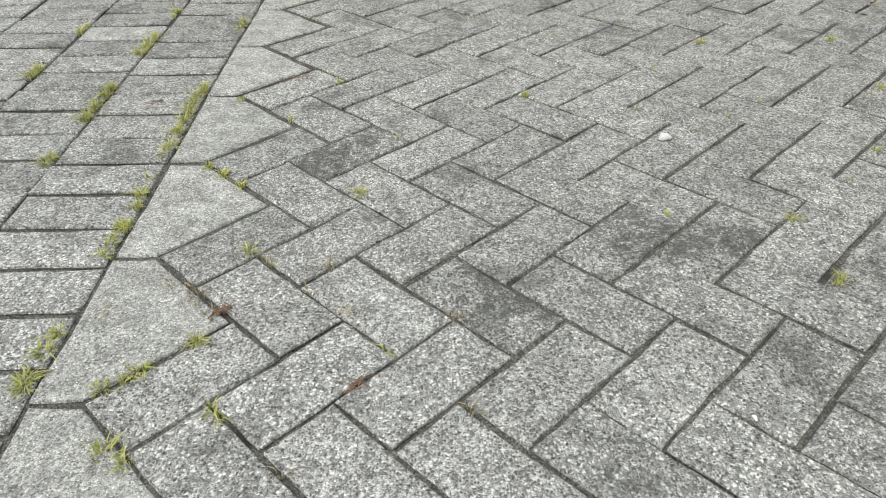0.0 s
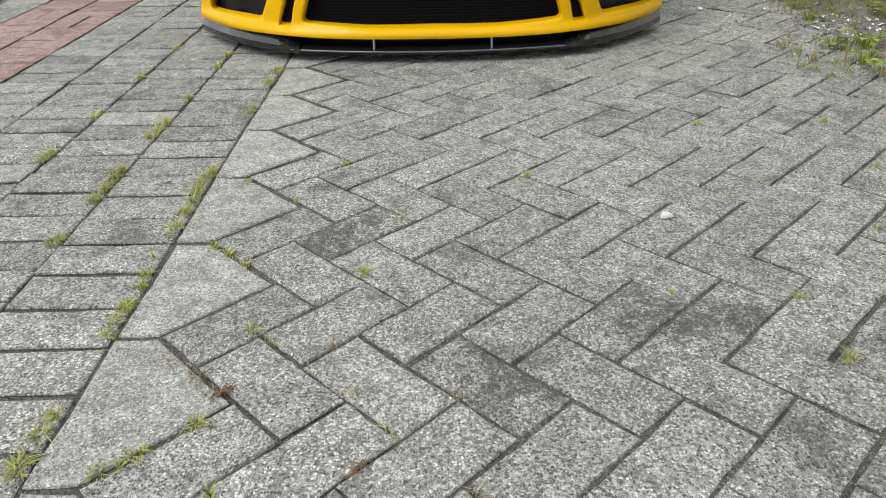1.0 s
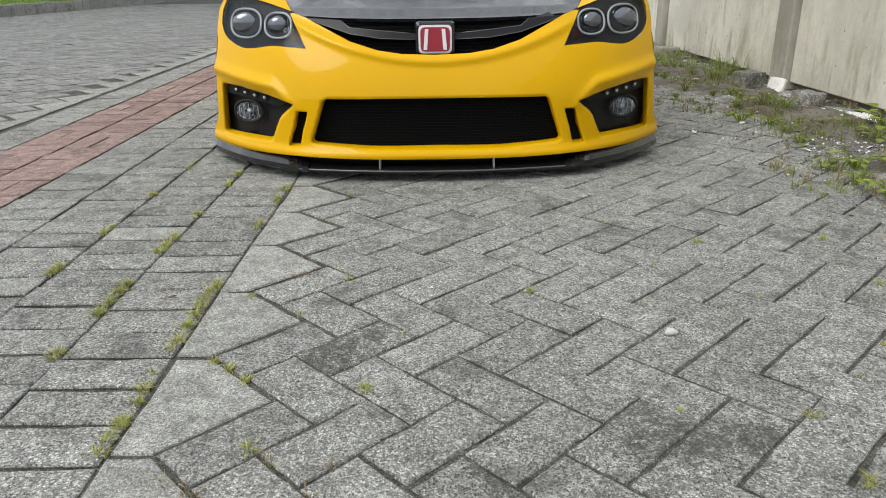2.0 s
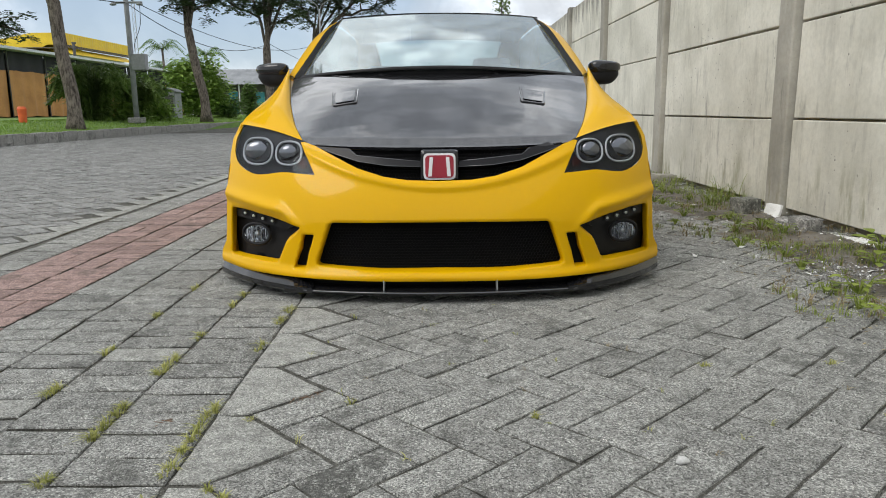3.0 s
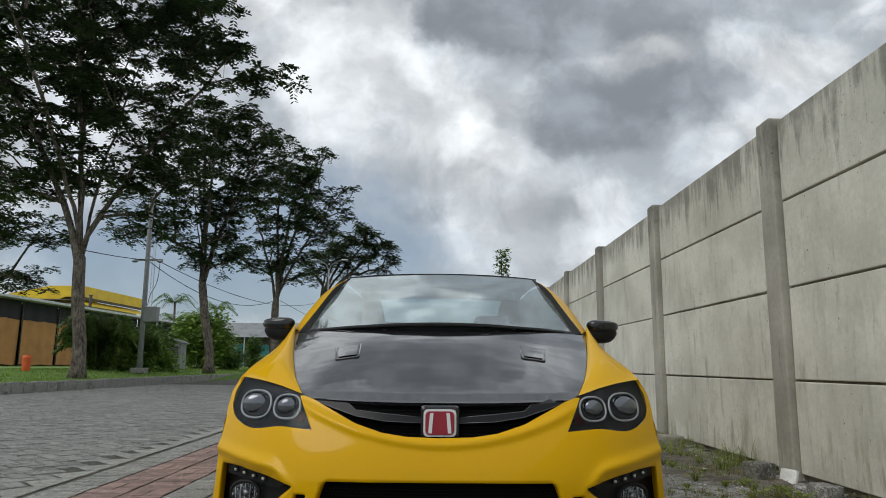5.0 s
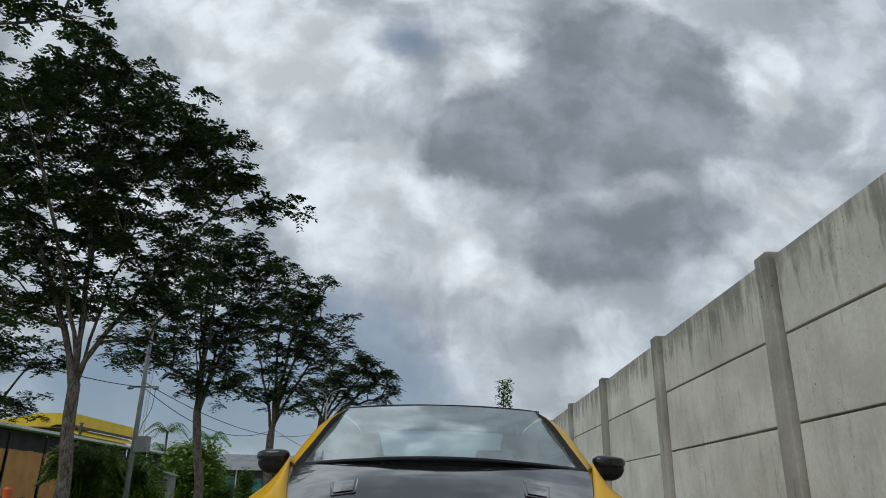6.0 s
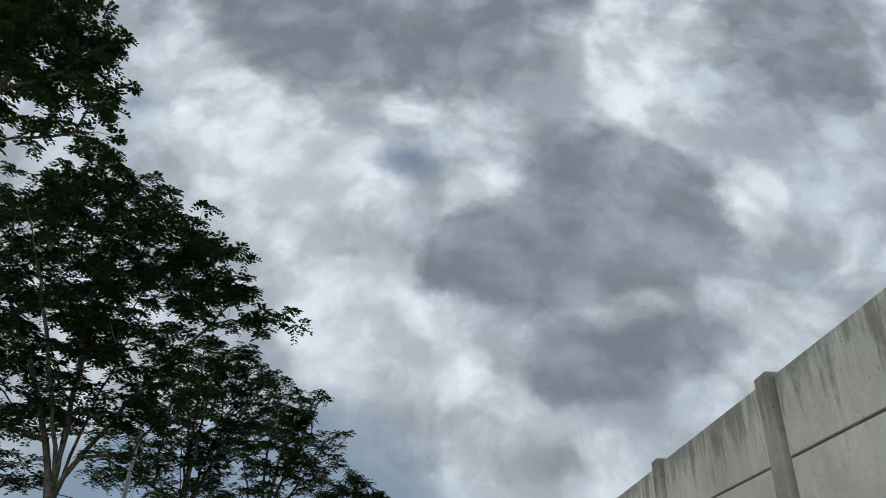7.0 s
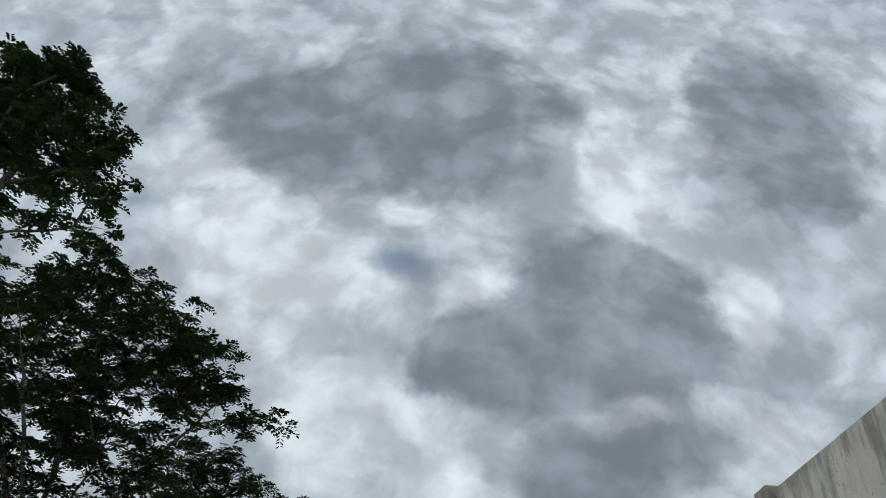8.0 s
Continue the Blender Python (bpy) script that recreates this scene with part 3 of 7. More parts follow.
# ---- ground ----
def ground_sheet():
    """One sheet to the horizon; under the paving it lies a joint's depth lower, past the kerb it rises to the verge."""
    bm = bmesh.new()
    xs = [-2500, -600, -150, -60, -30, -20, -14, -11, -9.95, -9.9, -5, -2, 0, 1.3, 1.7, 2.05, 2.3, 2.6, 4, 12, 60, 300, 2500]
    ys = [-2500, -300, -60, -20, -8, -4, -2, 0, 1, 2, 3, 4, 5, 6, 8, 10, 14, 20, 30, 45, 70, 110, 200, 600, 2500]

    def high(x, y):
        if x <= -9.95:
            return 0.22 if x > -10.5 else 0.22 + 0.22 * min(1.0, (-x - 10.5) / 3.5)
        return -0.0078 if -2.9 < x < 2.6 and -6 < y < 14 else -0.014
    grid = [[bm.verts.new((x, y, high(x, y))) for x in xs] for y in ys]
    for low, top in zip(grid, grid[1:]):
        for k in range(len(xs) - 1):
            bm.faces.new((low[k], low[k + 1], top[k + 1], top[k]))
    ob = part("ground", bm, JOINT)
    ob.data.materials.append(LAWN)
    for face in ob.data.polygons:
        if face.center.x < -9.9:
            face.material_index = 1
    return tagged(ob, "dark sandy ground under grey paving with a grass verge", "ground", kind="structure")


ground_sheet()

# ---- boundary wall of precast panels ----
WALL_X, BAY, POST_Y = 2.33, 2.71, 4.84
LEVELS = (0.03, 0.635, 1.255, 1.855, 2.44)


def precast_post():
    bm = bmesh.new()
    box(bm, -0.025, 0.16, -0.105, 0.105, -0.1, 2.468, 0.014)
    for v in bm.verts:
        v.co += 0.006 * noise.noise_vector(v.co * 3.0)
    return bm


def boundary_wall():
    wall = thing("wall_east", "weathered pale precast concrete boundary wall with posts and stacked panels", "wall", kind="structure")
    posts = []
    for k in range(-4, 13):
        y = POST_Y + BAY * k
        if not posts:
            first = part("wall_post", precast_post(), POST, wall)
            posts.append(first)
            ob = first
        else:
            ob = new("wall_post", posts[0].data)
            ob.parent = wall
            posts.append(ob)
        ob.matrix_basis = pose(WALL_X, y, 0, random.uniform(-0.3, 0.3), random.uniform(-0.4, 0.4), 0)
        for row in range(4):
            bm = bmesh.new()
            z0, z1 = LEVELS[row], LEVELS[row + 1]
            box(bm, -0.02, 0.05, -BAY / 2 + 0.118, BAY / 2 - 0.118, 0.007, z1 - z0 - 0.008, 0.006)
            for v in bm.verts:
                v.co.z += 0.004 * noise.noise((v.co.y * 2.0, row, y))
            slab = part("wall_panel", bm, WALL, wall)
            slab.matrix_basis = pose(WALL_X + 0.045 + random.uniform(-0.006, 0.006), y + BAY / 2, z0, random.uniform(-0.12, 0.12), random.uniform(-0.3, 0.3), 0)
    bm = bmesh.new()
    box(bm, WALL_X + 0.075, WALL_X + 0.10, POST_Y - 4 * BAY, POST_Y + 13 * BAY, -0.1, 2.40)
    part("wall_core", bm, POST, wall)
    return wall


boundary_wall()


# ---- the car ----
from mathutils.geometry import delaunay_2d_cdt


def mirrored(half):
    """A closed outline from its right half, which runs from the middle to the middle."""
    return [tuple(p) for p in half] + [(-p[0], p[1]) for p in reversed(half) if abs(p[0]) > 1e-6]


def inside(p, loop):
    hit = False
    for (x0, y0), (x1, y1) in zip(loop, loop[1:] + loop[:1]):
        if (y0 > p[1]) != (y1 > p[1]) and p[0] < (x1 - x0) * (p[1] - y0) / (y1 - y0) + x0:
            hit = not hit
    return hit


def rounded(loop, radius, steps=4):
    """A closed outline with its corners rounded off."""
    out = []
    for n, p in enumerate(loop):
        p, a, b = Vector(p), Vector(loop[n - 1]), Vector(loop[(n + 1) % len(loop)])
        ra, rb = min(radius, (a - p).length * 0.45), min(radius, (b - p).length * 0.45)
        start, end = p + (a - p).normalized() * ra, p + (b - p).normalized() * rb
        for k in range(steps + 1):
            t = k / steps
            out.append(tuple((1 - t) ** 2 * start + 2 * t * (1 - t) * p + t * t * end))
    return out


def dense(loop, step):
    out = []
    for p, q in zip(loop, loop[1:] + loop[:1]):
        count = max(1, int((Vector(q) - Vector(p)).length / step))
        out += [tuple(Vector(p).lerp(Vector(q), k / count)) for k in range(count)]
    return out


def cut_sheet(outline, holes, step, place, lip=0.0, rim=0.0):
    """A sheet inside an outline with holes through it, laid into space by place(a, b); the holes' edges turn in by lip."""
    outline, holes = dense(outline, step), [dense(h, step) for h in holes]
    points, edges, loops = [], [], []
    for loop in (outline, *holes):
        base = len(points)
        points += [Vector(p) for p in loop]
        edges += [(base + k, base + (k + 1) % len(loop)) for k in range(len(loop))]
        loops.append((base, len(loop)))
    borders = np.array([tuple(p) for p in points])
    xs, ys = borders[:len(outline), 0], borders[:len(outline), 1]
    x = xs.min() + step
    while x < xs.max():
        y = ys.min() + step
        while y < ys.max():
            if inside((x, y), outline) and not any(inside((x, y), h) for h in holes):
                if np.min((borders[:, 0] - x) ** 2 + (borders[:, 1] - y) ** 2) > (0.5 * step) ** 2:
                    points.append(Vector((x, y)))
            y += step
        x += step
    verts, _, faces, *_ = delaunay_2d_cdt(points, edges, [], 0, 1e-6)
    bm = bmesh.new()
    made = [bm.verts.new(place(v.x, v.y)) for v in verts]
    for f in faces:
        mid = sum((verts[k] for k in f), Vector((0, 0))) / len(f)
        if inside(mid, outline) and not any(inside(mid, h) for h in holes):
            bm.faces.new([made[k] for k in f])
    if lip:
        for hole in holes:
            mid = sum((Vector(p) for p in hole), Vector((0, 0))) / len(hole)
            rows = []
            for depth, shrink in ((0.0, 0.0), (0.25, 0.004), (1.0, 0.008 + rim)):
                row = []
                for p in hole:
                    q = Vector(p)
                    q += (mid - q).normalized() * shrink
                    at = Vector(place(q.x, q.y))
                    at.y += lip * depth
                    row.append(bm.verts.new(at))
                rows.append(row)
            for low, top in zip(rows, rows[1:]):
                for k in range(len(hole)):
                    j = (k + 1) % len(hole)
                    bm.faces.new((low[k], low[j], top[j], top[k]))
    bmesh.ops.remove_doubles(bm, verts=bm.verts, dist=1e-5)
    bmesh.ops.recalc_face_normals(bm, faces=bm.faces)
    if sum((f.normal * f.calc_area() for f in bm.faces), Vector()).dot(Vector((0, -1, 0.6))) < 0:
        bmesh.ops.reverse_faces(bm, faces=bm.faces)
    return bm


def front_depth(x, z):
    """How far back the front of the car lies at a point of its front view."""
    side = abs(x)
    deep = 0.03 + 0.40 * (side / 0.92) ** 3.2 + 0.9 * max(0.0, z - 0.3) ** 1.6
    # the fold that runs from the corner down towards the lower grille
    if side > 0.5:
        t = min(1.0, (side - 0.5) / 0.42)
        line = 0.262 + 0.075 * min(1.0, t / 0.25) + 0.06 * t
        off = z - line
        deep -= 0.026 * math.exp(-(off / 0.022) ** 2) * min(1.0, t * 3)
        if off < 0:
            deep += 0.012 * min(1.0, -off / 0.04) * min(1.0, t * 3)
    # the rim round the upper grille and the chin
    rim = z - (0.444 + 0.47 * side ** 2)
    deep -= 0.015 * math.exp(-(rim / 0.014) ** 2) * max(0.0, min(1.0, (0.55 - side) / 0.09))
    deep -= 0.020 * math.exp(-((z - 0.106) / 0.018) ** 2)
    return deep


def on_front(back=0.0):
    return lambda x, z: (x, front_depth(x, z) + back, z)


LAMP_LOW = [(0.862, 0.61, 0), (0.860, 0.555, 0), (0.825, 0.508, 0), (0.745, 0.479, 0), (0.68, 0.482, 0), (0.61, 0.492, 0), (0.54, 0.489, 0), (0.474, 0.485, 0)]
LAMP = [(0.545, 0.604), (0.69, 0.650), (0.832, 0.670)] + [(p.x, p.y) for p in smoothline(LAMP_LOW, 18)]
MOUTH = [(0, 0.318), (0.418, 0.314), (0.477, 0.146), (0.25, 0.132), (0, 0.127)]
POCKET = [(0.866, 0.338), (0.77, 0.338), (0.66, 0.322), (0.525, 0.290), (0.59, 0.235), (0.637, 0.138), (0.884, 0.134)]
SLOT = [(0.476, 0.266), (0.520, 0.266), (0.566, 0.128), (0.518, 0.128)]
GRILLE = [(0, 0.464), (0.12, 0.468), (0.21, 0.481), (0.31, 0.511), (0.40, 0.554), (0.48, 0.592), (0.524, 0.606)]
LOWER_EDGE = [(0.885, 0.50), (0.897, 0.39), (0.907, 0.25), (0.920, 0.18), (0.952, 0.135), (0.948, 0.086), (0.75, 0.09), (0.51, 0.10), (0.25, 0.096), (0, 0.094)]


def flipped(loop):
    return [(-x, z) for x, z in loop]


def hexagons(width_of, z0, z1, cell, place, bar=0.11, thick=0.006):
    """A honeycomb net between two heights, as wide as width_of(z)."""
    bm = bmesh.new()
    high = cell * math.sqrt(3) / 2
    row = 0
    z = z0
    while z < z1:
        x = -math.floor(width_of(z) / cell) * cell + (cell / 2 if row % 2 else 0)
        while x < width_of(z):
            rings = []
            for radius, back in ((cell * 0.577, 0.0), (cell * (0.577 - bar), 0.0), (cell * (0.577 - bar), thick)):
                ring = []
                for k in range(6):
                    a = math.pi / 6 + k * math.pi / 3
                    px, py, pz = place(x + radius * math.cos(a), z + radius * math.sin(a))
                    ring.append(bm.verts.new((px, py + back, pz)))
                rings.append(ring)
            for low, top in zip(rings, rings[1:]):
                for k in range(6):
                    bm.faces.new((low[k], low[(k + 1) % 6], top[(k + 1) % 6], top[k]))
            x += cell
        z += high
        row += 1
    return bm


SHOULDER = [(0.842, 0.50, 0.672), (0.832, 0.62, 0.715), (0.802, 0.87, 0.788), (0.787, 1.05, 0.846), (0.776, 1.22, 0.907)]
HOOD_SIDE = [(0.545, 0.29, 0.61), (0.605, 0.45, 0.672), (0.665, 0.68, 0.757), (0.705, 0.88, 0.83), (0.738, 1.05, 0.882)]
BELT = [(0.5, 0.672), (0.62, 0.715), (0.87, 0.788), (1.05, 0.846), (1.22, 0.907), (1.6, 0.925), (2.4, 0.955), (3.3, 0.985), (4.0, 0.98), (4.53, 0.93)]
BELT_X = [(0.5, 0.842), (0.62, 0.832), (0.87, 0.802), (1.05, 0.787), (1.22, 0.776), (2.4, 0.775), (3.6, 0.765), (4.53, 0.66)]
SIDE_X = [(0.4, 0.891), (0.93, 0.914), (1.3, 0.895), (2.4, 0.885), (3.64, 0.905), (4.2, 0.86), (4.53, 0.74)]


def side_at(sign):
    def place(y, z):
        widest, top, edge = lerp_table(SIDE_X, y), lerp_table(BELT, y), lerp_table(BELT_X, y)
        if z >= 0.42:
            t = min(1.0, (z - 0.42) / (top - 0.42))
            x = widest - (widest - edge) * t ** 2
        else:
            x = widest - 0.025 * ((0.42 - z) / 0.3) ** 2
        return (sign * x, y, z)
    return place


def arch(centre, radius, low):
    start = math.asin((low - 0.30) / radius)
    angles = np.linspace(math.pi - start, start, 18)
    return [(centre + radius * math.cos(a), 0.30 + radius * math.sin(a)) for a in angles][::-1]


HOOD_LINE = smoothline(HOOD_SIDE, 41)


def hood_edge(u):
    k = min(39, int(u * 40))
    return HOOD_LINE[k].lerp(HOOD_LINE[k + 1], u * 40 - k)


def hood_point(u, v):
    """u from the front edge to the windscreen, v across."""
    side = hood_edge(u)
    s = 2 * v - 1
    front_mid, rear_mid = 0.17, 0.86
    mid_y = front_mid + (rear_mid - front_mid) * u
    mid_z = 0.598 + 0.298 * (1 - (1 - u) ** 1.14)
    w = abs(s) ** 2.6
    y = mid_y + (side.y - mid_y) * w
    z = mid_z + (side.z - mid_z) * w
    # two soft ridges along the bonnet
    z += 0.003 * math.exp(-((abs(s) - 0.62) / 0.12) ** 2) * math.sin(math.pi * min(1, u * 1.1))
    if u < 0.03:
        z -= 0.012
    return (s * (side.x - 0.003), y, z - 0.002)


def screen_point(u, v):
    """The windscreen: u from the base to the roof, v across."""
    s = 2 * v - 1
    low = Vector((0.700 * s, 0.83 + 0.24 * abs(s) ** 2.2, 0.905 - 0.027 * abs(s) ** 2))
    high = Vector((0.600 * s, 1.90 + 0.07 * abs(s) ** 2, 1.296 - 0.018 * abs(s) ** 2))
    p = low.lerp(high, u)
    p.z += 0.018 * math.sin(math.pi * u)
    return p


def roof_point(u, v):
    s = 2 * v - 1
    y = 1.905 + 0.065 * abs(s) ** 2 + (3.15 - 1.93) * u
    z = 1.299 + 0.045 * math.sin(math.pi * min(1, u * 0.92 + 0.02)) - 0.03 * u - 0.022 * abs(s) ** 2.5
    return Vector((s * (0.612 + 0.03 * math.sin(math.pi * u)), y, z))


def ellipsoid(bm, centre, radii, power=2.4, rings=10, sides=16):
    """A soft-cornered rounded body."""
    def bend(c):
        return math.copysign(abs(c) ** (2 / power), c)
    rows = []
    for i in range(rings + 1):
        phi = -math.pi / 2 + math.pi * i / rings
        rows.append([bm.verts.new((centre[0] + radii[0] * bend(math.cos(phi)) * bend(math.cos(a)), centre[1] + radii[1] * bend(math.cos(phi)) * bend(math.sin(a)), centre[2] + radii[2] * bend(math.sin(phi))))
                     for a in (2 * math.pi * k / sides for k in range(sides))])
    for low, top in zip(rows, rows[1:]):
        for k in range(sides):
            bm.faces.new((low[k], low[(k + 1) % sides], top[(k + 1) % sides], top[k]))
    bmesh.ops.remove_doubles(bm, verts=bm.verts, dist=1e-4)


def ring_round(bm, centre, rx, rz, bar, corner=3.2, sides=32, back=0.0, follow=False):
    pts = []
    for k in range(sides + 1):
        a = 2 * math.pi * k / sides
        c, s = math.cos(a), math.sin(a)
        x = centre[0] + rx * math.copysign(abs(c) ** (2 / corner), c)
        z = centre[1] + rz * math.copysign(abs(s) ** (2 / corner), s)
        pts.append((x, front_depth(x, z) + back if follow else front_depth(*centre) + back + 0.3 * (abs(x) - abs(centre[0])), z))
    tube(bm, pts, bar, 8, close=False)


def wheel(car, x, y):
    """A tyre on a multi-spoke rim."""
    out = 1 if x > 0 else -1
    bm = bmesh.new()
    profile = [(-0.105, 0.235), (-0.112, 0.27), (-0.10, 0.297), (-0.06, 0.303), (0.06, 0.303), (0.10, 0.297), (0.112, 0.27), (0.105, 0.235)]
    rows = [[bm.verts.new((x + w, y + r * math.cos(a), 0.315 + r * math.sin(a))) for a in (2 * math.pi * k / 40 for k in range(40))] for w, r in profile]
    for low, top in zip(rows, rows[1:]):
        for k in range(40):
            bm.faces.new((low[k], low[(k + 1) % 40], top[(k + 1) % 40], top[k]))
    tyre = part("tyre", bm, RUBBER, car, "low-profile black rubber tyre", True)
    bm = bmesh.new()
    ring_y = [[bm.verts.new((x + w, y + r * math.cos(a), 0.315 + r * math.sin(a))) for a in (2 * math.pi * k / 40 for k in range(40))] for w, r in ((-0.10, 0.236), (0.0, 0.215), (0.10, 0.236))]
    for low, top in zip(ring_y, ring_y[1:]):
        for k in range(40):
            bm.faces.new((low[k], low[(k + 1) % 40], top[(k + 1) % 40], top[k]))
    for k in range(10):
        a = 2 * math.pi * k / 10
        tube(bm, [(x + out * 0.05, y + 0.03 * math.cos(a), 0.315 + 0.03 * math.sin(a)), (x + out * 0.085, y + 0.225 * math.cos(a), 0.315 + 0.225 * math.sin(a))], [0.022, 0.014], 6)
    tube(bm, [(x + out * 0.03, y, 0.315), (x + out * 0.075, y, 0.315)], 0.06, 16)
    part("rim", bm, ALLOY, tyre, "grey alloy rim", True)


def lamp_unit(car, sign):
    """A headlight: dark bowl, two pale halo rings round projector lenses, a clear cover."""
    outline = rounded([(sign * x, z) for x, z in LAMP], 0.012, 2)
    behind = [(sign * 0.67 + (x - sign * 0.67) * 1.13, 0.57 + (z - 0.57) * 1.07) for x, z in outline]
    bowl = part("headlight", cut_sheet(behind, [], 0.02, lambda x, z: (x, front_depth(x, z) + 0.055, z)), BOWL, car, "smoked projector headlight with halo rings", True)
    bm = cut_sheet(outline, [], 0.02, on_front(0.0))
    cover = part("lens_cover", bm, LENS, bowl, "clear lamp cover", True)
    cover.visible_shadow = False
    for (x, z), (rx, rz) in (((0.742, 0.566), (0.074, 0.052)), ((0.594, 0.562), (0.056, 0.044))):
        bm = bmesh.new()
        ring_round(bm, (sign * x, z), rx, rz, 0.0042, 2.5, back=0.020, follow=True)
        part("halo_ring", bm, RING, bowl, "pale halo ring", True)
        bm = bmesh.new()
        ring_round(bm, (sign * x, z), rx * 0.86, rz * 0.86, 0.007, 2.4, back=0.034, follow=True)
        part("bezel", bm, BLACK, bowl, smooth=True)
        bm = bmesh.new()
        ellipsoid(bm, (sign * x, front_depth(x, z) + 0.05, z), (rx * 0.80, 0.024, rz * 0.80), 2.0)
        part("projector", bm, PROJECTOR, bowl, "dark projector lens", True)
    bm = cut_sheet([(sign * x, z) for x, z in ((0.515, 0.505), (0.545, 0.505), (0.555, 0.52), (0.535, 0.545), (0.522, 0.535))], [], 0.01, on_front(0.045))
    part("reflector", bm, AMBER, bowl, "small dark red reflector", True)


def fog_unit(car, sign):
    """The black pocket at a corner with a strip of small lights and a round fog lamp."""
    shape = rounded([(sign * x, z) for x, z in POCKET], 0.012)
    pocket = part("fog_light_pocket", cut_sheet(shape, [], 0.02, on_front(0.075)), BLACK, car, "black plastic fog light pocket", True)
    strip = rounded([(sign * x, z) for x, z in ((0.85, 0.338), (0.76, 0.337), (0.66, 0.322), (0.56, 0.292), (0.60, 0.272), (0.66, 0.281), (0.76, 0.293), (0.85, 0.297))], 0.01)
    part("light_strip", (lambda b: (solid(b, 0.02), b)[1])(cut_sheet(strip, [], 0.015, on_front(0.035))), BLACK, pocket, smooth=False)
    for k in range(4):
        x, z = 0.797 - 0.0455 * k, 0.317 - 0.0055 * k
        bm = bmesh.new()
        deep = front_depth(x, z)
        tube(bm, [(sign * x, deep + 0.036, z), (sign * x, deep + 0.020, z)], [0.0105, 0.0115], 14)
        cup = part("led_housing", bm, GLOSS_BLACK, pocket)
        bm = bmesh.new()
        ellipsoid(bm, (sign * x, deep + 0.021, z), (0.0062, 0.003, 0.0062), 2.0, 6, 12)
        cup["label"] = "small round running light"
        part("led_lens", bm, LED, pocket, smooth=True)
    x, z = 0.742, 0.238
    deep = front_depth(x, z)
    bm = bmesh.new()
    ring_round(bm, (sign * x, z), 0.058, 0.042, 0.007, 2.1, back=0.028)
    part("fog_lamp", bm, BLACK, pocket, "oval chrome fog lamp", True)
    bm = bmesh.new()
    rows = [[bm.verts.new((sign * x + 0.050 * r * math.cos(a), deep + 0.030 + 0.020 * (1 - r * r), z + 0.035 * r * math.sin(a))) for a in (2 * math.pi * k / 28 for k in range(28))] for r in (1.0, 0.82, 0.62, 0.40, 0.18)]
    for outer, inner in zip(rows, rows[1:]):
        for k in range(28):
            bm.faces.new((outer[k], outer[(k + 1) % 28], inner[(k + 1) % 28], inner[k]))
    part("reflector_bowl", bm, FACETS, pocket, "faceted bright reflector")
    bm = bmesh.new()
    ellipsoid(bm, (sign * x, deep + 0.040, z), (0.013, 0.013, 0.011), 2.0, 8, 14)
    part("bulb_cap", bm, CHROME, pocket, smooth=True)
    bm = bmesh.new()
    for k in range(5):
        s = -0.8 + 0.4 * k
        r = math.sqrt(1 - s * s)
        tube(bm, [(sign * x + 0.046 * s, deep + 0.0255, z - 0.033 * r), (sign * x + 0.046 * s, deep + 0.0225, z), (sign * x + 0.046 * s, deep + 0.0255, z + 0.033 * r)], 0.0012, 5)
    part("lens_ribs", bm, RING, pocket, smooth=True)
    bm = bmesh.new()
    ellipsoid(bm, (sign * x, deep + 0.027, z), (0.051, 0.006, 0.036), 2.0, 8, 20)
    glass = part("fog_lens", bm, LENS, pocket, smooth=True)
    glass.visible_shadow = False


def profile(v, corners):
    """The corner of an angular section that a share v of its length reaches."""
    return corners[min(len(corners) - 1, round(v * (len(corners) - 1)))]


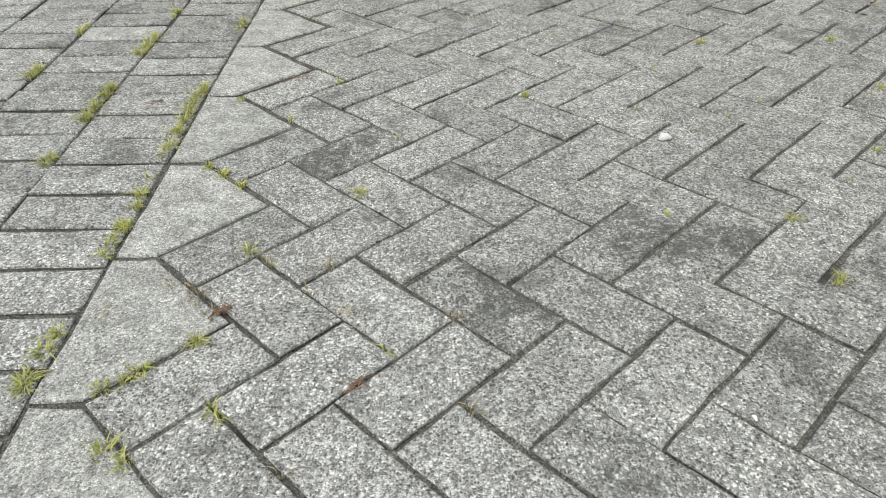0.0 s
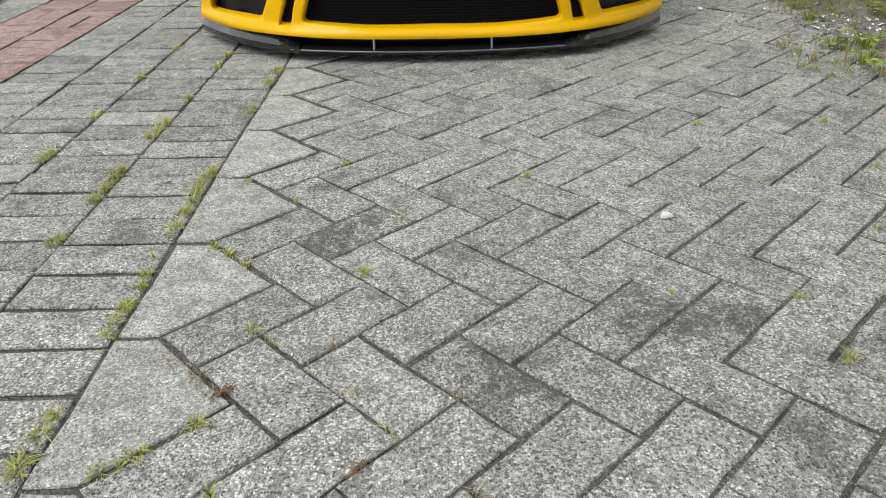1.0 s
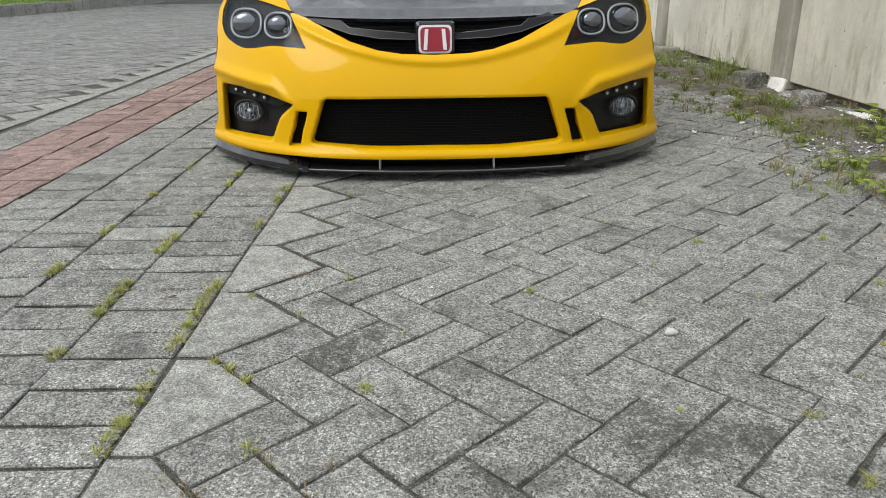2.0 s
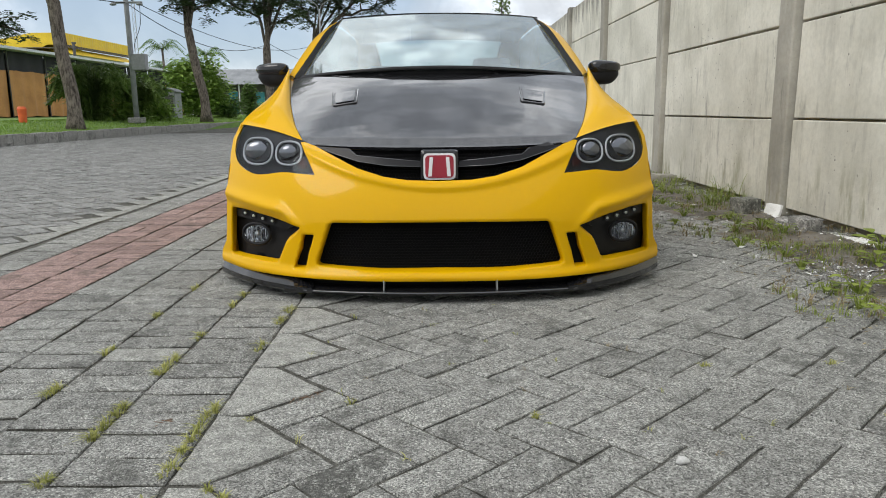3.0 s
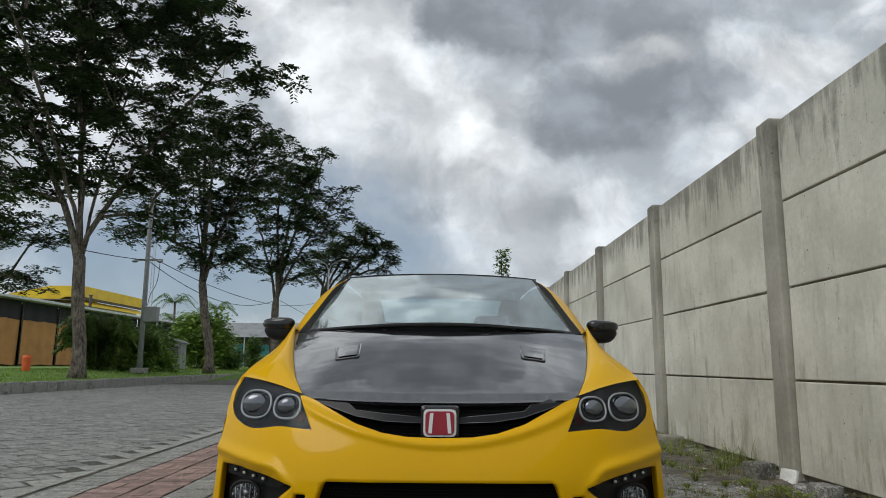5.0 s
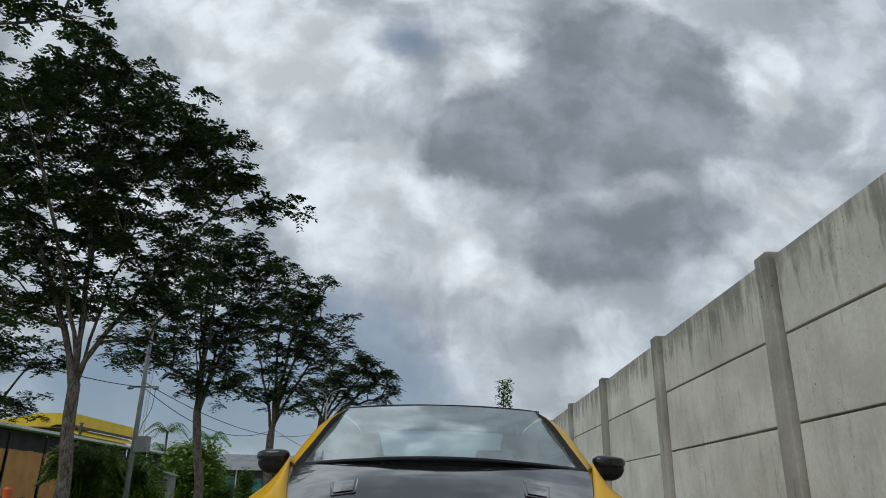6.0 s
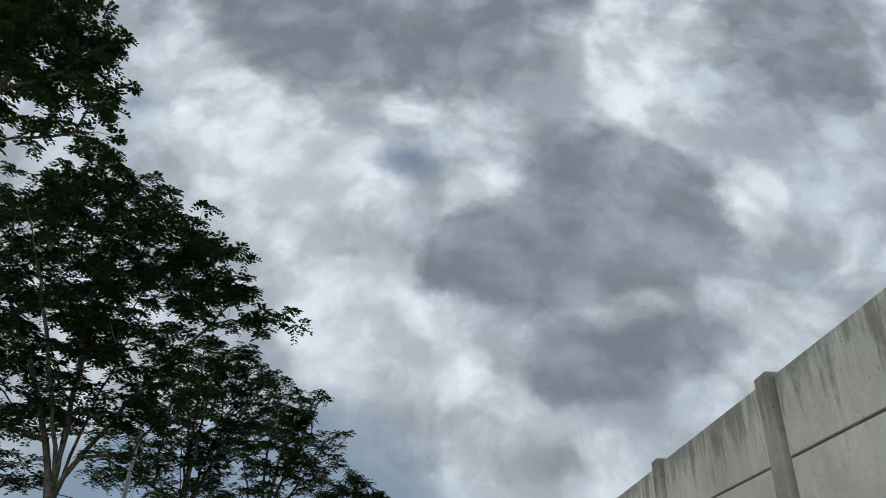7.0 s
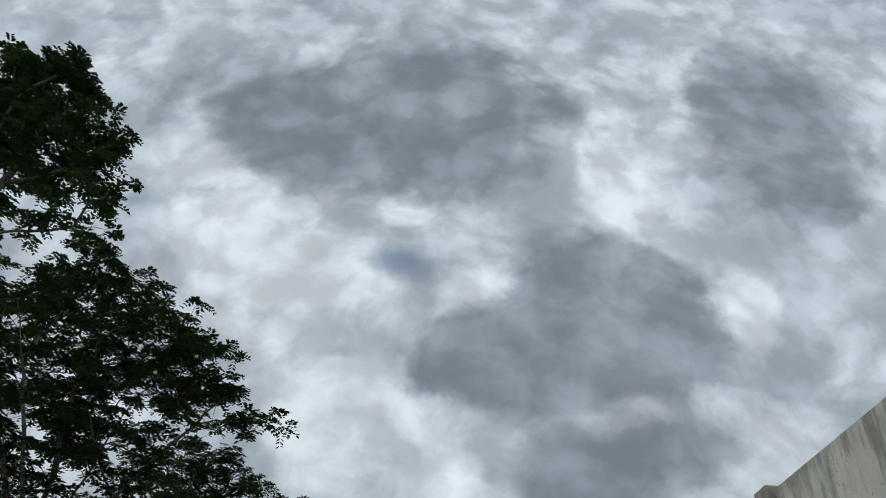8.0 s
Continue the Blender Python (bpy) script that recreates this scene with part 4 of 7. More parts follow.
def build_car():
    car = thing("car", "low yellow sedan with black carbon bonnet and splitter, parked on paving", "car", (0.0, 2.53, -0.012))
    # front bumper
    lamp_edge = [*reversed(LAMP[2:]), (0.848, 0.678), (0.884, 0.61), (0.890, 0.545)]
    half = GRILLE + [(0.540, 0.604)] + lamp_edge + LOWER_EDGE
    holes = [rounded(mirrored(MOUTH), 0.02), *(rounded(p, 0.015) for p in (POCKET, flipped(POCKET))), *(rounded(p, 0.008) for p in (SLOT, flipped(SLOT)))]
    part("front_bumper", cut_sheet(mirrored(half), holes, 0.011, on_front(), 0.05), YELLOW, car, "glossy yellow front bumper", True)
    # nets, and near-black sheets that paint the shade at the backs of the openings
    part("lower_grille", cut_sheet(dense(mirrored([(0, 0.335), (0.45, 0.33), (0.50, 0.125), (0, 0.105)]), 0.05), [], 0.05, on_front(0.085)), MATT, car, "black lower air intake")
    net = hexagons(lambda z: 0.425 + (0.312 - z) * 0.38, 0.126, 0.299, 0.0125, on_front(0.045))
    part("honeycomb_net", net, NET, car, "black honeycomb mesh")["kind"] = "stuff"
    for sign in (1, -1):
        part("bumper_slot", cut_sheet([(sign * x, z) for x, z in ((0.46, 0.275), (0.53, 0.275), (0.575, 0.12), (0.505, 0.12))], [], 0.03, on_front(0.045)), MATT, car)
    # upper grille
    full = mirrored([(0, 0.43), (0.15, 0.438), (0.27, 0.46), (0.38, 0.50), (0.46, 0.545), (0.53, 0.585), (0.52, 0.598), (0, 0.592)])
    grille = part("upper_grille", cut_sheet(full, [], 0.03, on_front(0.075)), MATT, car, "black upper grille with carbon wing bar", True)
    net = hexagons(lambda z: 0.14 + math.sqrt(max(0.0, z - 0.45)) * 0.72, 0.455, 0.585, 0.0135, on_front(0.055))
    part("upper_net", net, NET, grille)["kind"] = "stuff"
    for sign in (1, -1):
        bar = rounded([(sign * x, z) for x, z in ((0.488, 0.590), (0.345, 0.582), (0.315, 0.556), (0.065, 0.533), (0.065, 0.514), (0.20, 0.519), (0.31, 0.535), (0.40, 0.562))], 0.006)
        bm = cut_sheet(bar, [], 0.015, on_front(0.012))
        solid(bm, 0.03)
        part("wing_bar", bm, SATIN, grille, "satin black wing bar")
        # thin paler tubes put the bevel's highlight along the bar's edges
        bm = bmesh.new()
        for edge in (((0.345, 0.580), (0.315, 0.556), (0.19, 0.544), (0.065, 0.533)), ((0.065, 0.514), (0.20, 0.519), (0.31, 0.535), (0.40, 0.562), (0.487, 0.589))):
            tube(bm, [(sign * x, front_depth(x, z) + 0.012, z) for x, z in edge], 0.0018, 6)
        part("bar_edge", bm, PALE_EDGE, grille, "bar edge with painted highlight", True)
        lip = rounded([(sign * x, z) for x, z in ((0.0, 0.589), (0.30, 0.590), (0.486, 0.595), (0.480, 0.591), (0.30, 0.583), (0.0, 0.580))], 0.003)
        bm = cut_sheet(lip, [], 0.02, on_front(0.05))
        solid(bm, 0.03)
        part("grille_lip", bm, BLACK, grille)
    # maker's badge as plain shapes
    deep = front_depth(0, 0.515) - 0.004
    bm = bmesh.new()
    box(bm, -0.074, 0.074, deep + 0.004, deep + 0.05, 0.452, 0.578, 0.016)
    badge = part("badge", bm, GLOSS_BLACK, car, "red enamel badge in a chrome frame")
    for name, mat, w, h, y0 in (("badge_frame", PALE_METAL, 0.060, 0.049, 0.0), ("badge_plate", CRIMSON, 0.053, 0.042, -0.004)):
        bm = cut_sheet(rounded([(-w, 0.516 - h), (w, 0.516 - h), (w, 0.516 + h), (-w, 0.516 + h)], 0.018), [], 0.02, lambda x, z, d=y0: (x, deep - 0.004 + d, z))
        solid(bm, 0.008)
        part(name, bm, mat, badge)
    for x0, x1 in ((-0.036, -0.026), (0.036, 0.026)):
        bm = cut_sheet([(x0 - 0.0065, 0.480), (x0 + 0.0065, 0.480), (x1 * 1.15 + 0.0065, 0.552), (x1 * 1.15 - 0.0065, 0.552)], [], 0.02, lambda x, z: (x, deep - 0.011, z))
        solid(bm, 0.004)
        part("badge_bar", bm, PALE_METAL, badge)
    # lamps
    for sign in (1, -1):
        lamp_unit(car, sign)
        fog_unit(car, sign)
    # wings, sides
    for sign in (1, -1):
        edge_in, edge_out = smoothline(HOOD_SIDE, 31), smoothline(SHOULDER, 31)

        def wing(u, v):
            a, b = edge_in[round(u * 30)], edge_out[round(u * 30)]
            p = a.lerp(b, v)
            rise = min(1.0, 3.0 * u)
            p.z += 0.009 * math.sin(math.pi * v) + 0.034 * math.sin(math.pi * v ** 0.85) * rise * rise * (3 - 2 * rise)
            return (sign * p.x, p.y, p.z)
        bm = bmesh.new()
        patch_grid(bm, wing, 12, 30)
        bmesh.ops.recalc_face_normals(bm, faces=bm.faces)
        part("wing", bm, YELLOW, car, "glossy yellow front wing", True)
        low = 0.12
        outline = [(0.415, 0.10), (0.412, 0.30), (0.424, 0.43), (0.445, 0.49), (0.478, 0.545), (0.503, 0.61), (0.506, 0.668)] + [(y, z - 0.002) for y, z in BELT[1:]] + [(4.53, 0.75), (4.52, 0.45), (4.46, 0.22), (4.1, 0.2)]
        outline += arch(3.64, 0.345, low + 0.02) + [(3.2, low), (1.35, low)] + arch(0.93, 0.345, low) + [(0.55, 0.10)]
        bm = cut_sheet(outline, [], 0.05, side_at(sign))
        part("body_side", bm, YELLOW, car, "glossy yellow body side", True)
        bm = bmesh.new()
        rail_out = smoothline([(0.776, 1.22, 0.905), (0.745, 1.42, 1.02), (0.705, 1.70, 1.15), (0.648, 1.98, 1.240), (0.640, 2.3, 1.265), (0.645, 2.8, 1.272), (0.645, 3.2, 1.25), (0.70, 3.7, 1.08), (0.74, 4.0, 0.985)], 40)
        rail_in = smoothline([(0.714, 1.05, 0.886), (0.671, 1.30, 1.018), (0.628, 1.62, 1.172), (0.590, 1.95, 1.268), (0.585, 2.3, 1.300), (0.585, 2.8, 1.308), (0.50, 3.2, 1.262), (0.49, 3.7, 1.10), (0.49, 4.0, 0.995)], 40)
        patch_grid(bm, lambda u, v: (lambda p: (sign * p.x, p.y, p.z + 0.006 * math.sin(math.pi * v)))(rail_in[round(u * 39)].lerp(rail_out[round(u * 39)], v)), 5, 39)
        part("roof_rail", bm, YELLOW, car, "yellow windscreen pillar and roof rail", True)
        bm = bmesh.new()
        trim_out = smoothline([(0.716, 1.05, 0.887), (0.673, 1.30, 1.019), (0.630, 1.62, 1.173), (0.592, 1.95, 1.270)], 20)
        patch_grid(bm, lambda u, v: (lambda a, b: (sign * (a.x + (b.x - a.x) * v), a.y + (b.y - a.y) * v, a.z + (b.z - a.z) * v + 0.004))(trim_out[round(u * 19)], screen_point(round(u * 19) / 19, 0.985)), 3, 19)
        part("pillar_trim", bm, RUBBER, car, "black pillar trim", True)
        bm = bmesh.new()

        def pane(u, v):
            p = rail_out[round(v * 14)].lerp(rail_out[39 - round(v * 10)], u)
            return (sign * (p.x - 0.004), p.y, p.z + 0.024 * v * math.sin(math.pi * u) - 0.004)
        patch_grid(bm, pane, 14, 24)
        part("side_glass", bm, SIDE_GLASS, car, "tinted side glass", True).visible_shadow = False
        # door mirror
        bm = bmesh.new()
        ellipsoid(bm, (sign * 0.900, 1.37, 0.944), (0.092, 0.062, 0.037), 3.2, 14, 28)
        for v in bm.verts:
            t = (abs(v.co.x) - 0.81) / 0.18
            v.co.z = 0.950 + (v.co.z - 0.950) * (1.12 - 0.36 * max(0.0, t))
            v.co.y += 0.05 * t * t
        mirror = part("door_mirror", bm, GLOSS_BLACK, car, "gloss black door mirror", True)
        bm = bmesh.new()
        ellipsoid(bm, (sign * 0.895, 1.378, 0.905), (0.089, 0.058, 0.052), 3.0, 12, 24)
        for v in bm.verts:
            t = (abs(v.co.x) - 0.81) / 0.18
            v.co.x -= sign * 0.5 * max(0.0, 0.905 - v.co.z) * max(0.0, t)
            v.co.y += 0.05 * t * t
        part("mirror_underside", bm, BLACK, mirror, "matt black lower housing", True)
        bm = bmesh.new()
        tube(bm, [(sign * 0.772, 1.42, 0.868), (sign * 0.80, 1.40, 0.882), (sign * 0.86, 1.390, 0.900)], [0.042, 0.036, 0.028], 10)
        part("mirror_arm", bm, BLACK, mirror, smooth=True)
    # bonnet
    bm = bmesh.new()
    patch_grid(bm, hood_point, 36, 40)
    solid(bm, 0.014)
    bonnet = part("bonnet", bm, CARBON, car, "black carbon bonnet with two vents", True)
    for sign in (1, -1):
        x, y = sign * 0.415, 0.605

        def on_hood(px, py):
            # height of the bonnet above a point of the plan
            u = 0.6
            for _ in range(30):
                side = hood_edge(u)
                at = hood_point(u, 0.5 + 0.5 * px / (side.x - 0.006))
                u = min(1.0, max(0.0, u + (py - at[1]) / 0.72))
            return at[2]
        skew = -sign * 0.012
        corners = [(x - 0.050 + skew, y - 0.068), (x + 0.050 + skew, y - 0.068), (x + 0.056, y + 0.068), (x - 0.056, y + 0.068)]

        def lay(dz):
            return lambda px, py: (px, py, on_hood(px, py) + 0.001 + dz)
        frame_out = rounded(corners, 0.012)
        frame_in = rounded([(x + (px - x) * 0.88, y + (py - y) * 0.90) for px, py in corners], 0.008)
        bm = cut_sheet(frame_out, [frame_in], 0.02, lay(0.002))
        solid(bm, 0.004)
        vent = part("vent_frame", bm, CARBON, bonnet, "black bonnet vent")
        bm = cut_sheet(frame_in, [], 0.03, lay(0.0005))
        part("vent_floor", bm, CARBON, vent)
        flap = [(x + (px - x) * 0.80, y + 0.006 + (py - y) * 0.84) for px, py in corners]
        bm = cut_sheet(rounded(flap, 0.010), [], 0.02, lambda px, py: (px, py, lay(0.002)(px, py)[2] + 0.004 * (y + 0.07 - py) / 0.14))
        solid(bm, 0.002)
        part("vent_flap", bm, CARBON, vent)
        bm = bmesh.new()
        lip = rounded([corners[3], corners[0], corners[1], corners[2]], 0.012)[5:-5]
        line = [lay(0.003)(*corners[3]), *(lay(0.003)(px, py) for px, py in lip), lay(0.003)(*corners[2])]
        tube(bm, line, 0.0034, 6)
        part("vent_rim", bm, PALE_EDGE, vent, smooth=True)
    # scuttle, wipers, screen, roof
    bm = bmesh.new()
    patch_grid(bm, lambda u, v: (lambda a, b: (a[0] + (b[0] - a[0]) * u, a[1] + (b[1] - a[1]) * u, a[2] - 0.012 + (b[2] + 0.014 - a[2]) * u))(hood_point(1.0, v), screen_point(0.03, v) + Vector((0, -0.006, 0.004))), 30, 3)
    part("scuttle", bm, BLACK, car, smooth=True)
    bm = bmesh.new()
    patch_grid(bm, lambda u, v: screen_point(u, v), 30, 20)
    screen = part("windscreen", bm, GLASS, car, "tinted windscreen reflecting the sky", True)
    screen.visible_shadow = False
    bm = bmesh.new()
    patch_grid(bm, lambda u, v: screen_point(0.002 + 0.044 * u * math.sin(math.pi * (0.08 + 0.84 * v)), v) + Vector((0, -0.004, 0.004)), 40, 2)
    part("screen_frit", bm, RUBBER, screen, "black lower screen band")
    for points, radii in (([(-0.60, 0.000), (-0.45, 0.006), (-0.22, 0.014), (-0.02, 0.020), (0.10, 0.017), (0.20, 0.010)], [0.003, 0.004, 0.0065, 0.007, 0.006, 0.004]),
                          ([(0.06, 0.017), (0.22, 0.012), (0.42, 0.006), (0.62, 0.000)], [0.004, 0.005, 0.0045, 0.003])):
        bm = bmesh.new()
        tube(bm, [screen_point(0.5 * w, 0.5 + x / 1.4) + Vector((0, -0.012, 0.007)) for x, w in points], radii, 6)
        part("wiper", bm, RUBBER, car, "black wiper arm")
    for x in (-0.27, 0.27):
        bm = bmesh.new()
        ellipsoid(bm, (x, 0.875, 0.886), (0.014, 0.02, 0.01), 2.4, 6, 10)
        part("washer_jet", bm, BLACK, car)
    bm = bmesh.new()
    patch_grid(bm, roof_point, 20, 20)
    solid(bm, 0.02)
    part("roof", bm, GLOSS_BLACK, car, "gloss black roof", True)
    bm = bmesh.new()
    patch_grid(bm, lambda u, v: Vector(((2 * v - 1) * 0.50, 3.16 + 0.84 * u, 1.268 - 0.278 * u + 0.02 * math.sin(math.pi * u) - 0.015 * (2 * v - 1) ** 2)), 12, 10)
    part("rear_window", bm, REAR_GLASS, car, "tinted rear window", True).visible_shadow = False
    bm = bmesh.new()
    patch_grid(bm, lambda u, v: Vector(((2 * v - 1) * lerp_table(BELT_X, 4.0 + 0.53 * u), 4.0 + 0.53 * u - 0.03 * (2 * v - 1) ** 2 * u, 0.985 - 0.055 * u + 0.012 * math.sin(math.pi * v))), 12, 8)
    part("boot_lid", bm, YELLOW, car, "yellow boot lid", True)
    bm = bmesh.new()
    patch_grid(bm, lambda u, v: Vector(((2 * v - 1) * (0.66 + 0.08 * math.sin(math.pi * u * 0.6)), 4.53 + 0.03 * math.sin(math.pi * u) - 0.05 * (2 * v - 1) ** 2, 0.93 - 0.72 * u)), 14, 12)
    part("rear_bumper", bm, YELLOW, car, "yellow tail", True)
    for sign in (1, -1):
        bm = bmesh.new()
        box(bm, sign * 0.42 - 0.16, sign * 0.42 + 0.16, 4.50, 4.57, 0.72, 0.86, 0.02)
        part("tail_light", bm, AMBER, car, "dark red tail light")
    # splitter
    bm = bmesh.new()
    patch_grid(bm, lambda u, v: Vector(((2 * v - 1) * 0.60, -0.005 + 0.085 * (2 * v - 1) ** 2 + 0.12 * u, 0.058 + 0.012 * u)), 30, 3)
    solid(bm, 0.014)
    splitter = part("splitter", bm, GLOSS_BLACK, car, "gloss black front splitter", False)
    bm = bmesh.new()
    tube(bm, [((2 * k / 30 - 1) * 0.52, -0.008 + 0.064 * (2 * k / 30 - 1) ** 2, 0.055) for k in range(31)], 0.0035, 8)
    part("splitter_edge", bm, PALE_EDGE, splitter, "polished front edge", True)
    # near-black sheet: the shade under the bumper put into its colour
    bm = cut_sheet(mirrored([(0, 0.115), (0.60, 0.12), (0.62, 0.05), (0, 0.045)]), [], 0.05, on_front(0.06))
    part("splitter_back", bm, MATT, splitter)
    for sign in (1, -1):
        bm = bmesh.new()
        box(bm, sign * 0.213 - 0.0025, sign * 0.213 + 0.0025, 0.018, 0.07, 0.058, 0.10, 0.002)
        part("splitter_strut", bm, STEEL, splitter, "thin steel strut")
        bm = bmesh.new()

        def plate(u, v):
            x = 0.485 + 0.455 * u
            top = 0.066 + 0.032 * min(1.0, u / 0.22) + 0.004 * u
            face = front_depth(x, 0.09) - 0.032
            y, z = profile(v, ((face + 0.06, 0.043), (face + 0.006, 0.044), (face, 0.050), (face + 0.002, 0.066 + 0.004 * u), (face + 0.052, top), (face + 0.10, top + 0.004)))
            return Vector((sign * x, y, z))
        patch_grid(bm, plate, 5, 24)
        bmesh.ops.holes_fill(bm, edges=[e for e in bm.edges if len(e.link_faces) == 1], sides=0)
        bmesh.ops.recalc_face_normals(bm, faces=bm.faces)
        part("splitter_end", bm, GLOSS_BLACK, splitter, "gloss black splitter end plate")
    # underbody, cabin
    bm = bmesh.new()
    box(bm, -0.42, 0.42, 0.18, 0.6, 0.13, 0.24)
    box(bm, -0.66, 0.66, 0.46, 4.4, 0.13, 0.24)
    box(bm, -0.80, 0.80, 1.35, 3.2, 0.12, 0.26)
    box(bm, -0.60, 0.60, 0.24, 1.0, 0.24, 0.44)
    box(bm, -0.66, 0.66, 1.05, 1.2, 0.24, 0.80)
    box(bm, -0.70, 0.70, 3.3, 4.4, 0.24, 0.62)
    part("underbody", bm, MATT, car)
    bm = bmesh.new()
    box(bm, -0.66, 0.66, 1.12, 1.62, 0.66, 0.90, 0.05)
    part("dashboard", bm, SEAT, car, "dark dashboard")
    bm = bmesh.new()
    ring = [(0.36 + 0.18 * math.cos(a), 1.72 - 0.06 * math.sin(a), 0.80 + 0.17 * math.sin(a)) for a in np.linspace(0, 2 * math.pi, 25)]
    tube(bm, ring, 0.015, 8, close=False)
    part("steering_wheel", bm, BLACK, car, smooth=True)
    for x in (-0.36, 0.36):
        bm = bmesh.new()
        box(bm, x - 0.25, x + 0.25, 1.85, 2.35, 0.26, 0.50, 0.06)
        box(bm, x - 0.24, x + 0.24, 2.25, 2.42, 0.45, 0.92, 0.06)
        seat = part("front_seat", bm, SEAT, car, "dark cloth seat")
        bm = bmesh.new()
        box(bm, x - 0.13, x + 0.13, 2.33, 2.43, 0.92, 1.07 if x > 0 else 1.02, 0.04)
        part("headrest", bm, SEAT, seat)
    bm = bmesh.new()
    box(bm, -0.66, 0.66, 2.85, 3.35, 0.26, 0.50, 0.06)
    box(bm, -0.66, 0.66, 3.2, 3.4, 0.45, 0.98, 0.06)
    part("rear_bench", bm, SEAT, car, "dark rear bench")
    for x, y in ((0.775, 0.93), (-0.775, 0.93), (0.775, 3.64), (-0.775, 3.64)):
        wheel(car, x, y)
    return car


build_car()


# ---- verge, trees and buildings across the road ----
def kerb():
    """A kerb of long stones, each with its own joint."""
    line = thing("kerb", "weathered grey concrete kerb stones along the grass verge", "kerb", kind="structure")
    shared = None
    for k in range(118):
        if shared is None:
            bm = bmesh.new()
            box(bm, -0.16, 0.0, -0.235, 0.235, -0.1, 0.25, 0.02)
            ob = part("kerb_stone", bm, KERB, line)
            shared = ob.data
        else:
            ob = new("kerb_stone", shared)
            ob.parent = line
        y = 3.0 + 0.5 * k
        ob.matrix_basis = pose(-9.72 - 0.012 * max(0, y - 15), y, random.uniform(-0.012, 0.012), 0, random.uniform(-1, 1), random.uniform(-0.5, 0.5))


kerb()


def verge_high(x):
    return 0.22 if x > -10.5 else 0.22 + 0.22 * min(1.0, (-x - 10.5) / 3.5)


def blade_field(name, spots, high, wide, mat, parent=None, bend=0.5):
    """Many thin grass blades, each a bent strip of two quads and a tip."""
    verts, faces = [], []
    for x, y, z in spots:
        a, lean = random.uniform(0, 2 * math.pi), random.uniform(0.1, bend)
        tall = high * random.uniform(0.5, 1.25)
        side = Vector((math.cos(a), math.sin(a), 0)) * wide * random.uniform(0.6, 1.3)
        out = Vector((-math.sin(a), math.cos(a), 0)) * random.choice((-1, 1))
        foot, base = Vector((x, y, z)), len(verts)
        mid = foot + Vector((0, 0, tall * 0.6)) + out * tall * lean * 0.35
        tip = foot + Vector((0, 0, tall * (1 - 0.35 * lean))) + out * tall * lean
        verts += [foot - side, foot + side, mid + side * 0.7, mid - side * 0.7, tip]
        faces += [(base, base + 1, base + 2, base + 3), (base + 3, base + 2, base + 4)]
    return arrayed(name, verts, faces, mat, parent)


def verge_grass():
    spots = []
    for _ in range(26000):
        y = 9 + 45 * random.random() ** 1.5
        x = -9.95 - 7.5 * random.random() ** 1.4
        spots.append((x, y, verge_high(x) - 0.01))
    tagged(blade_field("verge_grass", spots, 0.07, 0.012, GRASS), "short green grass on the verge", "grass", kind="stuff")


verge_grass()


def leaf_cloud(centres, per, size, spread, flat=0.6, droop=0.0):
    """Leaves strewn round many centres: pointed, folded along the midrib."""
    verts, faces = [], []
    for c, scale in centres:
        for _ in range(per):
            off = Vector((random.gauss(0, 1), random.gauss(0, 1), random.gauss(0, flat))) * spread * scale
            p = Vector(c) + off
            along = Vector((random.uniform(-1, 1), random.uniform(-1, 1), random.uniform(-0.5, 0.35) - droop)).normalized()
            side = along.cross(Vector((random.uniform(-0.4, 0.4), random.uniform(-0.4, 0.4), 1))).normalized()
            long = size * random.uniform(0.6, 1.3)
            wide = long * random.uniform(0.28, 0.42)
            up = side.cross(along) * wide * 0.3
            base = len(verts)
            verts += [p, p + along * long * 0.45 + side * wide + up, p + along * long, p + along * long * 0.45 - side * wide + up]
            faces += [(base, base + 1, base + 2), (base, base + 2, base + 3)]
    return verts, faces


def rosettes(clumps, count, reach, leaf, rows=5):
    """Tufts of pinnate leaves round each twig end: midribs that arch out and droop, with pairs of broad leaflets."""
    verts, faces = [], []
    for c, scale in clumps:
        c = Vector(c)
        turn_by = random.uniform(0, 2 * math.pi)
        for k in range(max(3, round(count * scale))):
            a = turn_by + 2.4 * k
            out = Vector((math.cos(a), math.sin(a), random.uniform(-0.35, 0.75))).normalized()
            root = c + Vector((random.gauss(0, 0.07), random.gauss(0, 0.07), random.gauss(0, 0.05))) * scale
            side = out.cross(Vector((0, 0, 1))).normalized()
            long = reach * scale * random.uniform(0.7, 1.2)
            for n in range(rows):
                t = (n + 0.7) / rows
                p = root + out * long * t - Vector((0, 0, 0.42 * long * t * t))
                size = leaf * (1.15 - 0.6 * abs(t - 0.5)) * random.uniform(0.8, 1.2)
                for s in (-1, 1):
                    way_out = (side * s + out * 0.7 + Vector((0, 0, random.uniform(-0.55, 0.1)))).normalized()
                    broad = way_out.cross(Vector((random.uniform(-0.4, 0.4), random.uniform(-0.4, 0.4), 1))).normalized() * size * 0.27
                    base = len(verts)
                    verts += [p, p + way_out * size * 0.45 + broad, p + way_out * size, p + way_out * size * 0.45 - broad]
                    faces.append((base, base + 1, base + 2, base + 3))
    return verts, faces


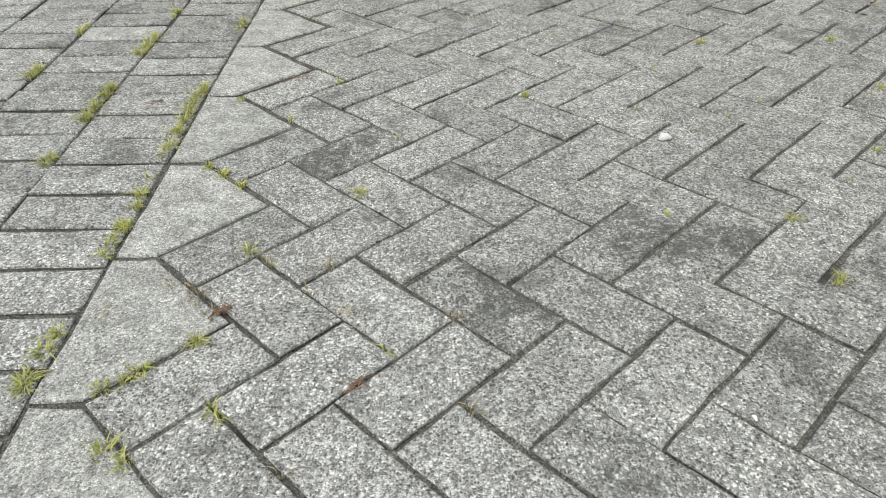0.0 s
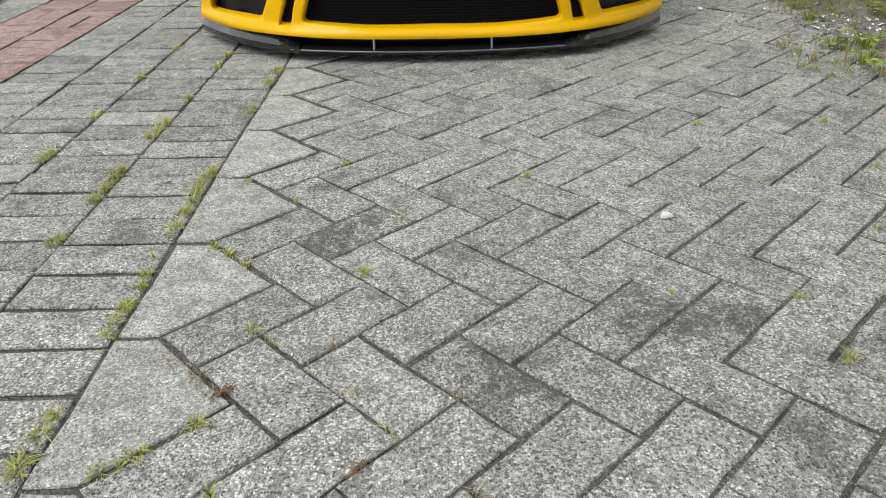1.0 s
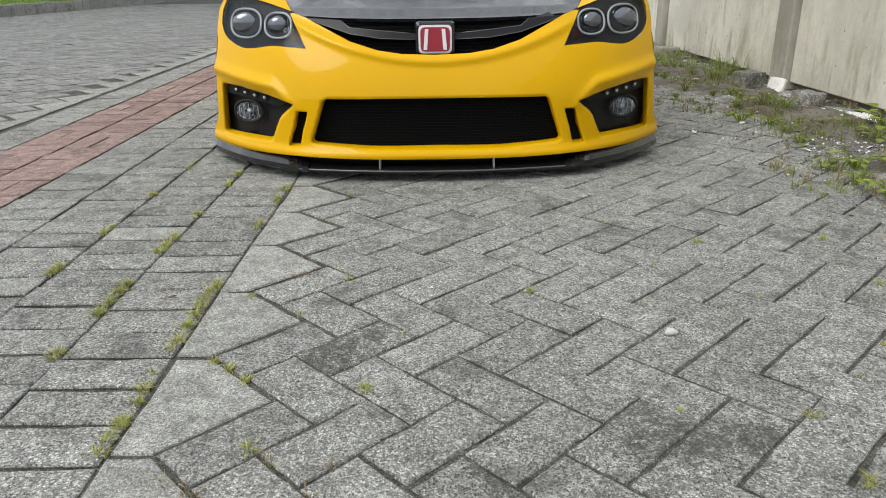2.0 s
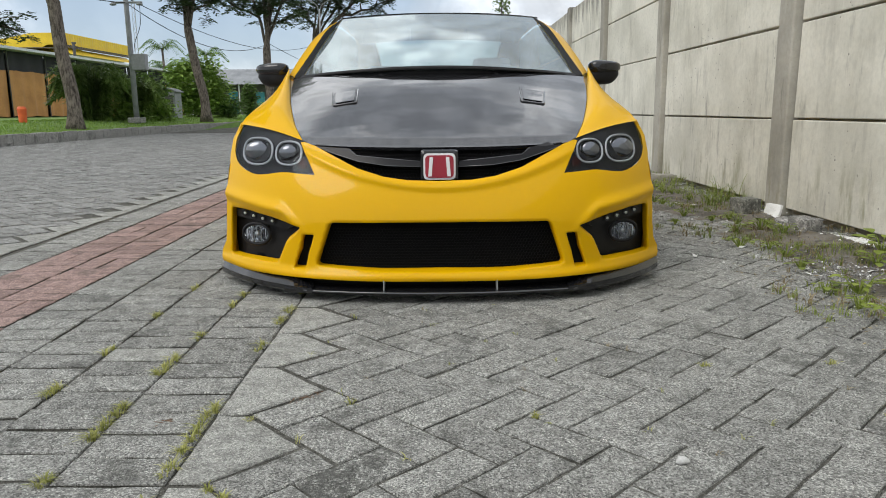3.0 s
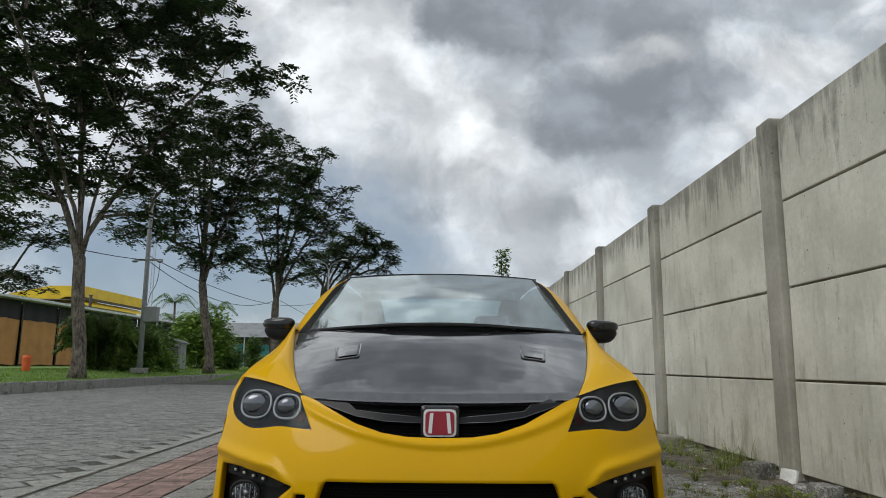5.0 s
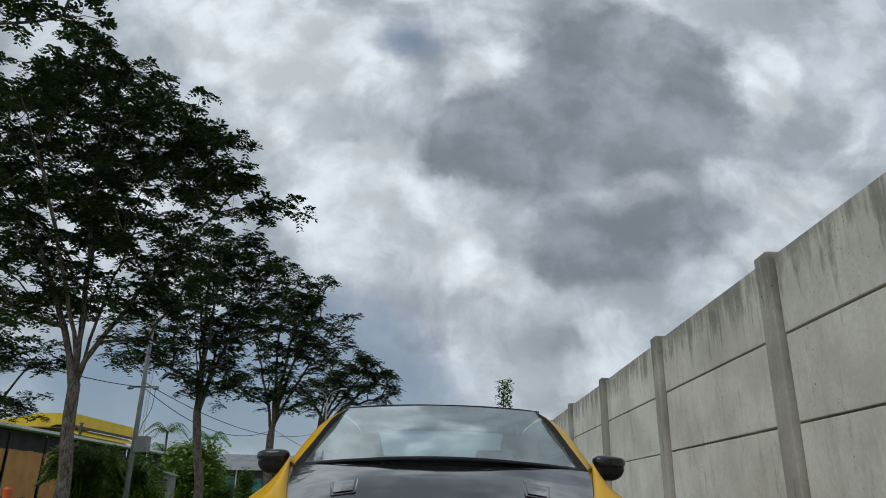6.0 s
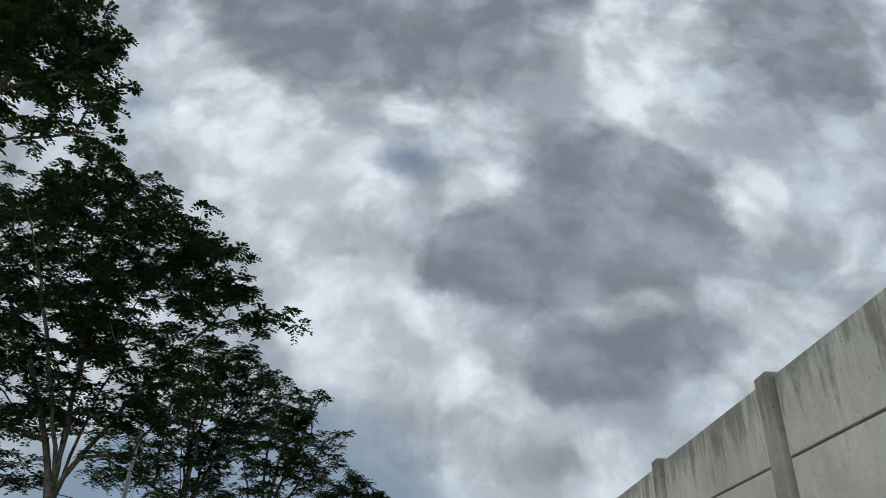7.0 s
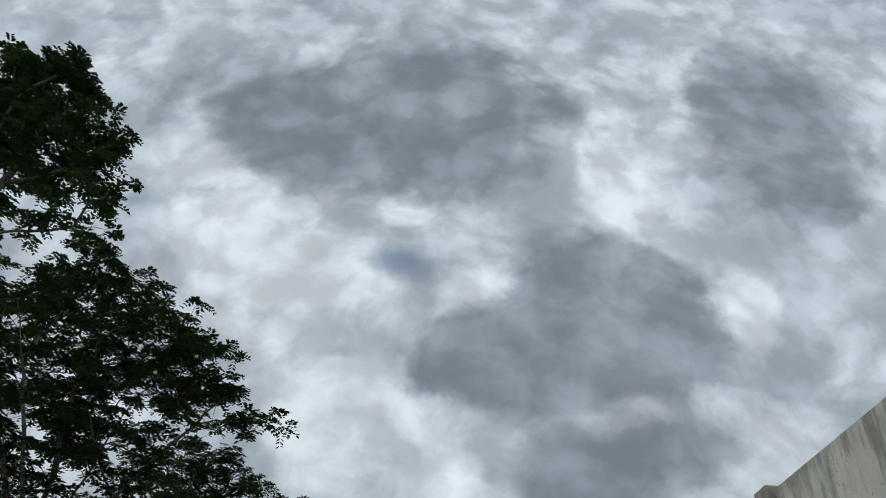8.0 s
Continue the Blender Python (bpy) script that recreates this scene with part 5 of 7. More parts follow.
def lobe_tips(lobes, spacing):
    """Branch ends spread through the rounded masses of a crown, kept apart from one another."""
    out = []
    for centre, radii in lobes:
        centre, tries = Vector(centre), 0
        while tries < 260:
            tries += 1
            d = Vector((random.gauss(0, 1), random.gauss(0, 1), random.gauss(0, 1))).normalized() * random.uniform(0.45, 1.0)
            p = centre + Vector((d.x * radii[0], d.y * radii[1], d.z * radii[2]))
            if all((p - q).length > spacing for q in out):
                out.append(p)
    return out


def tree(place, label, trunk, fork, lobes, seed, spacing=0.98, lone=(), lean=(0, 0), count=9, reach=0.40, leaf=0.17, tufts=5, spread=0.5):
    """A street tree: a leaning trunk, limbs that divide towards the ends of the crown, twigs with tufts of leaves.
    lobes: the rounded masses of the crown, centre and radii from the foot; lone: single branch ends that stick out."""
    random.seed(seed)
    ob = thing("street_tree", label, "tree", place, group="trees along the verge")
    line = smoothline([(0, 0, -0.15), (lean[0] * 0.12 + 0.03, lean[1] * 0.1, fork * 0.25), (lean[0] * 0.5 - 0.05, lean[1] * 0.5, fork * 0.6), (lean[0], lean[1], fork)], 10)
    points, parent = [], []
    for n, p in enumerate(line):
        points.append(p)
        parent.append(n - 1)
    top = line[-1]
    tips = [Vector(t) for t in lone] + lobe_tips(lobes, spacing)
    ends, mains = [], []
    high = sorted(tips, key=lambda t: t.z)[len(tips) // 2:]
    while len(mains) < min(6, len(high)):
        mains.append(max(high, key=lambda t: min([(t - m).length for m in mains] or [-(t - top).length])))
    rest = [t for t in tips if not any(t is m for m in mains)]
    for tip in mains + sorted(rest, key=lambda t: (t - top).length + 0.4 * random.random()):
        best, least = len(line) - 1, 1e9
        for n in range(len(line) - 3, len(points) if tip not in mains else 0):
            gap = tip - points[n]
            cost = gap.length * (1.0 + 0.9 * max(0.0, 0.45 - gap.z / max(0.1, gap.length))) + 0.12 * (points[n] - top).length
            if n < len(line):
                cost += 2.6
            if cost < least:
                best, least = n, cost
        root, gap = points[best], tip - points[best]
        steps = max(2, min(14, round(gap.length / 0.55)))
        bow = Vector((random.uniform(-1, 1), random.uniform(-1, 1), random.uniform(0.1, 0.9))) * gap.length * 0.11
        last = best
        for k in range(1, steps + 1):
            t = k / steps
            if tip in mains:
                swept = Vector((gap.x, gap.y, 0)) * (t ** 1.12 - t) + Vector((0, 0, gap.z)) * (t ** 0.85 - t)
                points.append(root + gap * t + swept + Vector((random.uniform(-1, 1), random.uniform(-1, 1), 0)) * 0.06 * (k < steps))
                parent.append(last)
                last = len(points) - 1
                continue
            kink = Vector((random.uniform(-1, 1), random.uniform(-1, 1), random.uniform(-1, 1))) * 0.05 * (k < steps)
            points.append(root + gap * t + bow * 4 * t * (1 - t) * (0.6 if t > 0.5 else 1.0) + kink)
            parent.append(last)
            last = len(points) - 1
        ends.append(last)
    # a limb is as thick as the twigs that it carries
    load = [0.0] * len(points)
    kids = [[] for _ in points]
    for n in range(len(points) - 1, 0, -1):
        load[n] = load[n] or 1.0
        load[parent[n]] += load[n]
        kids[parent[n]].append(n)
    whole = load[len(line) - 1]

    def thick(n):
        if n < len(line):
            flare = 1.0 + 0.55 * max(0.0, 1 - n / 2.2) ** 2
            return trunk * flare * (1 - 0.12 * n / len(line))
        return max(0.012, 0.86 * trunk * (load[n] / whole) ** 0.46)
    bm = bmesh.new()
    starts = [0]
    while starts:
        n = starts.pop()
        chain = [n] if n == 0 else [parent[n], n]
        while kids[chain[-1]]:
            order = sorted(kids[chain[-1]], key=lambda k: -load[k])
            starts += order[1:]
            chain.append(order[0])
        radii = [thick(k) for k in chain]
        if n:
            radii[0] = min(radii[0], radii[1] * 1.25)
        tube(bm, [points[k] for k in chain], radii, 12 if n == 0 else 6)
    clumps = []
    for n in ends:
        tip = points[n]
        along = (tip - points[parent[n]]).normalized()
        clumps.append((tip, random.uniform(0.9, 1.25)))
        for _ in range(tufts):
            off = Vector((random.gauss(0, 1), random.gauss(0, 1), random.gauss(0, 0.45))) * spread + along * random.uniform(-0.5, 0.3)
            stop = tip + off
            tube(bm, [points[parent[n]].lerp(tip, random.random()), tip.lerp(stop, 0.5) + Vector((0, 0, 0.08)), stop], [0.014, 0.010, 0.005], 4)
            clumps.append((stop, random.uniform(0.7, 1.2)))
    part("trunk", bm, BARK, ob, "rough grey-brown trunk and limbs", True)
    crown = arrayed("crown", *rosettes(clumps, count, reach, leaf), LEAF, ob)
    crown["label"] = "dense dark green crown of drooping leaf tufts"
    return ob


GREEN = "tall street tree with spreading dark green crown on the verge"
tree((-10.85, 21.3, 0.34), GREEN, 0.20, 3.5, [((-2.5, 0.0, 11.4), (3.3, 3.0, 3.2)), ((1.0, 0.0, 11.1), (2.2, 2.2, 2.3)), ((3.2, -0.4, 10.4), (0.9, 0.9, 1.0)), ((-2.4, 0.0, 7.0), (2.0, 2.2, 1.3)), ((1.7, 0.2, 7.0), (1.3, 1.6, 1.7)), ((-0.3, 0.0, 9.0), (2.6, 2.2, 1.1)), ((-1.4, 0.0, 14.6), (2.0, 1.6, 0.9)), ((-0.2, 0.3, 6.4), (0.8, 1.4, 0.5))], 21, lone=[(5.6, -0.2, 9.35), (4.6, -0.1, 9.2), (4.4, -0.2, 10.4), (3.3, -0.4, 11.7), (2.2, -0.3, 13.0), (1.5, 0.5, 5.0)], lean=(-0.25, 0.0))
tree((-11.0, 33.8, 0.42), GREEN, 0.21, 4.0, [((-0.2, 0.0, 10.2), (2.9, 2.8, 3.3)), ((-3.2, 0.0, 7.3), (1.5, 1.6, 0.9)), ((-0.2, 0.0, 6.1), (1.5, 1.7, 1.1)), ((2.2, 0.0, 10.9), (0.9, 1.0, 1.3))], 22, spacing=1.05, lone=[(-4.6, 0.0, 6.4), (1.4, 0.0, 12.7), (-0.6, 0.0, 13.3)], lean=(-0.55, 0.0), leaf=0.19, reach=0.48)
tree((-10.95, 46.8, 0.44), GREEN, 0.27, 4.2, [((0.9, 0.0, 11.0), (3.1, 3.0, 3.9)), ((-1.6, 0.0, 7.4), (1.5, 1.7, 1.3)), ((0.6, 0.0, 6.9), (1.2, 1.4, 1.0))], 23, spacing=1.15, lone=[(2.9, 0.0, 14.6), (4.2, 0.0, 12.2), (4.3, 0.0, 10.6), (1.2, 0.0, 15.0), (-2.9, 0.0, 7.9)], lean=(-0.1, 0.0), leaf=0.23, reach=0.56, count=7)
tree((-11.0, 62.0, 0.44), GREEN, 0.3, 5.2, [((3.2, 0.0, 10.3), (3.5, 3.2, 2.1)), ((-0.3, 0.0, 8.8), (1.4, 1.5, 1.4))], 24, spacing=1.25, lone=[(4.1, 0.0, 12.5), (6.4, 0.0, 11.2), (6.9, 0.0, 9.4)], lean=(0.3, 0.0), leaf=0.28, reach=0.7, count=7)
tree((-13.4, 14.6, 0.36), GREEN, 0.25, 6.0, [((0.6, 0.4, 15.7), (1.9, 1.9, 2.5)), ((-1.3, 0.3, 17.6), (2.1, 2.0, 1.6)), ((-0.8, 0.2, 12.6), (1.4, 1.4, 0.7)), ((2.3, 0.4, 14.5), (0.9, 0.8, 0.9)), ((1.4, 0.3, 17.2), (1.1, 1.0, 0.9))], 25, spacing=1.0, lone=[(4.0, 0.4, 13.2), (3.4, 0.4, 12.0), (3.5, 0.4, 15.2), (2.3, 0.3, 17.1), (1.2, 0.3, 18.4)])
tree((-18.0, 25.0, 0.44), GREEN, 0.2, 2.8, [((2.6, 0.0, 5.2), (1.3, 1.3, 0.7)), ((2.4, 0.0, 3.3), (1.1, 1.0, 0.3)), ((-0.5, 0.0, 6.8), (2.6, 2.4, 1.6))], 26, lone=[(3.9, 0.0, 4.7), (3.5, 0.0, 3.1)])


def shrub(name, place, radii, label, mat, seed, stems=9, clumps=60, per=26, size=0.2, category="shrub"):
    """A bush of stems that spread from the foot, each with clumps of leaves."""
    random.seed(seed)
    ob = thing(name, label, category, place)
    bm, tops = bmesh.new(), []
    for k in range(stems):
        a = 2 * math.pi * k / stems + random.uniform(-0.3, 0.3)
        end = Vector((math.cos(a) * radii[0] * random.uniform(0.3, 0.85), math.sin(a) * radii[1] * random.uniform(0.3, 0.85), radii[2] * random.uniform(1.0, 1.9)))
        tube(bm, [(0, 0, -0.05), end * 0.5 + Vector((0, 0, 0.1)), end], [0.04, 0.025, 0.01], 5)
    part("stem", bm, BARK, ob)["kind"] = "stuff"
    for _ in range(clumps):
        d = Vector((random.gauss(0, 1), random.gauss(0, 1), random.gauss(0, 1))).normalized() * random.uniform(0.55, 1.0)
        tops.append(((d.x * radii[0], d.y * radii[1], radii[2] * (1.02 + d.z)), random.uniform(0.7, 1.2)))
    arrayed("foliage", *leaf_cloud(tops, per, size, size * 1.1, 0.8), mat, ob)
    return ob


def arching_shrub(place, reach, tall, label, seed, stalks=34):
    """A clump of arching stalks with long drooping leaflets on both sides."""
    random.seed(seed)
    ob = thing("bamboo_clump", label, "shrub", place)
    bm, verts, faces = bmesh.new(), [], []
    for k in range(stalks):
        a, out = random.uniform(0, 2 * math.pi), reach * random.uniform(0.35, 1.15)
        high = tall * random.uniform(0.6, 1.05)
        way_out = Vector((math.cos(a), math.sin(a), 0))
        foot = way_out * 0.45 * random.random()
        rib = smoothline([foot, foot + way_out * out * 0.25 + Vector((0, 0, high * 0.75)), foot + way_out * out * 0.65 + Vector((0, 0, high)), foot + way_out * out + Vector((0, 0, high * random.uniform(0.55, 0.85)))], 16)
        tube(bm, rib, [0.02 - 0.001 * n for n in range(16)], 4)
        side = Vector((-math.sin(a), math.cos(a), 0))
        for n, p in enumerate(rib[1:]):
            for s in (-1, 1):
                for _ in range(4):
                    tip = (side * s * random.uniform(0.6, 1.0) + way_out * 0.5 + Vector((0, 0, random.uniform(-0.9, 0.3)))).normalized() * random.uniform(0.25, 0.46)
                    wide = way_out * 0.034
                    base = len(verts)
                    verts += [p - wide * 0.4, p + tip * 0.45 + wide, p + tip, p + tip * 0.45 - wide]
                    faces.append((base, base + 1, base + 2, base + 3))
    part("stem", bm, LEAF_ARCH, ob)["kind"] = "stuff"
    arrayed("foliage", verts, faces, LEAF_ARCH, ob)
    return ob


arching_shrub((-13.75, 28.6, 0.40), 1.2, 2.15, "dense green feathery shrub beside the trees", 31, 120)
arching_shrub((-13.1, 31.0, 0.40), 0.8, 1.7, "smaller green feathery shrub beside the utility pole", 30, 60)
shrub("bush", (-14.05, 34.4, 0.42), (0.85, 1.0, 1.05), "mid green rounded bush on the verge", LEAF_DARK, 32, clumps=95, per=34)
shrub("bush", (-12.9, 33.0, 0.42), (0.55, 0.6, 0.38), "small yellow-green bush on the verge", LEAF_LIGHT, 33, clumps=35)
shrub("light_green_tree", (-14.1, 42.0, 0.42), (1.75, 1.7, 1.7), "light green young tree beside the shed", LEAF_LIGHT, 34, clumps=190, per=36, size=0.26, category="tree")
shrub("bush", (-13.2, 44.5, 0.42), (0.9, 0.9, 0.6), "mid green bush on the verge", LEAF_DARK, 35, clumps=60, per=32)
shrub("cypress", (-12.9, 49.0, 0.42), (0.35, 0.35, 1.0), "narrow green conical shrub near the shed", LEAF_DARK, 36, clumps=50, per=32)
shrub("bush", (-12.2, 52.0, 0.42), (0.9, 0.9, 0.5), "low green bush near the shed", LEAF_LIGHT, 37, clumps=50, per=32)
shrub("bush", (-13.1, 29.7, 0.42), (0.45, 0.45, 0.32), "low yellow-green bush at the shrub's foot", LEAF_LIGHT, 38, clumps=34)


def palm(place, tall, seed):
    random.seed(seed)
    ob = thing("palm", "distant palm with drooping feathery fronds", "palm", place, group="palms behind the shed")
    bm = bmesh.new()
    tube(bm, [(0, 0, 0), (0.2, 0, tall * 0.5), (0.1, 0, tall)], [0.22, 0.16, 0.13], 8)
    part("trunk", bm, BARK, ob, smooth=True)
    verts, faces = [], []
    for k in range(16):
        a, lift_up = 2 * math.pi * k / 16 + random.uniform(-0.2, 0.2), random.uniform(0.1, 1.1)
        ribs = smoothline([(0.1, 0, tall), (0.1 + math.cos(a) * 1.3, math.sin(a) * 1.3, tall + lift_up), (0.1 + math.cos(a) * 2.5, math.sin(a) * 2.5, tall + lift_up - 1.0)], 14)
        for n, p in enumerate(ribs[1:]):
            for s in (-1, 1):
                side = Vector((-math.sin(a) * s, math.cos(a) * s, -0.6)) * 0.75 * (1 - 0.5 * n / 13)
                step = Vector((math.cos(a), math.sin(a), 0)) * 0.13
                base = len(verts)
                verts += [p, p + step, p + side + step * 2]
                faces.append((base, base + 1, base + 2))
    arrayed("fronds", verts, faces, LEAF_DARK, ob)


palm((-33.5, 88, 0.4), 8.0, 41)
palm((-29.5, 92, 0.4), 7.6, 42)
palm((-36.0, 95, 0.4), 6.2, 43)


def canopy_hall():
    """The open hall across the verge: orange sheets below, dark net above, a pale eave along a low roof."""
    hall = thing("canopy_hall", "long hall hung with orange tarpaulin and black netting", "building", (-31.0, 0, 0.42))
    for k in range(9):
        y = 42.0 + 5.0 * k
        bm = bmesh.new()

        def drape(u, v, y0=y):
            return Vector((0.10 * math.sin(u * 21 + y0) * (0.3 + 0.7 * (1 - v)), y0 + 0.06 + u * 4.88, 0.1 + 3.3 * v + 0.04 * math.sin(u * 12)))
        patch_grid(bm, drape, 8, 30)
        part("tarpaulin", bm, TARP_ORANGE, hall, "hanging orange-brown tarpaulin", True)
        bm = bmesh.new()
        patch_grid(bm, lambda u, v, y0=y: Vector((0.04 * math.sin(u * 17), y0 + 0.03 + u * 4.94, 3.4 + 1.35 * v)), 3, 20)
        part("net", bm, TARP_BLACK, hall, "black shade netting", True)
        bm = bmesh.new()
        tube(bm, [(0.12, y, 0), (0.12, y, 4.8)], 0.04, 8)
        part("post", bm, SHED_WALL, hall)
    bm = bmesh.new()
    box(bm, -0.25, 0.9, 41, 89, 4.78, 4.98, 0.02)
    part("eave", bm, SHEET_PALE, hall, "pale sheet-metal eave")
    bm = bmesh.new()
    patch_grid(bm, lambda u, v: Vector((-8.5 * v - 0.2, 41 + 48 * u, 5.0 + 0.9 * v + 0.03 * (int(u * 120) % 2))), 4, 120)
    part("roof", bm, SHEET_GREY, hall)
    bm = bmesh.new()
    box(bm, -9, -8.8, 41, 89, 0, 5.8)
    box(bm, -9, -0.3, 88.8, 89, 0, 4.8)
    part("rear_wall", bm, SHED_WALL, hall)
    bm = bmesh.new()
    tube(bm, [(-2.0, 66, 5.0), (-2.0, 66, 6.5)], 0.13, 10)
    tube(bm, [(-2.0, 66, 6.5), (-2.0, 66, 6.62)], 0.19, 10)
    part("flue", bm, SHED_WALL, hall, "dark flue pipe")


canopy_hall()


def yellow_hall():
    """A big hall with a deep yellow fascia round its eaves, a dark gutter and a lower yellow strip beneath."""
    hall = thing("yellow_hall", "large hall with bright yellow sheet-metal roof behind the canopy", "building", (-46.0, 89.6, 0.3))
    bm = bmesh.new()
    box(bm, -24, -0.6, 0.6, 18.0, 0, 7.9)
    part("wall", bm, SHEET_PALE, hall)
    bm = bmesh.new()
    patch_grid(bm, lambda u, v: Vector((0.05 * (int(u * 60) % 2), 18.4 * u, 8.75 + 1.4 * v)), 2, 60)
    solid(bm, 0.1)
    part("fascia", bm, SHEET_YELLOW, hall, "yellow corrugated fascia")
    bm = bmesh.new()
    patch_grid(bm, lambda u, v: Vector((-24 * v, -0.02, 8.35 + u * 1.8 - 0.2 * max(0.0, 24 * v - 4.0) * (0.15 + 0.85 * u) + 0.4 * (1 - u) * (v < 0.1))), 24, 2)
    solid(bm, 0.1)
    part("gable", bm, SHEET_YELLOW, hall, "yellow gable end")
    bm = bmesh.new()
    patch_grid(bm, lambda u, v: Vector((-24 * v, 18.4 * u, 10.14 - 0.2 * max(0.0, 24 * v - 4.0))), 24, 4)
    part("roof", bm, SHEET_YELLOW, hall)
    bm = bmesh.new()
    box(bm, -5.5, 0.12, -0.35, -0.05, 8.30, 8.42)
    box(bm, 0.06, 0.30, -0.3, 18.4, 8.42, 8.74)
    part("gutter", bm, BARK, hall, "dark brown gutter under the fascia")
    bm = bmesh.new()
    patch_grid(bm, lambda u, v: Vector((-0.5 + 1.5 * v, -0.3 + 18.6 * u, 8.42 - 0.85 * v + 0.03 * (int(u * 60) % 2))), 3, 60)
    part("lean_to_roof", bm, SHEET_YELLOW, hall)


yellow_hall()


def shed():
    """The dark shed with a grey pitched roof and a teal doorway."""
    ob = thing("shed", "dark shed with grey pitched roof and teal door", "building", (-24.0, 78.0, 0.3))
    bm = bmesh.new()
    box(bm, -3, 9.5, 0, 9, 0, 3.4)
    part("wall", bm, SHED_WALL, ob)
    bm = bmesh.new()
    patch_grid(bm, lambda u, v: Vector((-4.0 + 14.5 * u, -1.2 + 6 * v, 3.3 + 1.9 * v + 0.03 * (int(u * 60) % 2))), 3, 60)
    patch_grid(bm, lambda u, v: Vector((-4.0 + 14.5 * u, 10.2 - 5.4 * v, 3.3 + 1.9 * v)), 3, 10)
    part("roof", bm, SHEET_GREY, ob, "grey corrugated roof")
    for x, w, h in ((1.2, 1.0, 2.3), (4.2, 0.9, 2.2), (6.5, 1.4, 1.2)):
        bm = bmesh.new()
        box(bm, x, x + w, -0.08, 0.0, 0.3 if h > 2 else 1.1, 0.3 + h, 0.02)
        part("door" if h > 2 else "window", bm, TEAL, ob, "teal painted panel")
    for x in (-2.5, 2.6, 7.6):
        bm = bmesh.new()
        tube(bm, [(x, -0.9, 0), (x, -0.9, 3.4)], 0.07, 8)
        part("post", bm, SHEET_PALE, ob)


shed()


def booth():
    ob = thing("booth", "small grey utility cabinet with a pitched cap on the verge", "cabinet", (-14.1, 37.5, 0.42))
    bm = bmesh.new()
    box(bm, -0.5, 0.5, -0.45, 0.45, 0, 1.35, 0.02)
    part("body", bm, BOOTH, ob)
    bm = bmesh.new()
    patch_grid(bm, lambda u, v: Vector((-0.62 + 1.24 * u, -0.58 + 1.16 * v, 1.36 + 0.2 * math.sin(math.pi * u))), 4, 10)
    solid(bm, 0.05)
    part("cap", bm, SHEET_GREY, ob)
    bm = bmesh.new()
    box(bm, -0.38, 0.38, -0.47, -0.452, 0.1, 1.2, 0.01)
    part("door", bm, SHED_WALL, ob)


booth()


def waste_bin():
    ob = thing("waste_bin", "orange plastic waste bin with a domed lid on the grass", "bin", (-13.85, 23.8, 0.42))
    bm = bmesh.new()
    tube(bm, [(0, 0, 0), (0, 0, 0.05), (0, 0, 0.42)], [0.115, 0.125, 0.14], 20)
    part("body", bm, BIN_ORANGE, ob, smooth=False)
    bm = bmesh.new()
    tube(bm, [(0, 0, 0.42), (0, 0, 0.45), (0, 0, 0.53)], [0.15, 0.15, 0.10], 20)
    part("lid", bm, BIN_ORANGE, ob)


waste_bin()


def utility_pole():
    """A steel pole with a crossarm, a meter box and two small lamps."""
    ob = thing("utility_pole", "grey steel utility pole with crossarm, box and small lamps", "pole", (-11.8, 27.9, 0.38))
    bm = bmesh.new()
    tube(bm, [(0, 0, -0.1), (0, 0, 3.0), (-0.05, 0, 10.4)], [0.105, 0.095, 0.07], 12)
    part("shaft", bm, POLE, ob, smooth=True)
    bm = bmesh.new()
    box(bm, -0.26, 0.26, -0.26, 0.26, -0.05, 0.16, 0.03)
    part("footing", bm, KERB, ob)
    bm = bmesh.new()
    box(bm, -0.55, 0.60, -0.04, 0.04, 4.40, 4.47, 0.008)
    part("crossarm", bm, POLE, ob)
    for x in (-0.5, 0.5):
        bm = bmesh.new()
        ellipsoid(bm, (x, -0.02, 4.37), (0.13, 0.08, 0.05), 2.2, 8, 14)
        part("lamp", bm, POLE, ob, smooth=True)
    bm = bmesh.new()
    box(bm, 0.06, 0.58, -0.16, 0.16, 1.95, 2.55, 0.02)
    part("meter_box", bm, BOOTH, ob, "pale grey meter box")
    bm = bmesh.new()
    tube(bm, smoothline([(0.5, 0, 4.4), (0.45, 0, 3.6), (0.2, 0, 3.0), (0.12, 0, 2.6)], 10), 0.012, 5)
    part("drop_wire", bm, CABLE, ob)
    bm = bmesh.new()
    box(bm, 0.10, 0.52, -0.14, 0.06, 7.85, 8.20, 0.02)
    box(bm, -0.02, 0.12, -0.03, 0.03, 8.0, 8.06)
    part("floodlight", bm, SHED_WALL, ob, "dark square floodlight")


utility_pole()


def street_lamp(place, tall, arm):
    ob = thing("street_lamp", "thin grey street lamp with two arms between the trees", "street lamp", place)
    bm = bmesh.new()
    tube(bm, [(0, 0, 0), (0, 0, tall * 0.5), (0, 0, tall)], [0.09, 0.075, 0.06], 8)
    part("shaft", bm, POLE, ob, smooth=True)
    for sign in (-1, 1):
        bm = bmesh.new()
        tube(bm, smoothline([(0, 0, tall - 0.15), (0.25 * sign * arm, 0, 0.55 * arm + tall - 0.15), (sign * arm, 0, 0.95 * arm + tall - 0.15)], 10), 0.035, 6)
        branch = part("arm", bm, POLE, ob, smooth=True)
        bm = bmesh.new()
        box(bm, min(sign * arm, sign * (arm + 0.5)), max(sign * arm, sign * (arm + 0.5)), -0.1, 0.1, tall + 0.95 * arm - 0.2, tall + 0.95 * arm - 0.11, 0.02)
        part("head", bm, SHEET_PALE, branch)


street_lamp((-9.05, 56.0, 0.3), 8.0, 1.0)


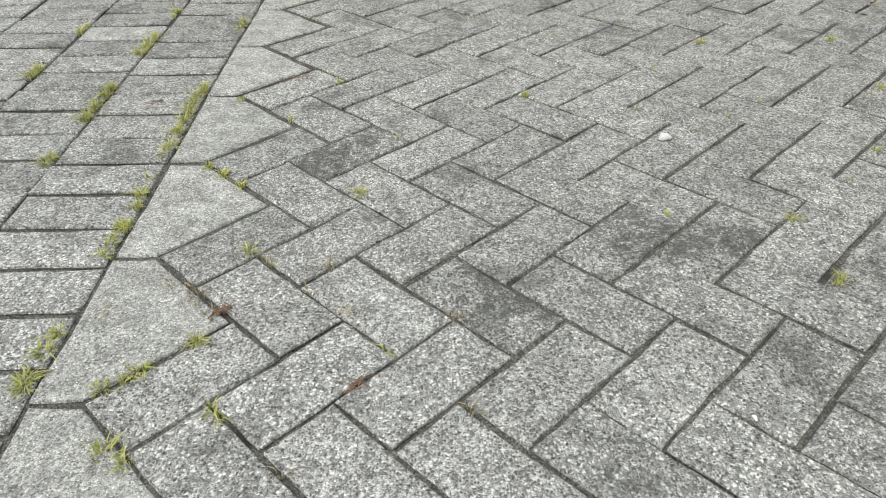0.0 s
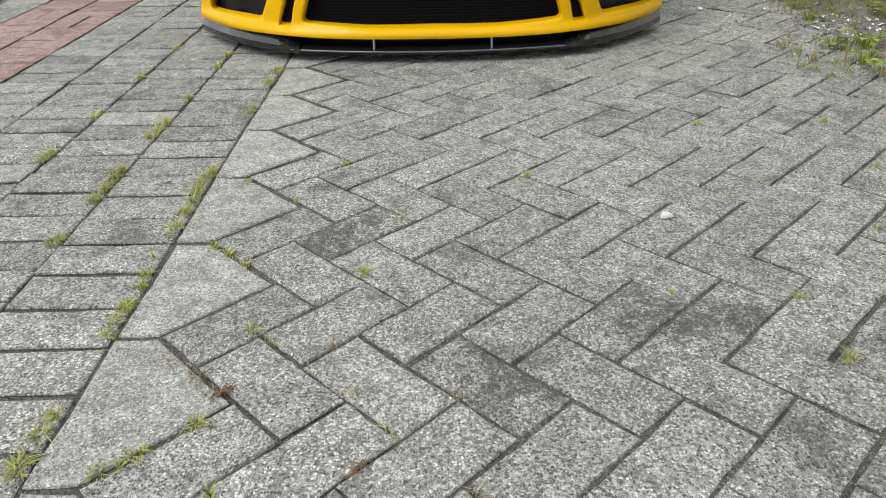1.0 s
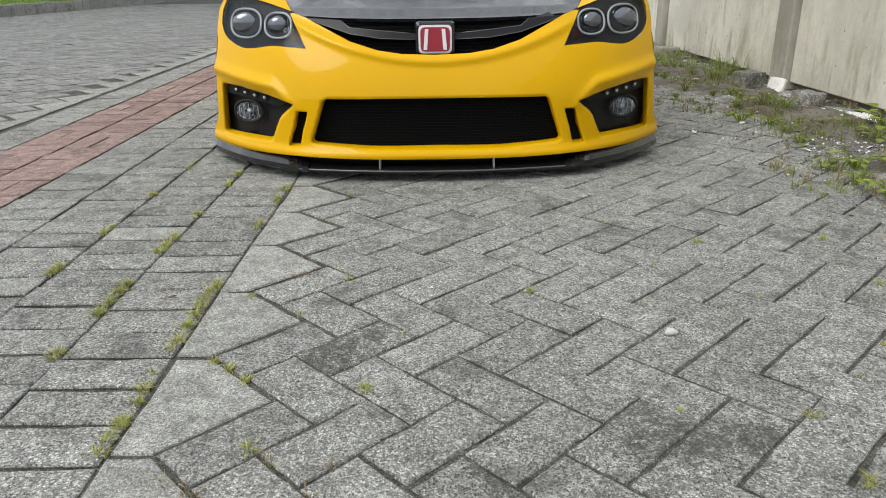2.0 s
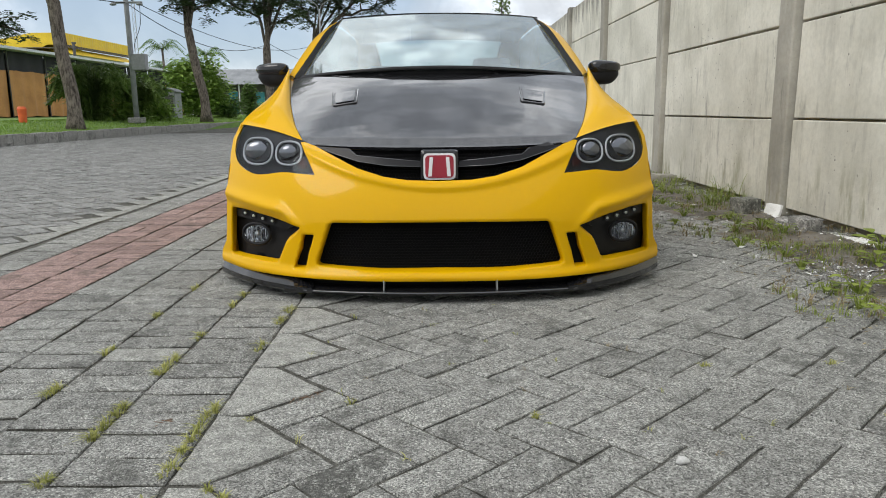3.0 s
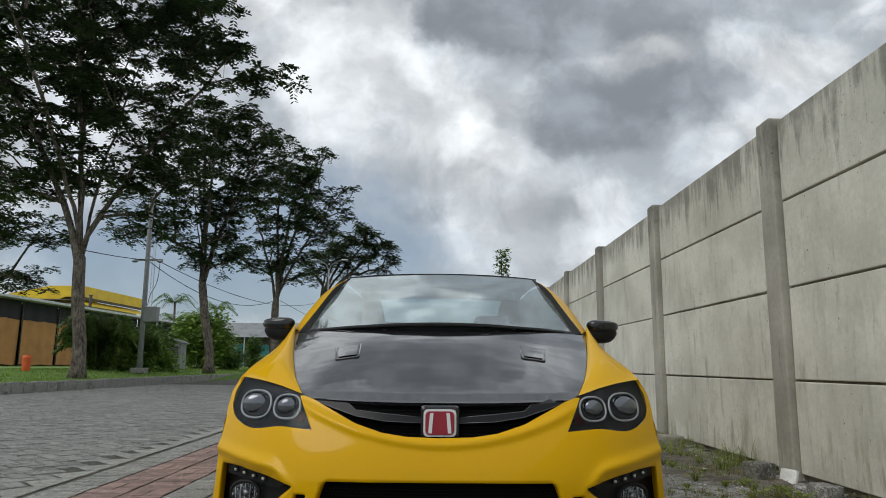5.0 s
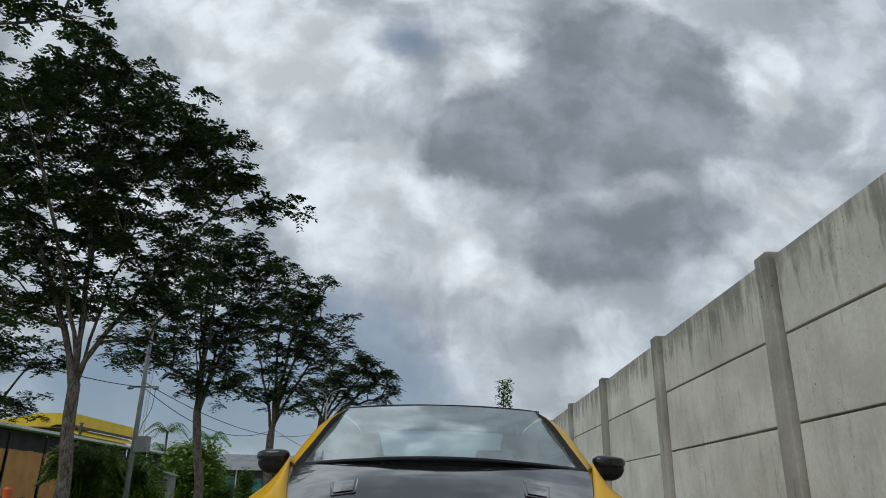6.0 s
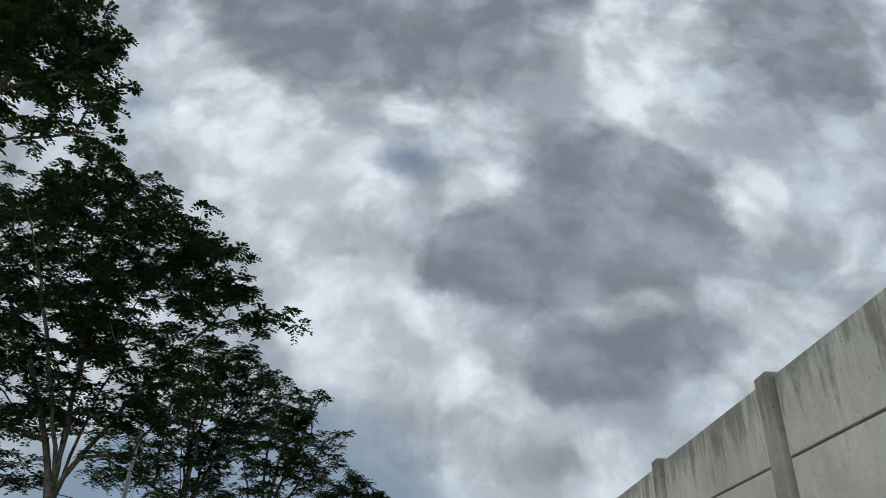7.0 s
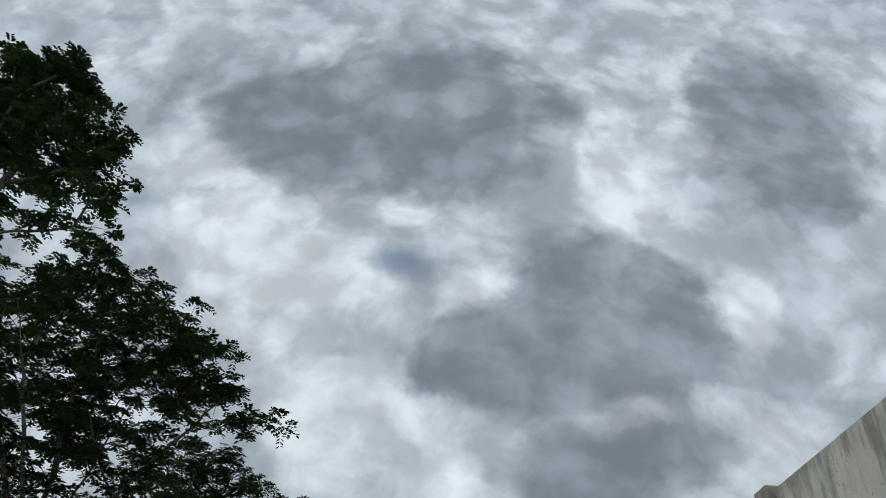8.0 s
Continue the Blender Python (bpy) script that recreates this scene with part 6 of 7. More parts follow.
def mast():
    ob = thing("mast", "thin distant lattice radio mast", "mast", (-62.0, 150.0, 0.3))
    bm = bmesh.new()
    for x, y in ((-0.3, -0.3), (0.3, -0.3), (0, 0.3)):
        tube(bm, [(x, y, 0), (x, y, 26)], 0.05, 5)
    for k in range(26):
        tube(bm, [(-0.3, -0.3, k), (0.3, -0.3, k + 1)], 0.035, 4)
        tube(bm, [(0.3, -0.3, k), (0, 0.3, k + 1)], 0.035, 4)
    part("lattice", bm, STEEL, ob)


mast()


def cable(name, ends, sag, label):
    ob = thing(name, label, "cable", ends[0], group="overhead cables")
    a, b = Vector((0, 0, 0)), Vector(ends[1]) - Vector(ends[0])
    bm = bmesh.new()
    pts = [a.lerp(b, t) - Vector((0, 0, sag * 4 * t * (1 - t))) for t in (k / 20 for k in range(21))]
    tube(bm, pts, 0.016, 5)
    part("wire", bm, CABLE, ob)


cable("overhead_cable", ((-13.5, 12.0, 5.2), (-11.8, 27.9, 4.8)), 0.5, "black overhead cable from the utility pole")
cable("overhead_cable", ((-11.8, 27.9, 4.8), (-11.2, 46.8, 4.9)), 0.9, "black overhead cable slung between trees")
cable("overhead_cable", ((-11.8, 27.9, 5.0), (-10.8, 62.0, 6.2)), 1.0, "thin black overhead cable slung along the verge")
cable("overhead_cable", ((-11.2, 46.8, 5.2), (-6.0, 75.0, 4.0)), 0.8, "black overhead cable beyond the trees")


def far_sapling():
    """The slender tree that looks over the roof of the car."""
    random.seed(51)
    ob = thing("sapling", "slender far tree with sparse mid-green leaves", "tree", (2.55, 29.0, 0.0))
    bm, clumps = bmesh.new(), []
    tube(bm, smoothline([(0, 0, -0.1), (0.05, 0, 2.0), (-0.05, 0, 4.0), (0.0, 0, 5.5)], 12), [0.07 - 0.005 * k for k in range(12)], 6)
    for k in range(14):
        z = 4.45 + 0.95 * k / 13
        a = k * 2.4
        end = Vector((math.cos(a) * 0.2, math.sin(a) * 0.2, z + 0.1))
        tube(bm, [(0, 0, z), end], [0.012, 0.005], 4)
        clumps.append((end, 0.8))
    part("trunk", bm, BARK, ob)
    arrayed("leaves", *leaf_cloud(clumps, 30, 0.13, 0.10, 0.7), LEAF_ARCH, ob)


far_sapling()


def far_woods():
    """A low dark line of trees at the end of the road and behind the wall."""
    random.seed(61)
    spots = []
    for _ in range(520):
        a = random.uniform(-0.62, 0.12)
        far = random.uniform(150, 230)
        spots.append(((math.sin(a) * far, math.cos(a) * far, random.uniform(0.5, 6.5) * random.uniform(0.5, 1)), random.uniform(0.7, 1.3)))
    ob = arrayed("far_woods", *leaf_cloud(spots, 26, 2.0, 1.9, 0.8), LEAF_DARK)
    tagged(ob, "low dark line of distant trees", "woods", kind="stuff")


far_woods()


# ---- weeds in the joints, rubble and scrap along the wall ----
def tuft(verts, faces, x, y, blades, high, spread, wide=0.0011):
    """A clump of thin curved blades that lean outwards."""
    for _ in range(blades):
        a = random.uniform(0, 2 * math.pi)
        r = spread * random.random() ** 0.7
        foot = Vector((x + math.cos(a) * r, y + math.sin(a) * r, -0.012))
        heading = a + random.uniform(-0.9, 0.9)
        out = Vector((math.cos(heading), math.sin(heading), 0))
        side = Vector((-out.y, out.x, 0)) * wide * random.uniform(0.6, 1.4)
        tall, lean = high * random.uniform(0.45, 1.25), random.uniform(0.3, 2.0)
        base = len(verts)
        for t, w in ((0.0, 1.0), (0.4, 0.9), (0.75, 0.6)):
            p = foot + Vector((0, 0, tall * (t - 0.35 * lean * t * t) + 0.012 * (t > 0))) + out * tall * lean * t * t
            verts += [p - side * w, p + side * w]
        verts.append(foot + Vector((0, 0, tall * (1 - 0.38 * lean) + 0.012)) + out * tall * lean)
        faces += [(base, base + 1, base + 3, base + 2), (base + 2, base + 3, base + 5, base + 4), (base + 4, base + 5, base + 6)]


def joint_weeds():
    random.seed(71)
    seam = {-0.553: (0.65, 0.69, 0.73, 0.95, 1.0, 1.03, 1.09, 1.13, 1.28, 1.40, 1.44, 1.49, 1.56, 1.60, 2.05, 2.32, 2.46, 2.75),
            -0.782: (1.27, 1.46, 1.52, 1.57, 1.63, 1.85, 1.89, 1.94, 2.19, 2.55, 2.70, 2.9),
            -1.012: (1.70, 1.73, 2.05, 2.4, 2.8)}
    green, dry = ([], []), ([], [])
    for x, rows in seam.items():
        for y in rows:
            for _ in range(3):
                tuft(*green, x + random.uniform(-0.005, 0.005), y + random.gauss(0, 0.018), random.randint(14, 24), random.uniform(0.008, 0.018) * (1.0 if y < 1.15 else 1.35), 0.010)
    scattered = [tuple(lattice_point(-1.0, b)) for b in (-1.72, -1.45, -1.3, -0.6)] + [(-0.41, 0.54), (-0.38, 0.52), (-0.29, 0.60), (-0.31, 0.94), (-0.45, 1.23), (-0.42, 1.20), (-0.37, 1.16),
                 (-0.14, 1.11), (-0.23, 1.63), (0.22, 1.54), (0.64, 1.01), (0.74, 1.86), (1.10, 1.87), (0.91, 1.25), (1.08, 1.56), (-0.45, 1.54), (0.64, 0.84)]
    for x, y in scattered:
        for _ in range(2):
            tuft(*green, x + random.gauss(0, 0.005), y + random.gauss(0, 0.005), random.randint(10, 18), random.uniform(0.008, 0.017), 0.010)
    for x, y in ((-0.41, 0.87), (-0.39, 0.85), (-0.28, 0.92), (-0.17, 0.91), (-0.20, 0.84), (-0.14, 0.78), (-0.19, 0.51), (0.03, 0.77), (-0.34, 0.79), (-0.37, 0.83)):
        tuft(*dry, x, y, random.randint(7, 13), random.uniform(0.009, 0.018), 0.014)
    # low wisps that follow the joints here and there
    for _ in range(60):
        a, b = random.randint(-12, 6), random.randint(-1, 14)
        p = lattice_point(a + random.random(), b)
        if -0.5 < p.x < 1.9 and 0.4 < p.y < 3.2:
            tuft(*(green if random.random() < 0.55 else dry), p.x, p.y, random.randint(3, 6), 0.013, 0.009, 0.0012)
    for name, mesh, mat, label in (("joint_weeds", green, WEED, "small yellow-green grass tufts growing in paving joints"), ("dry_weeds", dry, DRY, "dry straw-brown grass wisps in paving joints")):
        tagged(arrayed(name, *mesh, mat), label, "weeds", kind="stuff")


def lattice_point(a, b):
    return Vector((-0.2183, 0.6962)) + a * Vector((0.0814, -0.0804)) + b * Vector((0.0832, 0.0775))


joint_weeds()


def needle_litter():
    """Rust-brown needles swept into a joint."""
    random.seed(72)
    bm = bmesh.new()
    for cx, cy, count, reach in ((-0.325, 0.795, 30, 0.009), (-0.34, 1.66, 18, 0.022), (-0.10, 0.65, 16, 0.012), (-0.65, 1.53, 10, 0.014)):
        for _ in range(count):
            along = random.gauss(0, reach)
            p = Vector((cx + along * 0.72 + random.gauss(0, 0.004), cy + along * 0.69 + random.gauss(0, 0.004), random.uniform(-0.006, 0.006)))
            a = random.uniform(0, math.pi)
            d = Vector((math.cos(a), math.sin(a), random.uniform(-0.3, 0.3))) * random.uniform(0.006, 0.014)
            tube(bm, [p - d, p + d], 0.0009, 3)
    tagged(part("needle_litter", bm, RUST), "rust-brown dry needles caught in paving joints", "litter", kind="stuff")


needle_litter()


def pebble(name, place, radii, label, mat, seed, category="stone", turn_z=0.0):
    random.seed(seed)
    bm = bmesh.new()
    bmesh.ops.create_icosphere(bm, subdivisions=3, radius=1.0)
    shift = Vector((seed * 3.7, seed * 1.3, 0))
    for v in bm.verts:
        v.co *= 1 + 0.35 * noise.noise(v.co * 1.4 + shift)
        v.co = Vector((v.co.x * radii[0], v.co.y * radii[1], v.co.z * radii[2]))
    ob = part(name, bm, mat, None, smooth=False)
    ob.matrix_basis = pose(*place, 0, 0, turn_z)
    return tagged(ob, label, category)


pebble("pebble", (0.49, 1.315, 0.006), (0.013, 0.010, 0.008), "small pale grey pebble lying on a paver", PALE_STONE, 3)
pebble("pebble", (0.30, 0.92, 0.003), (0.005, 0.004, 0.003), "tiny dark grit stone on the paving", PEBBLE, 4)


def chunk(name, place, size, label, mat, seed, turn_z=0.0, tilt=(0, 0), category="rubble", rough=0.035):
    """A broken block: a box with chipped corners and rough faces."""
    random.seed(seed)
    bm = bmesh.new()
    box(bm, -size[0] / 2, size[0] / 2, -size[1] / 2, size[1] / 2, 0, size[2])
    bmesh.ops.subdivide_edges(bm, edges=bm.edges[:], cuts=5, use_grid_fill=True)
    shift = Vector((seed * 2.1, seed * 5.3, seed))
    most = max(size)
    for v in bm.verts:
        corner = sum(abs(c) / (s / 2) > 0.95 for c, s in ((v.co.x, size[0]), (v.co.y, size[1]), (v.co.z - size[2] / 2, size[2])))
        v.co += noise.noise_vector(v.co * 6 / most + shift) * most * (rough + 0.6 * rough * corner)
        if corner >= 2:
            v.co += (Vector((0, 0, size[2] / 2)) - v.co) * 0.05
    ob = part(name, bm, mat)
    ob.matrix_basis = pose(*place, tilt[0], tilt[1], turn_z)
    return tagged(ob, label, category)


chunk("concrete_block", (2.05, 4.66, -0.01), (0.15, 0.14, 0.13), "grey mossy concrete cube beside the wall", MOSSY, 5, 12, rough=0.010)
chunk("concrete_block", (2.16, 6.75, -0.01), (0.18, 0.22, 0.10), "grey concrete block near the wall foot", POST, 6, 5, rough=0.012)
chunk("concrete_block", (2.10, 3.98, -0.01), (0.13, 0.14, 0.10), "broken pale concrete block beside the post", RUBBLE, 7, 20, (3, 2), rough=0.014)
chunk("rubble_lump", (2.05, 4.12, -0.02), (0.11, 0.10, 0.08), "small broken concrete lump beside the post", RUBBLE, 8, 70, (5, -8))
chunk("foam_scrap", (2.15, 4.50, 0.0), (0.022, 0.12, 0.10), "torn white foam board leaning by the post", WHITE, 9, 25, (0, 20), "scrap", 0.014)
chunk("slab_shard", (2.20, 3.72, 0.0), (0.10, 0.16, 0.022), "flat pale slab shard on the soil", WHITE, 10, 50, (4, 8))
chunk("slab_shard", (2.20, 3.53, 0.0), (0.11, 0.15, 0.025), "flat pale slab shard on the soil", WHITE, 11, 30, (6, -6))
chunk("rubble_lump", (2.14, 2.95, -0.02), (0.14, 0.12, 0.09), "broken concrete lump under the weeds", RUBBLE, 12, 10)
chunk("rubble_lump", (2.20, 3.35, -0.02), (0.12, 0.10, 0.07), "small broken concrete lump by the wall", RUBBLE, 13, 40)


def soil_strip():
    """Washed-up soil that buries the paving towards the wall."""
    random.seed(73)
    bm = bmesh.new()

    def high(u, v):
        x, y = 1.15 + 1.25 * v, 0.5 + 15.0 * u
        z = -0.022 + 0.062 * max(0.0, (x - 1.32)) + 0.022 * noise.noise((x * 2.2, y * 2.2, 0)) + 0.012 * noise.noise((x * 9, y * 9, 3)) + 0.006 * noise.noise((x * 28, y * 28, 5))
        z -= 0.075 * max(0.0, min(1.0, (x - 2.12) / 0.18)) + 0.09 * max(0.0, 1.3 - y)
        return Vector((x, y, max(-0.03, z)))
    patch_grid(bm, high, 50, 480)
    tagged(part("soil", bm, SOIL, None, smooth=True), "damp grey-brown soil washed over the paving edge", "soil", kind="structure")


soil_strip()


def soil_high(x, y):
    return max(-0.02, -0.022 + 0.062 * max(0.0, (x - 1.32)) + 0.022 * noise.noise((x * 2.2, y * 2.2, 0)) + 0.012 * noise.noise((x * 9, y * 9, 3)))


def wall_side_weeds():
    random.seed(74)
    thin, dry = ([], []), ([], [])
    clumps = [(1.85, 3.96), (1.80, 3.46), (1.77, 3.18), (2.01, 3.28), (1.74, 3.89), (1.49, 3.98), (1.76, 5.11), (1.93, 4.73), (1.6, 2.55), (1.45, 2.5), (1.9, 2.7), (2.05, 2.3), (1.7, 2.2)]
    for cx, cy in clumps:
        for _ in range(21):
            x, y = cx + random.gauss(0, 0.10), cy + random.gauss(0, 0.14)
            store = thin if random.random() < 0.66 else dry
            start = len(store[0])
            tuft(*store, x, y, random.randint(6, 14), random.uniform(0.018, 0.055), 0.03, 0.0016)
            for v in store[0][start:]:
                v.z += max(0.0, soil_high(x, y)) + 0.006
    for _ in range(4200):
        x, y = random.uniform(1.3, 2.3), 1.6 + 9 * random.random() ** 1.2
        thick = 0.05 + 1.0 * noise.noise((x * 2.6, y * 1.9, 4.0))
        if random.random() > thick * ((x - 1.25) / 0.85) ** 1.3:
            continue
        store = thin if random.random() < 0.58 else dry
        start = len(store[0])
        tuft(*store, x, y, random.randint(4, 10), random.uniform(0.012, 0.04), 0.03, 0.0015)
        for v in store[0][start:]:
            v.z += max(0.0, soil_high(x, y)) + 0.006
    # long bent grass between the block and the next post
    for _ in range(95):
        x, y = random.uniform(1.85, 2.27), random.uniform(4.75, 6.9)
        start = len(thin[0])
        tuft(*thin, x, y, random.randint(4, 8), random.uniform(0.05, 0.13), 0.04, 0.0022)
        for v in thin[0][start:]:
            v.z += max(0.0, soil_high(x, y)) + 0.004
    # the tall stalks against the panels
    for x, y in ((2.26, 5.7), (2.26, 5.45), (2.25, 5.25), (2.24, 5.6), (2.1, 5.2)):
        start = len(thin[0])
        tuft(*thin, x, y, 9, random.uniform(0.18, 0.30), 0.03, 0.003)
    tagged(arrayed("wall_weeds", *thin, WALL_GRASS), "straggling green grass along the wall foot", "weeds", kind="stuff")
    tagged(arrayed("dry_wall_weeds", *dry, DRY), "dry brown grass along the wall foot", "weeds", kind="stuff")


wall_side_weeds()


def leafy_weed(place, reach, leaves, leaf, seed, label):
    """A low broad-leaved weed: stalks from one root, each ending in rounded leaves."""
    random.seed(seed)
    ob = thing("broadleaf_weed", label, "weed", place, group="broad-leaved weeds by the wall")
    bm = bmesh.new()
    verts, faces = [], []
    for k in range(leaves):
        a = 2.4 * k + random.uniform(-0.3, 0.3)
        r = reach * random.uniform(0.3, 1.0)
        tip = Vector((math.cos(a) * r, math.sin(a) * r, reach * random.uniform(0.25, 0.8)))
        tube(bm, [(0, 0, -0.01), tip * 0.6 + Vector((0, 0, 0.02)), tip], [0.003, 0.002, 0.0015], 4)
        out = Vector((math.cos(a), math.sin(a), random.uniform(-0.4, 0.2))).normalized()
        side = out.cross(Vector((0, 0, 1))).normalized()
        up = side.cross(out)
        size = leaf * random.uniform(0.6, 1.2)
        base = len(verts)
        verts.append(tip)
        for n in range(9):
            t = n / 8
            w = math.sin(math.pi * min(1, t * 0.92 + 0.08)) * 0.42
            verts += [tip + out * size * t + side * size * w + up * size * 0.10 * math.sin(math.pi * t), tip + out * size * t - side * size * w + up * size * 0.10 * math.sin(math.pi * t), tip + out * size * t - up * size * 0.03]
        for n in range(8):
            i = base + 1 + 3 * n
            faces += [(i, i + 3, i + 5, i + 2), (i + 2, i + 5, i + 4, i + 1)]
    part("stem", bm, WEED_LEAF, ob)["kind"] = "stuff"
    arrayed("foliage", verts, faces, WEED_LEAF, ob, True)


for n, (x, y, reach, count, leaf) in enumerate([(2.08, 3.22, 0.15, 16, 0.075), (1.95, 3.05, 0.10, 10, 0.06), (1.62, 2.62, 0.13, 18, 0.05), (1.62, 3.06, 0.07, 10, 0.045), (1.86, 4.0, 0.12, 16, 0.05),
                                               (1.84, 2.55, 0.14, 18, 0.055), (2.12, 2.75, 0.16, 16, 0.07), (1.72, 4.0, 0.08, 10, 0.04), (1.95, 2.30, 0.15, 18, 0.06), (1.5, 2.42, 0.07, 9, 0.035)]):
    leafy_weed((x, y, max(0.0, soil_high(x, y))), reach * 0.75, count, leaf * 0.75, 80 + n, "bright green broad-leaved weed rooted in the soil")


random.seed(76)
for n in range(34):
    x, y = 1.45 + 0.75 * random.random() ** 0.8, 1.9 + 4.6 * random.random() ** 1.3
    leafy_weed((x, y, max(0.0, soil_high(x, y))), random.uniform(0.03, 0.09), random.randint(8, 18), random.uniform(0.012, 0.032), 120 + n, "small yellow-green weed rooted in the soil")
    random.seed(760 + n)


def dead_leaves():
    """Brown leaf scraps and bits of bark over the soil."""
    random.seed(77)
    verts, faces = [], []
    for _ in range(2600):
        x, y = 1.25 + 1.0 * random.random() ** 0.7, 1.6 + 7 * random.random() ** 1.3
        a, size = random.uniform(0, 2 * math.pi), random.uniform(0.004, 0.016)
        along, side = Vector((math.cos(a), math.sin(a), random.uniform(-0.2, 0.3))) * size, Vector((-math.sin(a), math.cos(a), random.uniform(-0.3, 0.3))) * size * random.uniform(0.2, 0.5)
        p = Vector((x, y, max(0.0, soil_high(x, y)) + 0.004))
        base = len(verts)
        verts += [p - along, p + side, p + along, p - side]
        faces.append((base, base + 1, base + 2, base + 3))
    tagged(arrayed("leaf_litter", verts, faces, DRY), "dry brown leaf scraps strewn over the soil", "litter", kind="stuff")


dead_leaves()


def gravel():
    """Grit and small pale scraps strewn over the soil."""
    random.seed(75)
    verts, faces, pale_verts, pale_faces = [], [], [], []
    corners = [(-1, 0, 0), (1, 0, 0), (0, -1, 0), (0, 1, 0), (0, 0, 1), (0, 0, -1)]
    sides = [(0, 2, 4), (2, 1, 4), (1, 3, 4), (3, 0, 4), (2, 0, 5), (1, 2, 5), (3, 1, 5), (0, 3, 5)]
    for n in range(2600):
        x, y = 1.2 + 1.1 * random.random() ** 0.7, 1.4 + 9 * random.random() ** 1.4
        if n % 4 == 0:
            x, y = random.gauss(1.78, 0.10), random.gauss(2.95, 0.16)
        size = random.uniform(0.0025, 0.009)
        store = (verts, faces) if random.random() < 0.9 else (pale_verts, pale_faces)
        base = len(store[0])
        for c in corners:
            store[0].append((x + c[0] * size * random.uniform(0.6, 1.4), y + c[1] * size * random.uniform(0.6, 1.4), max(0.0, soil_high(x, y)) + 0.003 + c[2] * size * 0.7))
        store[1].extend(tuple(base + i for i in f) for f in sides)
    for n in range(420):
        x, y = random.uniform(-0.5, 1.5), 0.35 + 2.4 * random.random()
        size = random.uniform(0.0012, 0.003)
        base = len(verts)
        for c in corners:
            verts.append((x + c[0] * size * random.uniform(0.6, 1.4), y + c[1] * size * random.uniform(0.6, 1.4), 0.001 + c[2] * size * 0.7))
        faces.extend(tuple(base + i for i in f) for f in sides)
    tagged(arrayed("grit", verts, faces, PEBBLE), "grey grit strewn over soil and paving", "grit", kind="stuff")
    tagged(arrayed("pale_grit", pale_verts, pale_faces, WHITE), "pale broken scraps strewn over the soil", "grit", kind="stuff")


gravel()


def scrap(place, long, wide, turn_z, seed):
    """A curled pale paper scrap."""
    random.seed(seed)
    bm = bmesh.new()
    patch_grid(bm, lambda u, v: Vector(((u - 0.5) * long, (v - 0.5) * wide * (0.7 + 0.3 * math.sin(5 * u)), 0.004 + 0.3 * wide * math.sin(math.pi * u) * (0.4 + 0.6 * v))), 4, 8)
    solid(bm, 0.001)
    ob = part("paper_scrap", bm, WHITE)
    ob.matrix_basis = pose(*place, 0, 0, turn_z)
    tagged(ob, "small curled white scrap lying on the ground", "scrap", group="white scraps")


for n, (x, y) in enumerate([(1.86, 5.10), (1.56, 3.54), (1.24, 3.34), (1.58, 2.94), (1.64, 2.89), (1.86, 2.93), (1.71, 3.13), (0.40, 0.57)]):
    size = 0.010 if y < 1 else 0.05
    scrap((x, y, max(0.0, soil_high(x, y)) + 0.002), size, size * 0.45, 40 * n, 90 + n)


# ---- paving ----
CORNER, STEP_A, STEP_B = Vector((-0.2183, 0.6962)), Vector((0.0814, -0.0804)), Vector((0.0832, 0.0775))
EDGE_X, COURSE = -0.537, 0.1135
JOIN = 0.0024


def lattice(a, b):
    return CORNER + a * STEP_A + b * STEP_B


def stone_mesh(name, outline, mat, depth=0.05, worn=0.0036, chamfer=0.0024, step=0.05):
    """A paver from its outline: uneven worn edges, a small chamfer, sides down into the joint."""
    ring = []
    for n, p in enumerate(outline):
        q = outline[(n + 1) % len(outline)]
        p, q = Vector(p), Vector(q)
        count = max(1, round((q - p).length / step))
        for k in range(count):
            ring.append(p.lerp(q, k / count))
    middle = sum(ring, Vector((0, 0))) / len(ring)
    count, verts = len(ring), []
    ragged = [1.0 - random.uniform(0, worn) / max(0.02, (p - middle).length) for p in ring]
    rows = ((0.0, -depth), (0.0, -0.0030), (1.0, 0.0)) if step > 0.04 else ((0.0, -depth), (0.0, -0.0045), (0.6, -0.0014), (1.9, 0.0))
    for inset, z in rows:
        for p, r in zip(ring, ragged):
            off = (p - middle) * r
            if inset:
                off *= 1 - inset * chamfer * random.uniform(0.7, 1.5) / off.length
            verts.append((*(middle + off), z + (random.uniform(-0.0007, 0.0007) if z > -0.003 else 0)))
    verts.append((*middle, 0.0008))
    faces = []
    for row in range(len(rows) - 1):
        faces += [(row * count + k, row * count + (k + 1) % count, (row + 1) * count + (k + 1) % count, (row + 1) * count + k) for k in range(count)]
    last = (len(rows) - 1) * count
    faces += [(last + k, last + (k + 1) % count, last + count) for k in range(count)]
    mesh = bpy.data.meshes.new(name)
    mesh.from_pydata(verts, [], faces)
    mesh.materials.append(mat)
    mesh.materials.append(JOINT)
    # sides take the dark joint colour: clinging dirt plus the joint's painted shade
    for face in mesh.polygons[:count]:
        face.material_index = 1
    return mesh


def rectangle(long, wide):
    return [(-long / 2, -wide / 2), (long / 2, -wide / 2), (long / 2, wide / 2), (-long / 2, wide / 2)]


def slanted(along, across):
    """A herringbone brick whose sides follow the two directions of the laying grid."""
    u, w = along * (1 - JOIN * 0.8 / along.length), across * (0.5 - JOIN * 0.8 / across.length)
    return [tuple(-u - w), tuple(u - w), tuple(u + w), tuple(w - u)]


